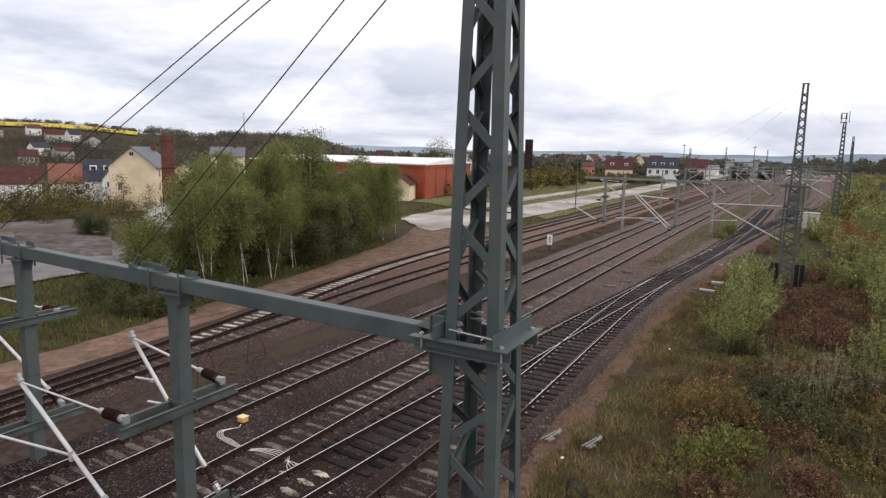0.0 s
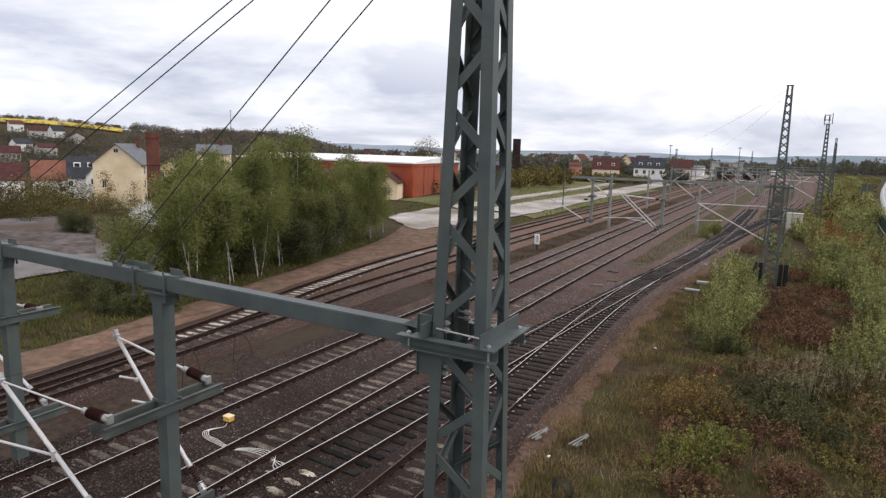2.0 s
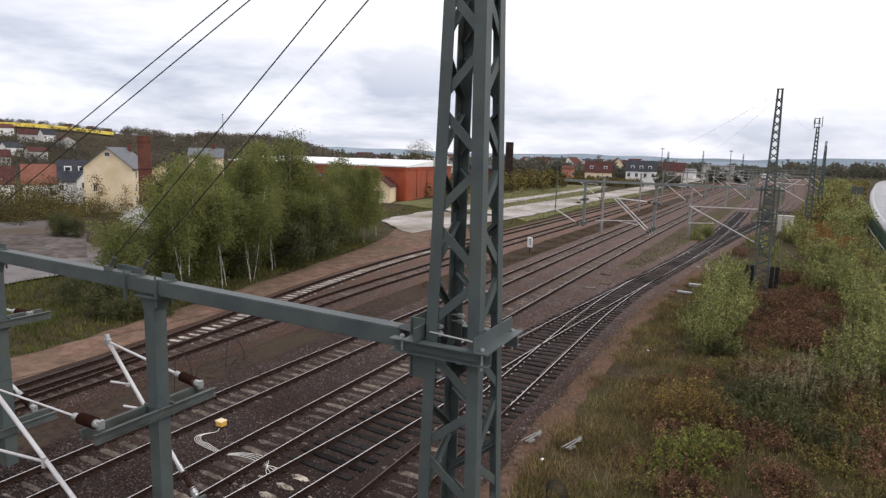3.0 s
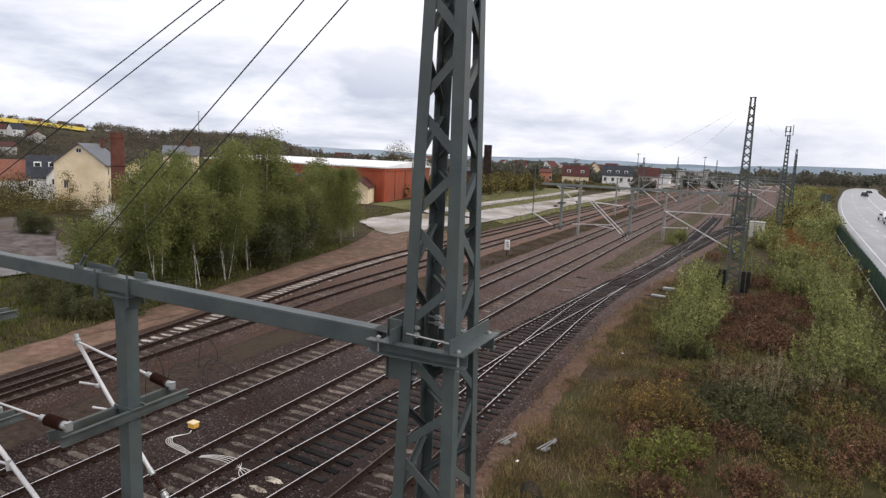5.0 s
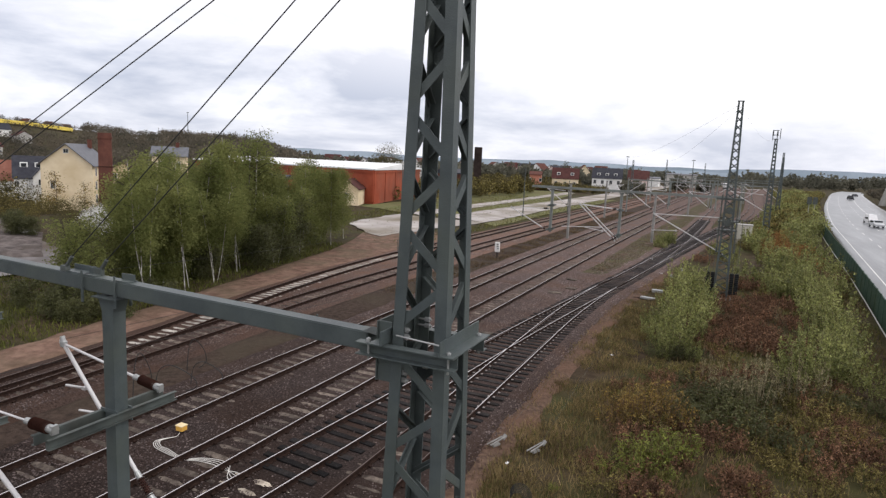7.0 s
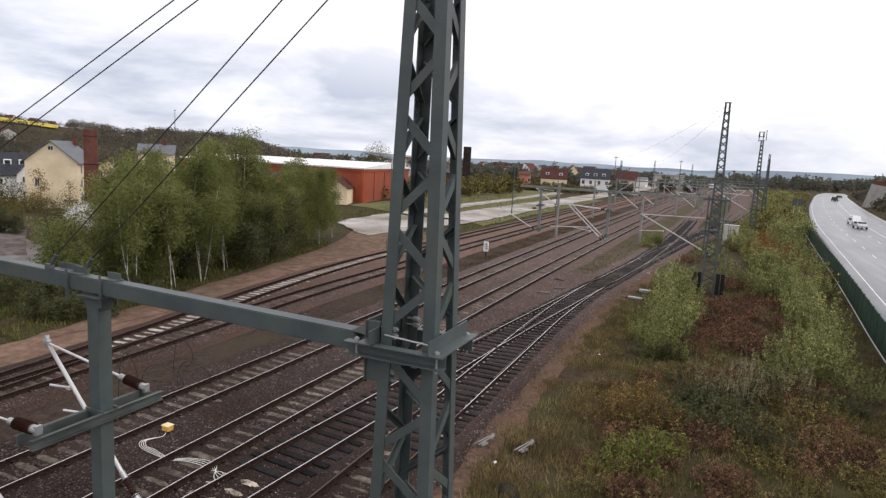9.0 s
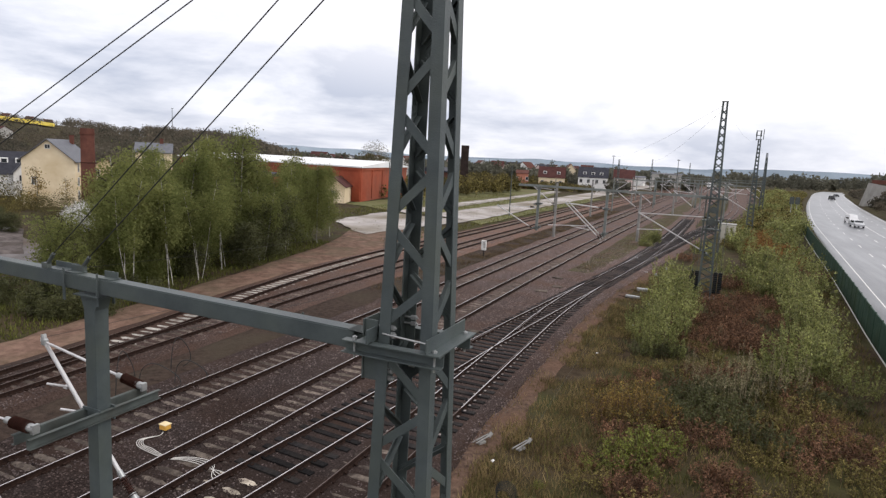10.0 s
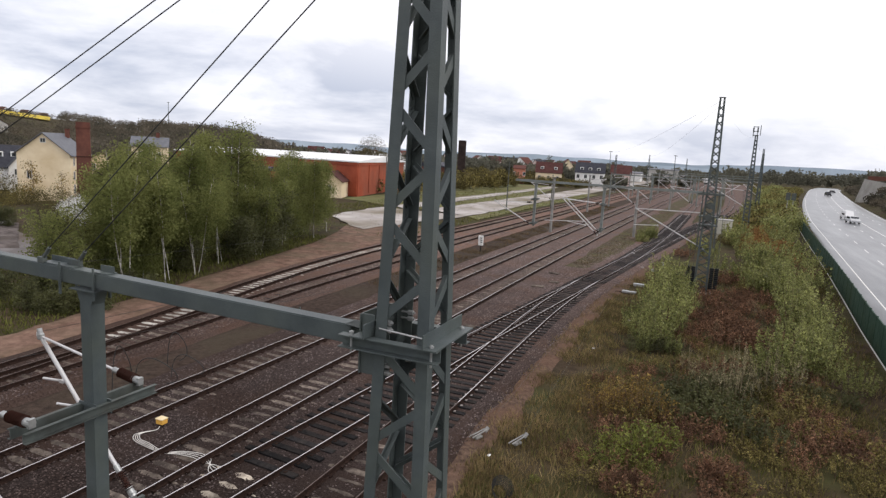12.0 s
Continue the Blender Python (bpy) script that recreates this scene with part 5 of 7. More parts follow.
# rape field: a sheet on the hillside
bm = bmesh.new()
rows = []
for i in range(12):
    r = 524 + i * 7.6
    rows.append([bm.verts.new((-r * math.sin(radians(a)), r * math.cos(radians(a)), ground_height(-r * math.sin(radians(a)), r * math.cos(radians(a))) + 0.9)) for a in [67.4 - k * 0.76 for k in range(17)]])
for a, b in zip(rows, rows[1:]):
    for i in range(16):
        bm.faces.new((a[i], a[i + 1], b[i + 1], b[i]))
bmesh.ops.recalc_face_normals(bm, faces=bm.faces)
alone("rape_field", bm, M_RAPE, "bright yellow rape field in bloom on the hill", "field", "structure")

# factory chimney of brick
stack = thing("brick_chimney", (-95.9, 72.1, -3.6), "square tapered red brick factory chimney", "chimney")
bm = bmesh.new()
rot = pose(0, 0, 0, 0, 0, 50).to_3x3()
vs = []
for z, k in ((-4, 1.12), (10.6, 0.98), (10.6, 1.06), (10.9, 1.10), (10.9, 1.0), (11.6, 1.0)):
    vs.append([bm.verts.new(Vector((-95.9, 72.1, z)) + rot @ Vector((sx * k, sy * k, 0))) for sx, sy in ((-1, -1), (1, -1), (1, 1), (-1, 1))])
for a, b in zip(vs, vs[1:]):
    for i in range(4):
        bm.faces.new((a[i], a[(i + 1) % 4], b[(i + 1) % 4], b[i]))
bm.faces.new(vs[-1])
part("shaft", bm, M_BRICK_DARK, stack)
bm = bmesh.new()
for z in (6.0, 1.0):
    box(bm, (-95.9, 72.1, z), (2.16, 2.16, 0.10), rot)
part("iron_band", bm, M_RUST, stack)

# red brick factory: a long hall with a pale low roof
FC = Vector((-69.6, 115.7, 0))


def hall(name, label, corner, dir_a, len_a, dir_b, len_b, height, wall, roof, rise, bays=0, category="factory building"):
    ob = thing(name, (*corner[:2], -0.4), label, category)
    a, b, c = Vector((*dir_a, 0)).normalized(), Vector((*dir_b, 0)).normalized(), Vector((corner[0], corner[1], 0))
    bm = bmesh.new()
    quad = [c, c + a * len_a, c + a * len_a + b * len_b, c + b * len_b]
    lo, hi = [bm.verts.new(q + Vector((0, 0, -1))) for q in quad], [bm.verts.new(q + Vector((0, 0, height))) for q in quad]
    for i in range(4):
        bm.faces.new((lo[i], lo[(i + 1) % 4], hi[(i + 1) % 4], hi[i]))
    bm.faces.new(hi)
    bmesh.ops.recalc_face_normals(bm, faces=bm.faces)
    part("wall", bm, wall, ob)
    bm = bmesh.new()
    o = 0.45
    q = [c - a * o - b * o, c + a * (len_a + o) - b * o, c + a * (len_a + o) + b * (len_b + o), c - a * o + b * (len_b + o)]
    e0 = [bm.verts.new(p + Vector((0, 0, height + 0.05))) for p in q]
    e1 = [bm.verts.new(p + Vector((0, 0, height + 0.32))) for p in q]
    m0, m1 = bm.verts.new((q[0] + q[3]) / 2 + Vector((0, 0, height + rise))), bm.verts.new((q[1] + q[2]) / 2 + Vector((0, 0, height + rise)))
    for i in range(4):
        bm.faces.new((e0[i], e0[(i + 1) % 4], e1[(i + 1) % 4], e1[i]))
    bm.faces.new((e1[0], e1[1], m1, m0))
    bm.faces.new((e1[3], m0, m1, e1[2]))
    bm.faces.new((e1[0], m0, e1[3]))
    bm.faces.new((e1[1], e1[2], m1))
    bmesh.ops.recalc_face_normals(bm, faces=bm.faces)
    part("roof", bm, roof, ob)
    for axis, ln, n in ((a, len_a, bays), (b, len_b, int(bays * 0.8))):
        out = -(b if axis is a else a)
        turn = pose(0, 0, 0, 0, 0, math.degrees(math.atan2(axis.y, axis.x))).to_3x3()
        for k in range(n):
            p = c + axis * (ln * k / max(1, n)) + out * 0.09
            bm = bmesh.new()
            box(bm, p + axis * 0.3 + Vector((0, 0, height / 2)), (0.55, 0.20, height), turn)
            part("pilaster", bm, wall, ob)
        bm = bmesh.new()
        box(bm, c + axis * ln / 2 + out * 0.10 + Vector((0, 0, height - 0.30)), (ln, 0.22, 0.5), turn)
        part("cornice", bm, wall, ob)
    return ob


hall("factory", "long red brick factory hall with a pale flat roof", FC, (-0.995, 0.10), 58, (-0.22, 0.975), 40, 6.85, M_BRICK, M_ROOF_WHITE, 1.5, 7)
hall("workshop", "low red brick workshop with a dark roof", (-82, 100), (-0.97, 0.25), 30, (-0.25, 0.97), 10, 4.3, M_BRICK, M_ROOF_DARK, 0.9, 4)
house("shed", "small beige rendered shed with a red roof", (-71.5, 108, -0.4), 22, 5.0, 9, 3.4, 5.2, M_WALL_YELLOW, M_ROOF_BROWN, [("front", 0, 2.0, 0.9, 1.0)], category="shed")
hall("warehouse", "long low brick warehouse with a dark roof behind shrubs", (-84, 196), (-0.3, 0.95), 50, (-0.95, -0.3), 14, 5.2, M_BRICK_DARK, M_ROOF_DARK, 1.4, 6)
bm = bmesh.new()
box(bm, (-73.7, 185.9, 6.5), (2.4, 2.4, 15.6), pose(0, 0, 0, 0, 0, 20).to_3x3(), 0.05)
alone("dark_chimney", bm, M_SOOT, "square dark sooty chimney behind the warehouse", "chimney")
# houses far along the line
house("house", "cream house with a dark red roof and small dormers", (-67.2, 276, -0.4), 12, 11.5, 9, 4.6, 9.0, M_WALL_YELLOW, M_ROOF_BROWN, grid_windows("front", (-4, 0, 4), (2.4,), 1.1, 1.3), dormers=((-3, 6.4), (3, 6.4)), gable=False)
house("house", "white house with a dark roof beside the loading road", (-49.5, 279, -0.4), 8, 12.5, 10, 5.6, 9.8, M_WALL_WHITE, M_ROOF_DARK, grid_windows("front", (-5, -1.8, 1.8, 5), (3.8,), 1.2, 1.6), dormers=((-3.6, 7.0), (0, 7.0), (3.6, 7.0)), gable=False)
house("house", "pinkish house with a brown roof beside the loading road", (-38.4, 296, -0.4), 8, 9, 10, 5.4, 9.4, M_WALL_PALE_PINK, M_ROOF_BROWN, grid_windows("front", (-3, 0, 3), (3.2,), 1.1, 1.4), gable=False)
house("house", "small red rendered house among shrubs", (-71.8, 245, -0.4), 14, 4.5, 8, 6.0, 7.2, M_WALL_PINK, M_ROOF_RED, grid_windows("front", (-2, 2), (4.0,), 1.0, 1.4), gable=False)
random.seed(8)
for k in range(34):
    az, r = random.uniform(5, 35), random.uniform(430, 620)
    x, y = -r * math.sin(radians(az)), r * math.cos(radians(az))
    if x > -62:
        continue
    house("house", random.choice(("small far white house among trees", "small far house with a brown roof among trees")), (x, y, ground_height(x, y)), az + random.uniform(-50, 50), random.uniform(8, 14), 9, random.uniform(5.5, 7.5), random.uniform(9, 11.5),
          random.choice((M_WALL_WHITE, M_WALL_WHITE, M_WALL_GREY, M_WALL_YELLOW, M_WALL_PALE_PINK)), random.choice((M_ROOF_BROWN, M_ROOF_DARK, M_ROOF_RED)), gable=random.random() < 0.5, group="houses of the far town")
hall("depot", "long pale depot building with a flat roof", (-20, 419), (-1, 0), 18, (0, 1), 12, 7.4, M_WALL_GREY, M_ROOF_GREY, 0.8, 0, "depot building")
hall("depot", "low white depot sheds beside the tracks", (-40, 400), (-1, 0), 16, (0, 1), 10, 4.4, M_WALL_WHITE, M_ROOF_GREY, 1.2, 0, "depot building")
loco = thing("railcar", (-2.9, 426, 0), "white and dark railcar standing far along the track", "railcar")
bm = bmesh.new()
box(bm, (-2.9, 434, 2.2), (3.0, 16, 2.6), None, 0.3)
part("body", bm, M_CAR_WHITE, loco)
bm = bmesh.new()
box(bm, (-2.9, 425.95, 2.7), (2.4, 0.1, 0.9), None, 0.03)
part("windscreen", bm, M_PANE, loco)
bm = bmesh.new()
for y in (429, 439):
    box(bm, (-2.9, y, 0.55), (2.6, 3.4, 0.9), None, 0.1)
part("bogie", bm, M_BLACK, loco)

# ---- highway things ----
FENCE = ((24, 8.9), (44, 10.0), (57.5, 11.0), (76, 12.3), (105, 14.1), (140, 16.6), (170, 19.1))
X_F = lambda y: lerp_table(FENCE, y)
fence = thing("screen_fence", (X_F(30), 30, -0.4), "dark green mesh screen fence along the highway", "fence")
ys = [26 + 2.5 * k for k in range(50)]
for a, b in zip(ys, ys[1:]):
    bm = bmesh.new()
    top = 1.55 + 0.05 * noise.noise((a, 1, 1))
    p, q = Vector((X_F(a), a, 0)), Vector((X_F(b), b, 0))
    turn, _ = axes(p, q)
    box(bm, (p + q) / 2 + Vector((0, 0, (top - 0.30) / 2)), (0.07, top + 0.30, (q - p).length - 0.04), turn)
    part("panel", bm, M_HEDGE, fence)
    bm = bmesh.new()
    box(bm, p + Vector((0, 0, 0.6)), (0.10, 0.10, 2.0))
    part("post", bm, M_HEDGE, fence)
bm = bmesh.new()
for a, b in zip(ys, ys[1:]):
    tube(bm, (X_F(a) - 0.35, a, 0.05), (X_F(b) - 0.35, b, 0.05), 0.035, seg=6)
part("handrail", bm, M_GALV, fence)


def car(x, y, yaw, paint, label, length=4.4, height=1.45, truck=False):
    ob = thing("car" if not truck else "lorry", (x, y, 0), label, "car" if not truck else "lorry", "vehicles on the highway")
    m = Matrix.Translation((x, y, 0)) @ pose(0, 0, 0, 0, 0, yaw)
    w = 1.8 if not truck else 2.5
    prof = [(-length / 2, 0.35), (length / 2, 0.35), (length / 2, 0.72), (length / 2 - 0.9, 0.92), (length / 2 - 1.6, height), (-length / 2 + 0.9, height), (-length / 2 + 0.15, 0.95)] if not truck else \
        [(-length / 2, 0.6), (length / 2, 0.5), (length / 2, 2.6), (length / 2 - 1.9, 2.7), (length / 2 - 2.0, height), (-length / 2, height)]
    bm = bmesh.new()
    sides = [[bm.verts.new(m @ Vector((s * w / 2 * (0.86 if b > 1.0 and not truck else 1), a, b))) for a, b in prof] for s in (-1, 1)]
    for i in range(len(prof)):
        j = (i + 1) % len(prof)
        bm.faces.new((sides[0][i], sides[0][j], sides[1][j], sides[1][i]))
    bm.faces.new(sides[0][::-1])
    bm.faces.new(sides[1])
    bmesh.ops.recalc_face_normals(bm, faces=bm.faces)
    bmesh.ops.bevel(bm, geom=list(bm.edges), offset=0.06, segments=2, affect="EDGES")
    part("body", bm, paint, ob)
    bm = bmesh.new()
    if truck:
        box(bm, m @ Vector((0, length / 2 + 0.01, 1.9)), (2.1, 0.05, 0.9), m.to_3x3())
    else:
        for a, zz, tilt in ((length / 2 - 1.22, 1.18, 38), (-length / 2 + 0.52, 1.2, -40)):
            box(bm, m @ Vector((0, a, zz)), (1.45, 0.05, 0.62), m.to_3x3() @ pose(0, 0, 0, tilt, 0, 0).to_3x3())
        for s in (-1, 1):
            box(bm, m @ Vector((s * 0.84, -0.2, 1.18)), (0.06, 1.9, 0.38), m.to_3x3())
    part("windows", bm, M_PANE, ob)
    for s in (-1, 1):
        for a in (-length * 0.31, length * 0.31):
            bm = bmesh.new()
            tube(bm, m @ Vector((s * (w / 2 - 0.2), a, 0.33)), m @ Vector((s * (w / 2 + 0.01), a, 0.33)), 0.33, seg=16)
            wh = part("wheel", bm, M_RUBBER, ob)
            bm = bmesh.new()
            tube(bm, m @ Vector((s * (w / 2 + 0.0), a, 0.33)), m @ Vector((s * (w / 2 + 0.02), a, 0.33)), 0.2, seg=12)
            part("rim", bm, M_GALV, wh)
    bm = bmesh.new()
    for s in (-1, 1):
        box(bm, m @ Vector((s * w * 0.36, -length / 2 + 0.02, 0.75)), (0.3, 0.08, 0.16), m.to_3x3())
    part("tail_light", bm, material("red_lens", (0.25, 0.01, 0.01), (0.3, 0.02, 0.02), 3, 0.3), ob)
    return ob


car(28.4, 155, 187, M_SILVER, "silver car with dark windows on the wet highway", 4.4)
car(29.6, 168, 187, M_CAR_WHITE, "white van on the wet highway", 5.0, 2.0)
car(51.9, 347, 190, M_CAR_DARK, "dark van far along the highway", 4.8, 2.1)
car(64.5, 418, 190, M_CAR_DARK, "dark car far along the highway", 4.6)
sign = thing("road_sign", (15.7, 149, -0.3), "pair of dark sign boards seen from behind", "road sign")
for dx in (-1.05, 1.05):
    bm = bmesh.new()
    box(bm, (15.7 + dx * 0.5, 149, 4.9), (0.88, 0.06, 1.5), None, 0.01)
    part("board", bm, M_PAINT_DARK, sign)
    bm = bmesh.new()
    tube(bm, (15.7 + dx * 0.5, 149.1, -0.4), (15.7 + dx * 0.5, 149.1, 5.7), 0.06, seg=8)
    part("post", bm, M_GALV, sign)
wall_ob = thing("retaining_wall", (58, 296, 0), "pale concrete wing wall of an overbridge", "retaining wall")
bm = bmesh.new()
v0 = [bm.verts.new(p) for p in ((54.5, 300, -0.3), (60.5, 272, -0.3), (62.0, 272, 7.6), (56.8, 300, 9.2))]
f = bm.faces.new(v0)
bmesh.ops.solidify(bm, geom=[f], thickness=1.0)
part("wing_wall", bm, M_WALL_GREY, wall_ob)
bm = bmesh.new()
bar(bm, (57.5, 298, 9.6), (88, 290, 9.9), 0.5, 1.6)
part("parapet", bm, M_BRICK_DARK, wall_ob, "rusty brown parapet")

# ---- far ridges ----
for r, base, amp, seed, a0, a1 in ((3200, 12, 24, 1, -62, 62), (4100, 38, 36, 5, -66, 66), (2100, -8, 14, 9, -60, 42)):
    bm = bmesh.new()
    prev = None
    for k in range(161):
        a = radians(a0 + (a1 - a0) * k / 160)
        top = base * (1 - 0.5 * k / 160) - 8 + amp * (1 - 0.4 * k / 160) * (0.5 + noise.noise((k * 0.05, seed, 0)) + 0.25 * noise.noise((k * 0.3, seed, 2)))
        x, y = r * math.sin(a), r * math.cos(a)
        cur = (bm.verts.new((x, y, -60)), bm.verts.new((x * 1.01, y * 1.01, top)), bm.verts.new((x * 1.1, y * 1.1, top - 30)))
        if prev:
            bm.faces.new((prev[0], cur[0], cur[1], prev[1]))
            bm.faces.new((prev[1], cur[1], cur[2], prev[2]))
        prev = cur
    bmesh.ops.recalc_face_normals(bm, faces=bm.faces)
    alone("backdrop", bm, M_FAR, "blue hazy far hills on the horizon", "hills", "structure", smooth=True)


# ---- plants ----
rng = np.random.default_rng(11)


def leaves_mesh(name, pts, size, mat, aspect=0.6, droop=0.0):
    """Small pointed leaves at the points, turned every way."""
    n = len(pts)
    d = rng.normal(size=(n, 3))
    d[:, 2] -= droop
    d /= np.linalg.norm(d, axis=1, keepdims=True)
    e = np.cross(d, rng.normal(size=(n, 3)))
    e /= np.linalg.norm(e, axis=1, keepdims=True)
    s = size * rng.uniform(0.6, 1.35, size=(n, 1))
    v = np.empty((n, 3, 3))
    v[:, 0] = pts + d * s * 0.75
    v[:, 1], v[:, 2] = pts - d * s * 0.35 + e * s * 0.6 * aspect, pts - d * s * 0.35 - e * s * 0.6 * aspect
    return quads_mesh(name, v.reshape(-1, 3), mat, 3)


def quads_mesh(name, v, mat, sides=4):
    """Loose faces of that many sides from a row of points."""
    n = len(v) // sides
    me = bpy.data.meshes.new(name)
    me.vertices.add(sides * n)
    me.vertices.foreach_set("co", v.ravel())
    me.loops.add(sides * n)
    me.loops.foreach_set("vertex_index", np.arange(sides * n))
    me.polygons.add(n)
    me.polygons.foreach_set("loop_start", np.arange(n) * sides)
    me.update(calc_edges=True)
    me.materials.append(mat)
    return me


def limb_bm(bm, pts, r0, r1, sides=6):
    rings = []
    for i, p in enumerate(pts):
        d = (Vector(pts[min(i + 1, len(pts) - 1)]) - Vector(pts[max(i - 1, 0)])).normalized()
        x = (Vector((0.3, 1, 0.1)).cross(d)).normalized()
        y = d.cross(x)
        r = r0 + (r1 - r0) * i / (len(pts) - 1)
        rings.append([bm.verts.new(Vector(p) + (x * math.cos(k * math.tau / sides) + y * math.sin(k * math.tau / sides)) * r) for k in range(sides)])
    for a, b in zip(rings, rings[1:]):
        for k in range(sides):
            bm.faces.new((a[k], a[(k + 1) % sides], b[(k + 1) % sides], b[k]))


def tree_meshes(height, spread, count, leaf, bark, leaf_mat, stems=1, low=0.22, droop=0.5, size=0.16, clump=0.42, limbs=26, top_taper=0.35):
    """Trunk and limbs as one mesh, a crown of leaf clumps strung along drooping twigs as another."""
    bm = bmesh.new()
    pts = []
    for s in range(stems):
        lean = Vector((random.uniform(-0.12, 0.12), random.uniform(-0.12, 0.12), 0)) * (1 if stems == 1 else 1.6)
        base = Vector((random.uniform(-0.5, 0.5), random.uniform(-0.5, 0.5), 0)) * (0 if stems == 1 else 1)
        hgt = height * random.uniform(0.85, 1.0)
        line = [base + Vector((lean.x * hgt * u + 0.12 * math.sin(u * 5 + s), lean.y * hgt * u + 0.12 * math.cos(u * 4 + s), hgt * u)) for u in [k / 9 for k in range(10)]]
        limb_bm(bm, line, 0.0056 * height * (1 if stems == 1 else 0.7), 0.012, 7)
        for k in range(limbs):
            u = low + (0.97 - low) * (k + random.random()) / limbs
            p = line[min(8, int(u * 9))].lerp(line[min(9, int(u * 9) + 1)], u * 9 - int(u * 9))
            a = random.random() * math.tau
            reach = spread * random.uniform(0.55, 1.1) * (1 - (1 - top_taper) * max(0, u - 0.35) / 0.65) * min(1, 0.55 + (u - low) * 2.2)
            q = p + Vector((math.cos(a) * reach, math.sin(a) * reach, reach * random.uniform(0.15, 0.7)))
            mid_ = p.lerp(q, 0.55) + Vector((0, 0, 0.12 * reach))
            tip = q + Vector((math.cos(a) * 0.25, math.sin(a) * 0.25, -droop * reach * 0.6))
            first = len(bm.faces)
            limb_bm(bm, [p, mid_, q, tip], 0.003 * height, 0.005, 4)
            bm.faces.ensure_lookup_table()
            for f in bm.faces[first:]:
                f.material_index = 1
            n = max(4, count // (limbs * stems))
            t = rng.uniform(0.25, 1.0, size=(n, 1))
            path = np.where(t < 0.7, np.array(p) + (np.array(q) - np.array(p)) * (t / 0.7), np.array(q) + (np.array(tip) - np.array(q)) * ((t - 0.7) / 0.3))
            jit = rng.normal(size=(n, 3)) * clump * np.array([1, 1, 0.9])
            jit[:, 2] -= np.abs(rng.normal(size=n)) * droop * 0.9
            pts.append(path + jit)
    wood = bpy.data.meshes.new("trunk")
    bm.to_mesh(wood)
    bm.free()
    wood.materials.append(bark)
    wood.materials.append(M_BARK_DARK)
    wood.polygons.foreach_set("use_smooth", [True] * len(wood.polygons))
    return wood, leaves_mesh("crown", np.concatenate(pts), size, leaf_mat, 0.7, droop)


def plant(name, label, category, at, meshes, scale=1.0, yaw=0.0, group="", names=("trunk", "crown"), stretch=1.0):
    ob = thing(name, at, label, category, group)
    ob.rotation_euler = (0, 0, yaw)
    ob.scale = (scale, scale, scale * stretch)
    for nm, me in zip(names, meshes):
        c = new(nm, me)
        c.parent = ob
    return ob


random.seed(21)
BIRCHES = [tree_meshes(8.9 + k * 0.25, 2.1, 11000, 0.15, M_BARK, M_LEAF_BIRCH, stems=1 + (k % 3 == 2), low=0.10 if k < 4 else 0.26, droop=0.7, size=0.115, clump=0.27, limbs=46) for k in range(5)]
WILLOW = [tree_meshes(6.5, 2.6, 9000, 0.14, M_BARK_DARK, M_LEAF_DARK, stems=3, low=0.12, droop=0.25, size=0.17, clump=0.40, limbs=22, top_taper=0.6) for k in range(2)]
WILLOW_LOW = tree_meshes(6.5, 2.6, 2600, 0.14, M_BARK_DARK, M_LEAF_DARK, stems=3, low=0.12, droop=0.25, size=0.30, clump=0.45, limbs=16, top_taper=0.6)
SPARSE = [tree_meshes(6.2, 1.5, 1500, 0.14, M_BARK_DARK, M_LEAF_BIRCH, stems=2, low=0.25, droop=0.4, size=0.15, clump=0.3, limbs=26) for k in range(2)]
BIRCH_FRONT = [tree_meshes(8.0, 1.5, 9000, 0.15, M_BARK, M_LEAF_BIRCH, stems=3, low=0.45, droop=0.4, size=0.125, clump=0.34, limbs=16) for k in range(3)]
# birch grove beside the dirt path
grove = []
for k in range(38):
    u = k / 37
    y = 26.5 + 30 * u + random.uniform(-1.5, 1.5)
    left = lerp_table(PATH_LEFT, y) - 1.6
    x = left - random.choice((1.6, 2.4, 3.2, 5.0, 7.0, 9.0)) - random.uniform(0, 1.2)
    y += max(0.0, -x / 1.22 - y)
    sc = random.uniform(0.74, 1.12) * (0.80 if y > 47 else 1.0) * (0.72 if left - x < 1.5 else 1.0)
    if 0.84 < -x / y < 1.06 and left - x > 2.2:
        sc *= 1.24
    grove.append((x, y, sc))
for k in range(6):
    y = 29 + 22 * (k / 5) ** 1.3 + random.uniform(-0.6, 0.6)
    x = lerp_table(PATH_LEFT, y) - 1.3 - random.uniform(0, 1.4)
    plant("birch_tree", "multi-stemmed young birch with bare white lower stems", "tree", (x, y, ground_height(x, y) - 0.05), random.choice(BIRCH_FRONT), random.uniform(0.8, 1.05), random.random() * 6.28, "birches in the grove")
for x, y, sc in grove:
    plant("birch_tree", "young birch with white trunk and fresh green leaves", "tree", (x, y, ground_height(x, y) - 0.05), random.choice(BIRCHES), sc, random.random() * 6.28, "birches in the grove")
for x, y, sc in ((-41, 54, 0.95), (-43, 57, 1.08), (-40.5, 58.5, 0.95), (-44, 61, 1.1), (-42.5, 64, 0.95), (-46, 60, 1.1), (-47, 66, 0.9)):
    plant("birch_tree", "young birch with dense green crown at the end of the grove", "tree", (x, y, ground_height(x, y) - 0.05), random.choice(BIRCHES), sc, random.random() * 6.28, "birches in the grove")
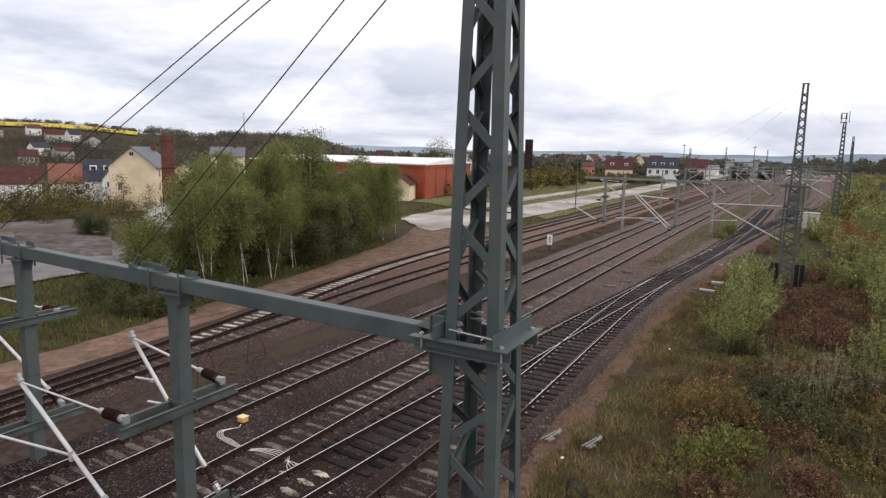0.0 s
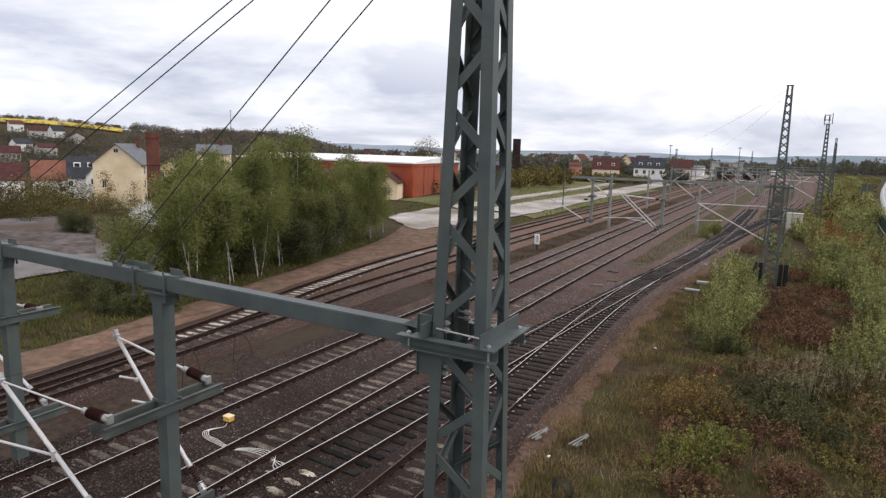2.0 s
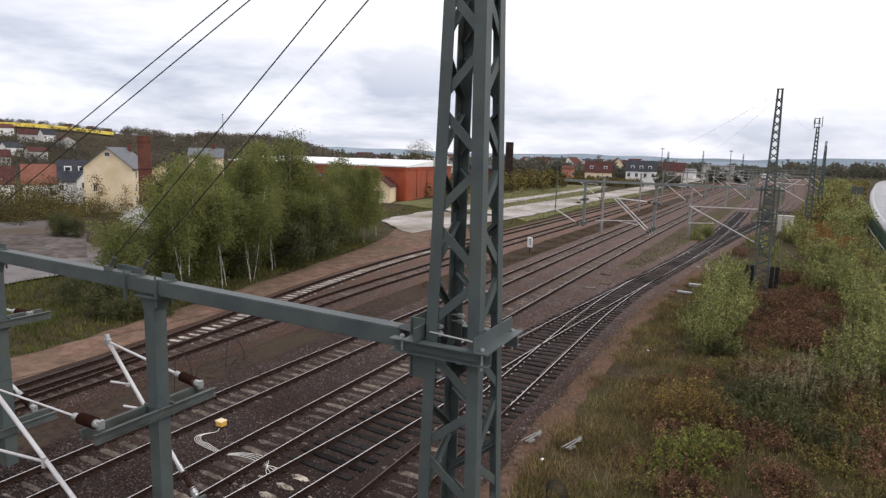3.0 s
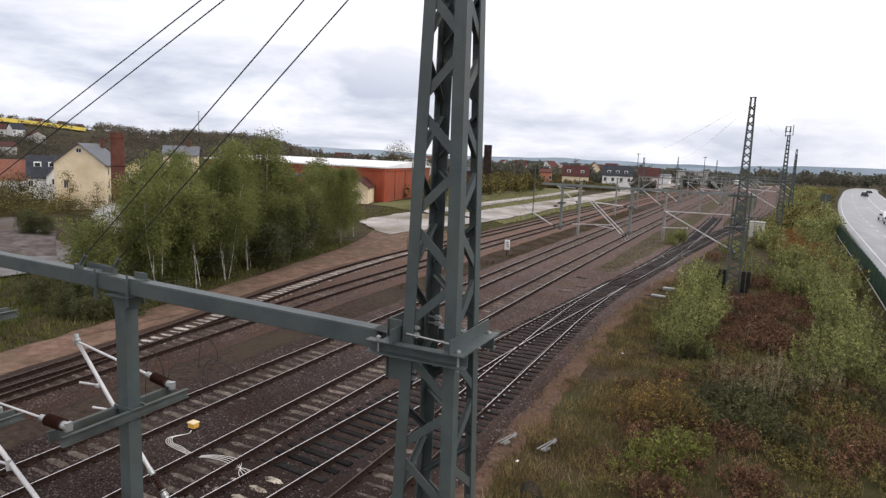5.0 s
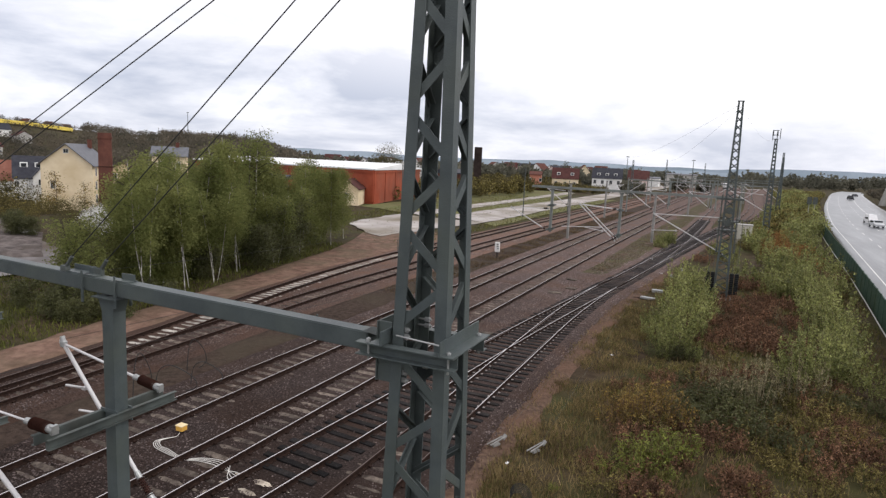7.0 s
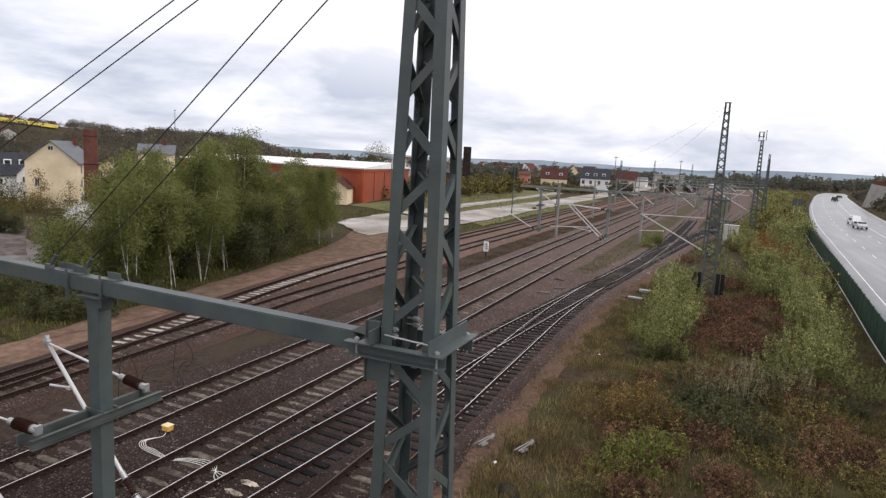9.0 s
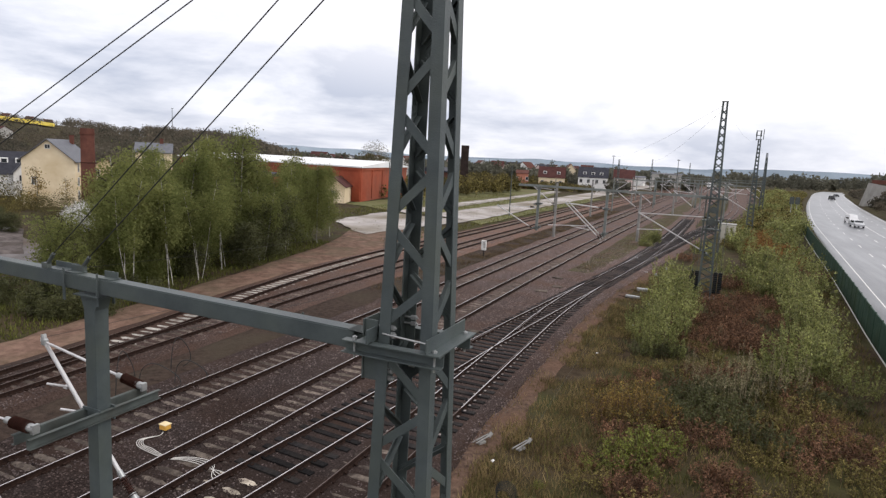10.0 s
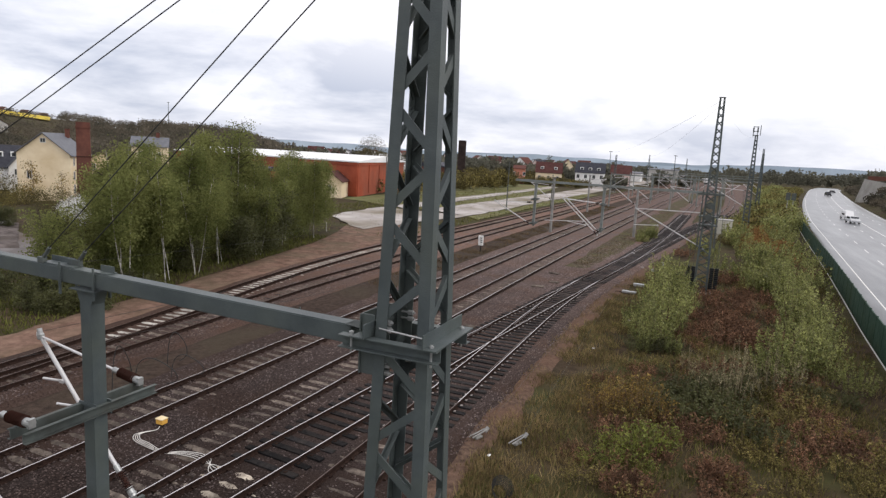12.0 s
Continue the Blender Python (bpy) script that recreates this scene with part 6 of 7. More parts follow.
for x, y, sc in ((-37.6, 46, 0.75), (-38.5, 49, 0.85), (-36.8, 42, 0.6), (-39.5, 33, 0.7), (-36.6, 36, 0.5)):
    plant("willow_shrub", "dense dark green willow shrub among birches", "shrub", (x, y, ground_height(x, y) - 0.05), random.choice(WILLOW), sc, random.random() * 6.28, "shrubs in the grove", ("branchwork", "crown"))
for k in range(16):
    x, y = random.uniform(-38.5, -31.5), random.uniform(22.5, 28.5)
    plant("willow_shrub", "low dark green undergrowth shrub beneath thin trees", "shrub", (x, y, ground_height(x, y) - 0.1), WILLOW_LOW, random.uniform(0.18, 0.32), random.random() * 6.28, "shrubs in the grove", ("branchwork", "crown"))
for x, y, sc in ((-36.8, 25.6, 0.9), (-38.2, 26.2, 0.95), (-35.4, 25.2, 0.75), (-39.6, 27.6, 0.85), (-41.0, 28.0, 0.9), (-37.6, 27.2, 0.85), (-42.2, 29.4, 0.8)):
    plant("sparse_tree", "thin young tree with sparse olive leaves", "tree", (x, y, ground_height(x, y) - 0.05), random.choice(SPARSE), sc, random.random() * 6.28, "thin trees beside the yard")
for x, y, sc in ((-68.4, 40.6, 0.40), (-70.0, 41.6, 0.42), (-66.8, 41.4, 0.34)):
    plant("round_bush", "dense dark green bush at the yard edge", "shrub", (x, y, ground_height(x, y) - 0.05), WILLOW[0], sc, random.random() * 6.28, "bushes at the yard edge", ("branchwork", "crown"))


def shoot_shrub(radius, height, shoots, leaf_mat, size=0.14, per=46, twig_mat=None, spread=0.30, aspect=0.5, bare=0.2):
    """Upright shoots fanning out of one stool, each ringed with leaves that stand close to it and thin out towards the tip."""
    bm = bmesh.new()
    pts = []
    for k in range(shoots):
        a, r = random.random() * math.tau, math.sqrt(random.random())
        p = Vector((math.cos(a) * r * radius * 0.6, math.sin(a) * r * radius * 0.6, 0))
        hgt = height * random.uniform(0.45, 1.0) * (1.0 - 0.35 * r * r)
        q = p + Vector((math.cos(a), math.sin(a), 0)) * (spread * hgt * r + random.uniform(-0.12, 0.12)) + Vector((random.uniform(-0.1, 0.1), random.uniform(-0.1, 0.1), hgt))
        midp = p.lerp(q, 0.5) + Vector((random.uniform(-0.08, 0.08), random.uniform(-0.08, 0.08), 0.06))
        limb_bm(bm, [p, midp, q] if height > 1.5 else [p, q], 0.013, 0.004, 3)
        n = int(per * (0.5 + 0.5 * hgt / height))
        t = rng.uniform(bare, 1.0, size=(n, 1))
        m0, m1, m2 = np.array(p), np.array(midp), np.array(q)
        axis = (1 - t) ** 2 * m0 + 2 * t * (1 - t) * (2 * m1 - 0.5 * (m0 + m2)) + t**2 * m2
        pts.append(axis + rng.normal(size=(n, 3)) * np.array([0.085, 0.085, 0.05]) * (1.15 - 0.7 * t))
    wood = bpy.data.meshes.new("branchwork")
    bm.to_mesh(wood)
    bm.free()
    wood.materials.append(twig_mat or M_TWIG)
    return wood, leaves_mesh("foliage", np.concatenate(pts), size, leaf_mat, aspect, -0.5)


random.seed(31)
M_PALE_TWIG = material("pale_twigs", (0.13, 0.105, 0.07), (0.25, 0.21, 0.14), 2.0, 0.85)
SH_FRESH = [shoot_shrub(1.35, 3.4, 34, M_LEAF_FRESH, 0.135, 60, spread=0.26) for _ in range(4)]
SH_FRESH_FAR = [shoot_shrub(1.5, 2.9, 34, M_LEAF_FRESH, 0.17, 34) for _ in range(3)]
SH_OCHRE = [shoot_shrub(1.0, 1.8, 36, M_LEAF_OCHRE, 0.09, 18, spread=0.4) for _ in range(2)]
SH_GREEN = [shoot_shrub(1.4, 1.3, 46, M_LEAF_DARK, 0.115, 32, spread=0.6) for _ in range(2)]
SH_RUST = [shoot_shrub(1.5, 1.15, 58, M_LEAF_RUSTY, 0.095, 27, spread=0.5) for _ in range(3)]
SH_OLIVE = [shoot_shrub(1.4, 1.1, 46, M_LEAF_OLIVE, 0.092, 28, spread=0.6) for _ in range(3)]
SH_BARE = [shoot_shrub(0.9, 3.0, 12, M_BUD, 0.075, 26, M_PALE_TWIG, 0.16, bare=0.5) for _ in range(2)]


def scatter(kind, meshes, label, spots, group, stretch=1.0):
    for x, y, sc in spots:
        plant(kind, label, "shrub", (x, y, ground_height(x, y) - 0.05), random.choice(meshes), sc * random.uniform(0.9, 1.1), random.random() * 6.28, group, ("branchwork", "foliage"), stretch)


BLOSSOM = tree_meshes(6.0, 2.6, 7000, 0.14, M_BARK_DARK, M_LEAF_PALE, stems=3, low=0.1, droop=0.9, size=0.15, clump=0.4, limbs=20, top_taper=0.7)
for x, y, sc in ((-64.0, 47.4, 0.50), (-65.6, 48.6, 0.55), (-66.5, 47.9, 0.46)):
    plant("blossom_shrub", "drooping shrub covered in whitish blossom", "shrub", (x, y, ground_height(x, y) - 0.05), BLOSSOM, sc, random.random() * 6.28, "blossoming shrubs at the yard edge", ("branchwork", "crown"))
OCHRE_TREE = tree_meshes(6.2, 1.2, 420, 0.14, M_BARK_DARK, M_LEAF_OCHRE, stems=1, low=0.3, droop=0.4, size=0.17, clump=0.32, limbs=26)
for x, y, sc in ((-88.5, 58.6, 1.15), (-84.5, 59.9, 0.85)):
    plant("sparse_tree", "thin young tree with pale ochre spring leaves", "tree", (x, y, ground_height(x, y) - 0.05), OCHRE_TREE, sc, random.random() * 6.28, "thin trees before the yellow house")
# the scrub between the tracks and the highway
fresh, rust, olive, green, bare, fresh_far, ochre = [], [], [], [], [], [], []
for k in range(150):
    y = 56 + 150 * (k / 150) ** 1.3 + random.uniform(-2, 2)
    lo, hi = max(X_D(y) + 4, X_H(y) + 3 if y > 75 else -99, 1.2 if y < 75 else -99), X_F(min(y, 170)) - 1.5
    if hi > lo:
        (fresh_far if random.random() < 0.62 else olive if random.random() < 0.6 else rust).append((random.uniform(lo, hi), y, random.uniform(0.8, 1.35)))
for y, x, s in ((36, -2.0, 0.85), (37.2, -2.9, 0.65), (38.5, -1.5, 1.0), (40, -2.6, 0.8), (42, -1.6, 1.15), (43.5, -3.0, 0.75), (45, -2.2, 1.15), (47.5, -1.6, 1.0), (50, -2.7, 1.05), (53, -2.0, 1.0), (56, -2.8, 0.9), (59, -2.2, 0.8), (35.2, -1.0, 0.5), (48, -3.6, 0.5), (39.0, -3.7, 0.42), (41.5, -3.9, 0.5), (34.8, -2.4, 0.4), (45.5, -0.6, 0.6), (50.5, -0.9, 0.7)):
    fresh.append((x, y, s))
for y, x, s in ((33.0, 4.4, 0.95), (34.0, 5.5, 1.0), (34.2, 6.6, 0.9), (35.5, 5.0, 0.9), (33.4, 8.0, 0.6), (36.2, 6.2, 0.95), (38.0, 7.0, 0.9), (40, 6.6, 1.0), (42, 7.4, 0.95), (44.5, 6.8, 1.05), (46.5, 7.8, 1.0), (48.5, 6.6, 1.0), (51, 7.8, 1.05), (53, 6.9, 1.0), (56, 7.9, 1.0),
                (58, 6.6, 1.0), (60, 8.4, 1.05), (63, 7.2, 1.0), (56, 5.0, 0.8)):
    fresh.append((x - 0.6, y, s))
for k in range(46):
    rust.append((random.uniform(-1.2, 5.6), random.uniform(37, 55), random.uniform(0.7, 1.15)))
for k in range(58):
    rust.append((random.uniform(-3.2, 7.5), random.uniform(13, 27), random.uniform(0.45, 0.85)))
for k in range(10):
    rust.append((random.uniform(-3.4, 0.5), random.uniform(28, 35), random.uniform(0.4, 0.7)))
for k in range(64):
    olive.append((random.uniform(-3.6, 7.8), random.uniform(12, 30), random.uniform(0.4, 0.85)))
for k in range(22):
    olive.append((random.uniform(-4.4, 1.0), random.uniform(27, 40), random.uniform(0.35, 0.65)))
for x, y, s in ((-3.3, 24.4, 0.85), (-2.6, 25.0, 1.0), (-1.9, 25.4, 1.05), (-1.2, 25.2, 0.95), (-2.9, 26.0, 0.7), (-0.6, 25.9, 0.6), (-1.5, 26.8, 0.8), (3.2, 24.5, 0.5), (5.2, 26.5, 0.6), (1.6, 21.0, 0.45)):
    ochre.append((x, y, s))
for k in range(34):
    green.append((random.uniform(-0.8, 4.0), random.uniform(24.5, 32), random.uniform(0.35, 0.95)))
    (olive if k % 3 else rust).append((random.uniform(-0.8, 5.5), random.uniform(24.5, 34), random.uniform(0.5, 0.95)))
for x, y, s in ((-2.6, 35.0, 0.8), (-1.6, 35.3, 0.8), (-0.8, 35.8, 0.7), (5.2, 31.0, 0.8), (6.6, 31.4, 0.7)):
    green.append((x, y, s))
for x, y, s in ((1.1, 29.3, 0.95), (1.7, 29.0, 1.05), (2.2, 29.6, 1.0), (0.6, 29.8, 0.8), (2.9, 30.2, 0.85), (-0.2, 31.2, 0.7), (3.4, 31.0, 0.95), (4.4, 31.6, 0.9), (2.2, 31.5, 0.85)):
    bare.append((x, y, s))
for k in range(8):
    bare.append((random.uniform(-0.8, 5.4), random.uniform(38, 52), random.uniform(0.4, 0.6)))
for k in range(9):
    fresh.append((random.uniform(-9.0, -5.8), random.uniform(84, 96), random.uniform(0.4, 0.75)))
scatter("leafy_shrub", SH_FRESH, "bushy shrub with fresh pale green leaves", fresh, "fresh green shrubs on the verge")
scatter("leafy_shrub", SH_FRESH_FAR, "bushy shrub with fresh pale green leaves", fresh_far, "fresh green shrubs on the verge")
scatter("ochre_shrub", SH_OCHRE, "low shrub with ochre yellow leaves", ochre, "ochre shrubs on the verge")
scatter("rusty_shrub", SH_RUST, "low bramble shrub with rust brown leaves", rust, "brown shrubs on the verge")
scatter("olive_shrub", SH_OLIVE, "low scrub with dull olive leaves", olive, "olive shrubs on the verge")
scatter("dark_shrub", SH_GREEN, "small dark green shrub", green, "dark shrubs on the verge")
SH_WEED = [shoot_shrub(1.0, 1.25, 46, M_LEAF_WEED, 0.12, 20, spread=0.35, aspect=0.35, bare=0.1) for _ in range(2)]
weeds = [(-2.3, 21.6, 0.85), (-1.6, 21.4, 1.0), (-0.9, 22.2, 0.95), (-1.4, 22.6, 1.0), (-0.5, 23.2, 0.8), (-2.0, 20.6, 0.7), (-2.9, 20.4, 0.55), (-1.0, 20.6, 0.6)]
weeds += [(random.uniform(-4.5, 6), random.uniform(13, 40), random.uniform(0.2, 0.4)) for k in range(12)]
scatter("weed_clump", SH_WEED, "spiky clump of fresh green weeds", weeds, "weed clumps on the verge")
scatter("bare_shrub", SH_BARE, "upright bare shrub with pale budding twigs", bare, "bare shrubs on the verge")


def blades(name, spots, height, width, mat, label, category="grass"):
    """Thin upright blades, bent over at random: one mesh."""
    n = len(spots)
    a = rng.uniform(0, math.tau, size=n)
    hgt = height * rng.uniform(0.4, 1.2, size=n)
    lean = rng.normal(size=(n, 2)) * 0.35
    w = np.stack([np.cos(a), np.sin(a), np.zeros(n)], 1) * width * 0.5
    top = spots + np.stack([lean[:, 0] * hgt, lean[:, 1] * hgt, hgt], 1)
    v = np.stack([spots - w, spots + w, top + w * 0.25, top - w * 0.25], 1)
    ob = new(name, quads_mesh(name, v.reshape(-1, 3), mat))
    return tagged(ob, label, category, "", "stuff")


def ground_spots(n, x0, x1, y0, y1, keep=lambda x, y: True, power=1.0, clumps=0.0):
    out = []
    tries = 0
    while len(out) < n and tries < n * 6:
        tries += 1
        y = y0 + (y1 - y0) * random.random() ** power
        x = random.uniform(x0(y) if callable(x0) else x0, x1(y) if callable(x1) else x1)
        if clumps and noise.noise((x * 0.45, y * 0.45, 4)) + random.uniform(-0.35, 0.35) < clumps:
            continue
        if keep(x, y):
            out.append((x, y, ground_height(x, y) - 0.03))
    return np.array(out)


random.seed(41)
VERGE_L = lambda y: max(X_D(y), X_E(y) if y < 54 else -99) + 2.5 + 1.2 * abs(noise.noise((0.3, y * 0.35, 6)))
blades("dry_grass", ground_spots(52000, VERGE_L, lambda y: X_F(y) - 0.6, 9, 62, keep=lambda x, y: x < VERGE_L(y) + 3.4 or random.random() < 0.22, power=1.25, clumps=-0.10), 0.27, 0.030, M_DRY, "short tufts of dry straw-coloured grass on the verge")
blades("weeds", ground_spots(24000, VERGE_L, lambda y: X_F(y) - 0.3, 9, 64, power=1.2, clumps=0.02), 0.26, 0.040, M_GRASS, "low green weeds among the dry grass")
blades("bank_grass", ground_spots(26000, lambda y: lerp_table(PATH_LEFT, y) - 16, lambda y: lerp_table(PATH_LEFT, y) - 0.2, 8, 60, power=1.0), 0.32, 0.06, M_BANK_GRASS, "rough green grass beside the dirt path")
blades("yard_grass", ground_spots(14000, -62, -33, 64, 190, keep=lambda x, y: x < -54 or (y > 101 and -52 < x < -46) or x > -36 or random.random() < 0.05), 0.35, 0.10, M_GRASS, "rough grass round the pale yard")
blades("edge_weeds", ground_spots(3500, lambda y: VERGE_L(y) - 1.0, lambda y: VERGE_L(y) + 0.6, 9, 60, power=1.2, clumps=0.05), 0.25, 0.035, M_DRY, "thin dry weeds along the bare earth edge")
blades("track_weeds", ground_spots(15000, lambda y: X_G(y) + 2.2, lambda y: X_B(y) - 2.5, 40, 150, power=1.0, clumps=0.02), 0.24, 0.05, M_BROWN_WEED, "sparse brown weeds between the tracks")
blades("ballast_weeds", ground_spots(5000, lambda y: X_C(y) + 2.4, lambda y: X_D(y) - 2.4, 60, 150, power=1.2, clumps=0.0) + np.array([0, 0, 0.25]), 0.13, 0.05, M_BROWN_WEED, "sparse low weeds in the ballast")


def woods(name, spots, leaf_mat, label, per=90, kind="stuff", leaf=0.42):
    """Far trees: each a ragged clump of leaf tufts on a short stem."""
    pts, size = [], []
    for x, y, z, r, hgt in spots:
        u = rng.normal(size=(per, 3))
        u /= np.linalg.norm(u, axis=1, keepdims=True)
        rad = rng.uniform(0.45, 1.05, size=(per, 1))
        p = u * rad * np.array([r, r, hgt * 0.46])
        p[:, 2] += z + hgt * 0.54
        p[:, :2] += np.array([x, y])
        pts.append(p)
        size.append(np.full((per, 1), r * leaf))
    ob = new(name, leaves_mesh(name, np.concatenate(pts), np.concatenate(size), leaf_mat, 0.8))
    return tagged(ob, label, "trees", "", kind)


random.seed(51)
hill, belt, town, bank, low = [], [], [], [], []
for k in range(1500):
    az, r = random.uniform(37, 68), random.uniform(230, 665)
    if 54.6 < az < 68 and 497 < r < 700:
        continue
    x, y = -r * math.sin(radians(az)), r * math.cos(radians(az))
    s = random.uniform(0.7, 1.3) * (0.2 if az > 54.5 and r > 420 else 0.5 if az > 54.5 else 0.8 if az > 49 else 1.0)
    hill.append((x, y, ground_height(x, y) - 0.5, 4.2 * s, 9.5 * s))
for k in range(300):
    az, r = random.uniform(38, 49), random.uniform(600, 660)
    x, y = -r * math.sin(radians(az)), r * math.cos(radians(az))
    s = random.uniform(0.7, 1.25)
    hill.append((x, y, ground_height(x, y) - 0.5, 4.0 * s, 11 * s))
for k in range(220):
    az, r = random.uniform(54, 68), random.choice((random.uniform(618, 640), random.uniform(640, 700)))
    x, y = -r * math.sin(radians(az)), r * math.cos(radians(az))
    s = random.uniform(0.3, 0.6)
    hill.append((x, y, ground_height(x, y) - 0.3, 4.2 * s, 9.0 * s))
for az, r, s in [(random.uniform(55, 67.5), random.uniform(500, 522), random.uniform(0.25, 0.5)) for k in range(60)] + [(57.6, 495, 0.9), (57.0, 490, 0.8), (58.2, 488, 0.75), (56.4, 492, 0.8), (51.5, 490, 0.8), (50.8, 494, 0.8)]:
    x, y = -r * math.sin(radians(az)), r * math.cos(radians(az))
    hill.append((x, y, ground_height(x, y) - 0.3, 4.2 * s, 9.0 * s))
for k in range(700):
    az, r = random.uniform(49, 68), random.uniform(220, 470)
    x, y = -r * math.sin(radians(az)), r * math.cos(radians(az))
    s = random.uniform(0.3, 0.55)
    hill.append((x, y, ground_height(x, y) - 0.3, 4.2 * s, 8.5 * s))
woods("hill_woods", hill, M_WOODS, "brown and dark green woods on the hillside", 88, leaf=0.21)
for k in range(900):
    az, r = random.uniform(-24, 37), random.uniform(430, 900)
    if -11.5 < az < -3 and r < 620:
        continue
    x, y = -r * math.sin(radians(az)), r * math.cos(radians(az))
    if -45 < x < 30 and r < 560:
        continue
    s = random.uniform(0.7, 1.3)
    belt.append((x, y, ground_height(x, y) - 0.5, 4.6 * s, (9.0 if az > 0 else 12.0) * s))
for k in range(240):
    az, r = random.uniform(-1.5, 25), random.uniform(312, 430)
    x, y = -r * math.sin(radians(az)), r * math.cos(radians(az))
    if -50 < x < 30:
        continue
    s = random.uniform(0.6, 1.2)
    belt.append((x, y, -0.6, 4.0 * s, 8.0 * s))
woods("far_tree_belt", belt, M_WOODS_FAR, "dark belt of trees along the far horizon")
for k in range(170):
    y = random.uniform(128, 330)
    x = random.uniform(-112, -62) - max(0, (y - 240) * 0.1)
    if 190 < y and x > -78 and y < 290:
        continue
    s = random.uniform(0.6, 1.2)
    town.append((x, y, -0.6, 2.6 * s, 5.2 * s))
for k in range(150):
    s = random.uniform(0.4, 0.9)
    town.append((random.uniform(-80, -46), random.uniform(240, 266), -0.6, 2.4 * s, 3.8 * s))
for k in range(70):
    u = random.random()
    s = random.uniform(0.55, 1.15)
    town.append((-63 - random.uniform(0, 9), 156 + 62 * u, -0.5, 2.2 * s, 5.4 * s))
woods("scrub_belt", town[::2], M_HEDGEROW, "brown scrub behind the loading road", 190, leaf=0.2)
woods("olive_scrub_belt", town[1::2], M_LEAF_OLIVE, "olive scrub behind the loading road", 190, leaf=0.2)
for k in range(150):
    az, r = random.uniform(44, 67), random.uniform(92, 150)
    x, y = -r * math.sin(radians(az)), r * math.cos(radians(az))
    if (x + 117) ** 2 + (y - 80) ** 2 < 420 or (x < -118 and y > 60 and random.random() < 0.6):
        continue
    s = random.uniform(0.5, 1.1) * (0.68 if 51.5 < az < 58.5 else 1.0)
    low.append((x, y, ground_height(x, y) - 0.5, 2.6 * s, 5.0 * s))
for az, r, s in ((66.5, 104, 1.1), (64.8, 110, 1.3), (63.4, 103, 1.2), (62.0, 112, 1.45), (60.9, 106, 1.25), (60.0, 114, 1.5), (59.0, 108, 1.2), (58.2, 112, 1.0), (65.6, 98, 1.0), (61.5, 99, 1.0)):
    x, y = -r * math.sin(radians(az)), r * math.cos(radians(az))
    low.append((x, y, ground_height(x, y) - 0.5, 2.6 * s, 5.0 * s))
woods("garden_shrubs", low[::2], M_HEDGEROW, "brownish garden shrubs before the houses", 1050, leaf=0.058)
woods("garden_trees", low[1::2], M_LEAF_OLIVE, "olive garden trees before the houses", 1050, leaf=0.058)
for k in range(340):
    y = random.uniform(90, 500)
    x = X_R(y) + 21.0 + 40 * random.random() ** 1.6
    s = random.uniform(0.5, 1.1)
    bank.append((x, y, ground_height(x, y) - 0.5, 2.6 * s, 4.0 * s))
woods("bank_scrub", bank, M_WOODS, "brown scrub on the highway embankment", 160, leaf=0.3)
far_verge = []
for k in range(420):
    y = random.uniform(110, 420)
    lo, hi = max(X_H(y), X_I(y)) + 4, X_R(y) - 3
    if hi > lo:
        s = random.uniform(0.6, 1.2)
        far_verge.append((random.uniform(lo, hi), y, -0.6, 1.9 * s, 3.2 * s))
woods("verge_scrub", far_verge[::2], M_LEAF_OLIVE, "olive scrub between tracks and highway", 250, leaf=0.16)
woods("green_scrub", far_verge[1::2], M_LEAF_FRESH, "fresh green scrub between tracks and highway", 320, leaf=0.14)
rusty = [(random.uniform(4.5, 9.5), random.uniform(72, 120), -0.6, 1.3, 2.2) for k in range(26)]
woods("rusty_scrub", rusty, M_LEAF_ORANGE, "orange-brown scrub near the masts", 300, leaf=0.13)
far_pale = [(-x, y, -0.5, 4.5, 9) for x, y in ((95, 178), (100, 186), (106, 190), (112, 205), (90, 172))]
woods("blossom_trees", far_pale, M_LEAF_PALE, "pale blossoming trees behind the factory", 1800, leaf=0.08)
woods("tall_tree", [(-114, 199, -0.5, 6.0, 15.5), (-108, 198, -0.5, 4.0, 11)], M_HEDGEROW, "tall rounded tree with thin brownish foliage behind the factory", 4200, leaf=0.045)
dark = [(-r * math.sin(radians(a)), r * math.cos(radians(a)), -0.5, w, hh) for a, r, w, hh in ((13.7, 300, 2.0, 13), (18.6, 300, 2.4, 11), (10.6, 310, 1.8, 9.5), (-15.6, 300, 3.0, 14), (4, 330, 5, 8), (2, 340, 5, 7.5), (7.8, 262, 5, 6), (-12.6, 360, 3, 12), (-14.0, 340, 4, 10))]
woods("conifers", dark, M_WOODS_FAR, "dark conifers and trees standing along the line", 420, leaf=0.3)

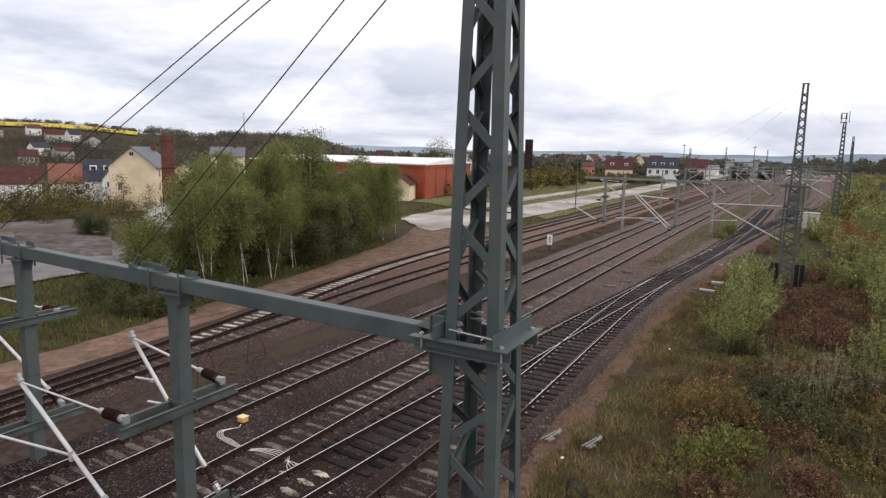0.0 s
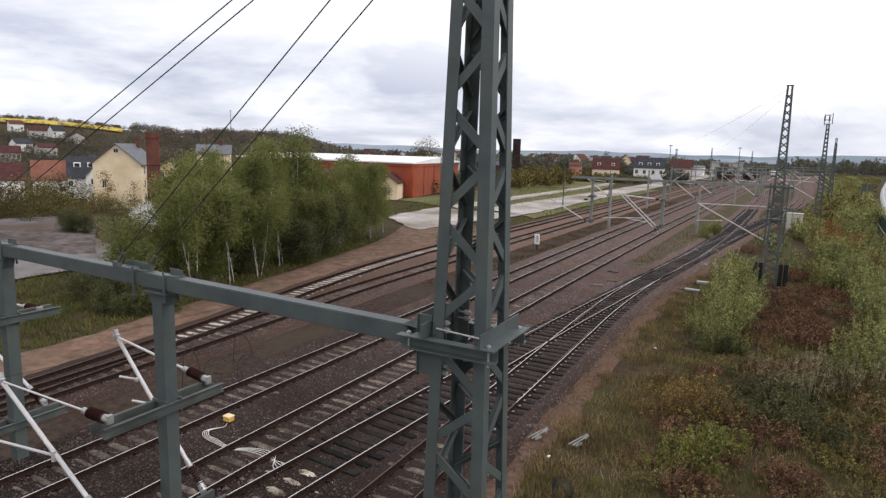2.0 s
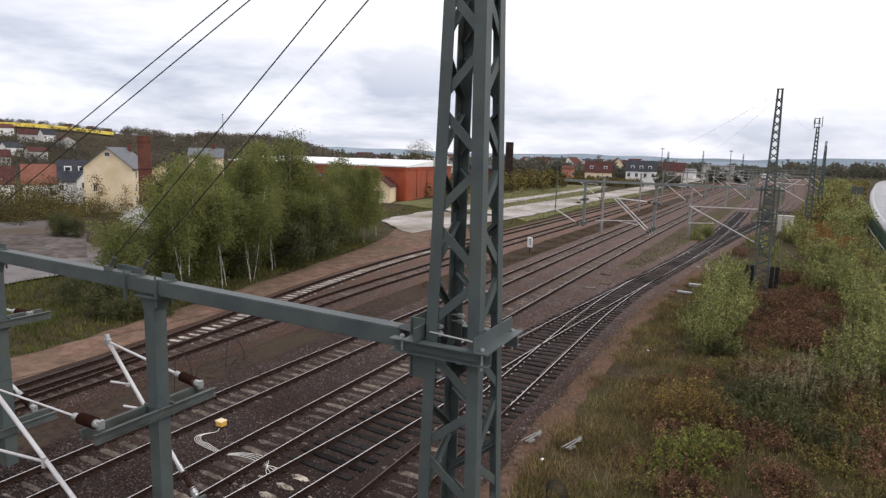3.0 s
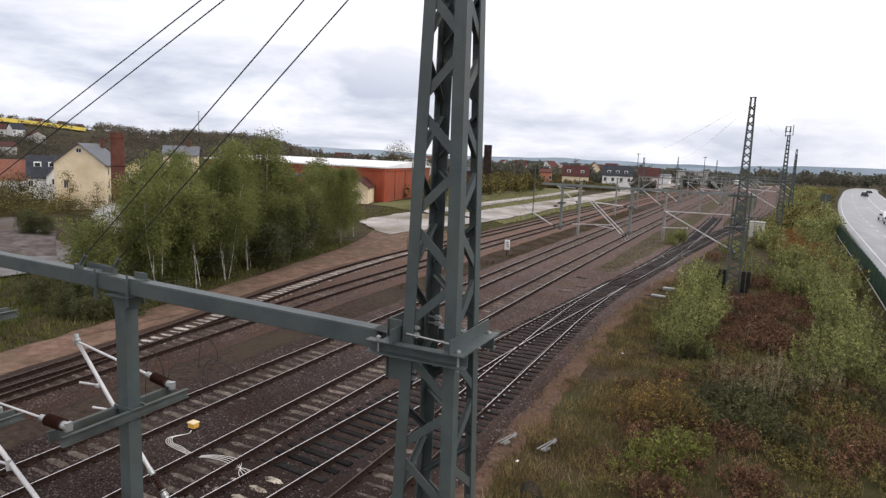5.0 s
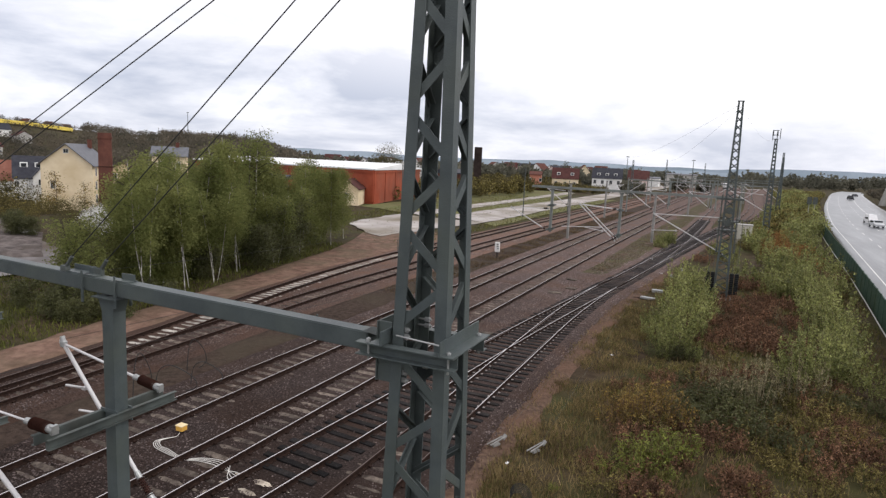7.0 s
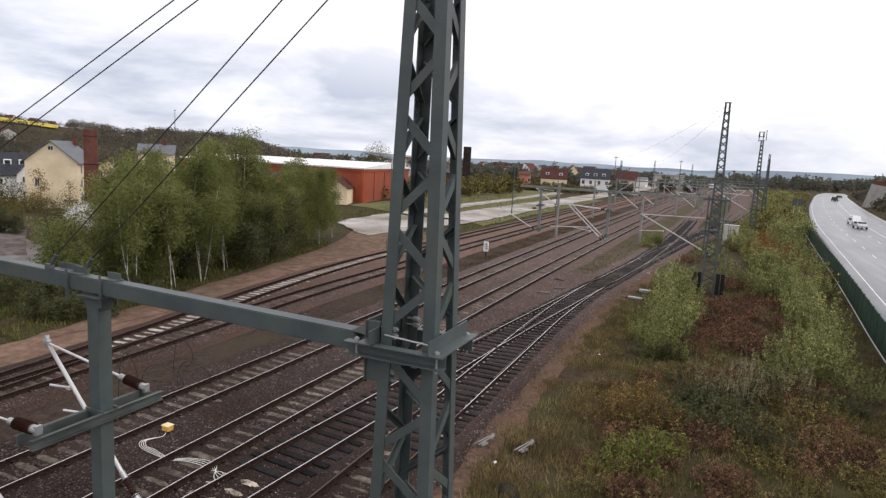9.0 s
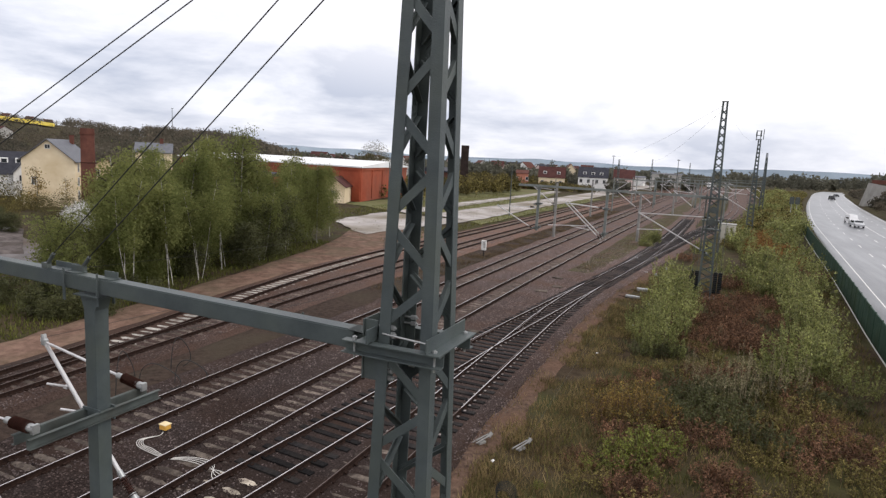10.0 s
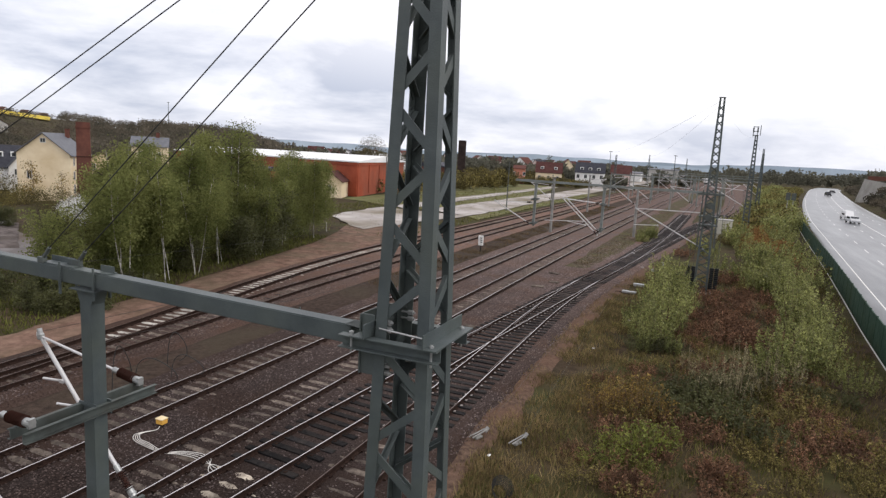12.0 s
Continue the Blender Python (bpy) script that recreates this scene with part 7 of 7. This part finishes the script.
# ballast stones and litter on the bed
n = 98000
yy = 8 + 72 * rng.random(n) ** 1.7
lim = [(X_G(y) - 1.5 if random.random() < 0.22 else X_B(y) - 2.2, y) for y in yy]
xx = np.array([random.uniform(a, X_G(y) + 1.9) if a < X_B(y) - 3 else random.uniform(a, max(X_D(y), X_E(y) if y < 54 else -99) + 2.2) for a, y in lim])
off = np.array([min((abs(x - t(y)) for t in ((X_D, X_E) if y < 54 else (X_D,)))) for x, y in zip(xx, yy)])
keep = (off > 1.35) | (rng.random(n) < 0.25) | (yy < 14)
off = np.array([min(abs(x - X_B(y)), abs(x - X_C(y))) for x, y in zip(xx, yy)])
keep &= (off > 1.2) | (rng.random(n) < 0.72)
xx, yy = xx[keep], yy[keep]
n = len(xx)
c = np.stack([xx, yy, np.full(n, BED_Z + 0.008)], 1)
s = rng.uniform(0.016, 0.042, size=(n, 1, 1)) * (1 + 0.003 * yy)[:, None, None]
octa = np.array([(1, 0, 0), (0, 1, 0), (-1, 0, 0), (0, -1, 0), (0, 0, 0.8)])[None] * s * rng.uniform(0.6, 1.3, size=(n, 5, 3))
a = rng.uniform(0, math.tau, n)
rotm = np.zeros((n, 3, 3))
rotm[:, 0, 0], rotm[:, 0, 1], rotm[:, 1, 0], rotm[:, 1, 1], rotm[:, 2, 2] = np.cos(a), -np.sin(a), np.sin(a), np.cos(a), 1
v = np.einsum("nij,nkj->nki", rotm, octa) + c[:, None]
me = bpy.data.meshes.new("ballast_stones")
tri = np.array([(0, 1, 4), (1, 2, 4), (2, 3, 4), (3, 0, 4)])
f = (np.arange(n)[:, None, None] * 5 + tri[None]).reshape(-1, 3)
me.vertices.add(n * 5)
me.vertices.foreach_set("co", v.ravel())
me.loops.add(f.size)
me.loops.foreach_set("vertex_index", f.ravel())
me.polygons.add(len(f))
me.polygons.foreach_set("loop_start", np.arange(len(f)) * 3)
me.update(calc_edges=True)
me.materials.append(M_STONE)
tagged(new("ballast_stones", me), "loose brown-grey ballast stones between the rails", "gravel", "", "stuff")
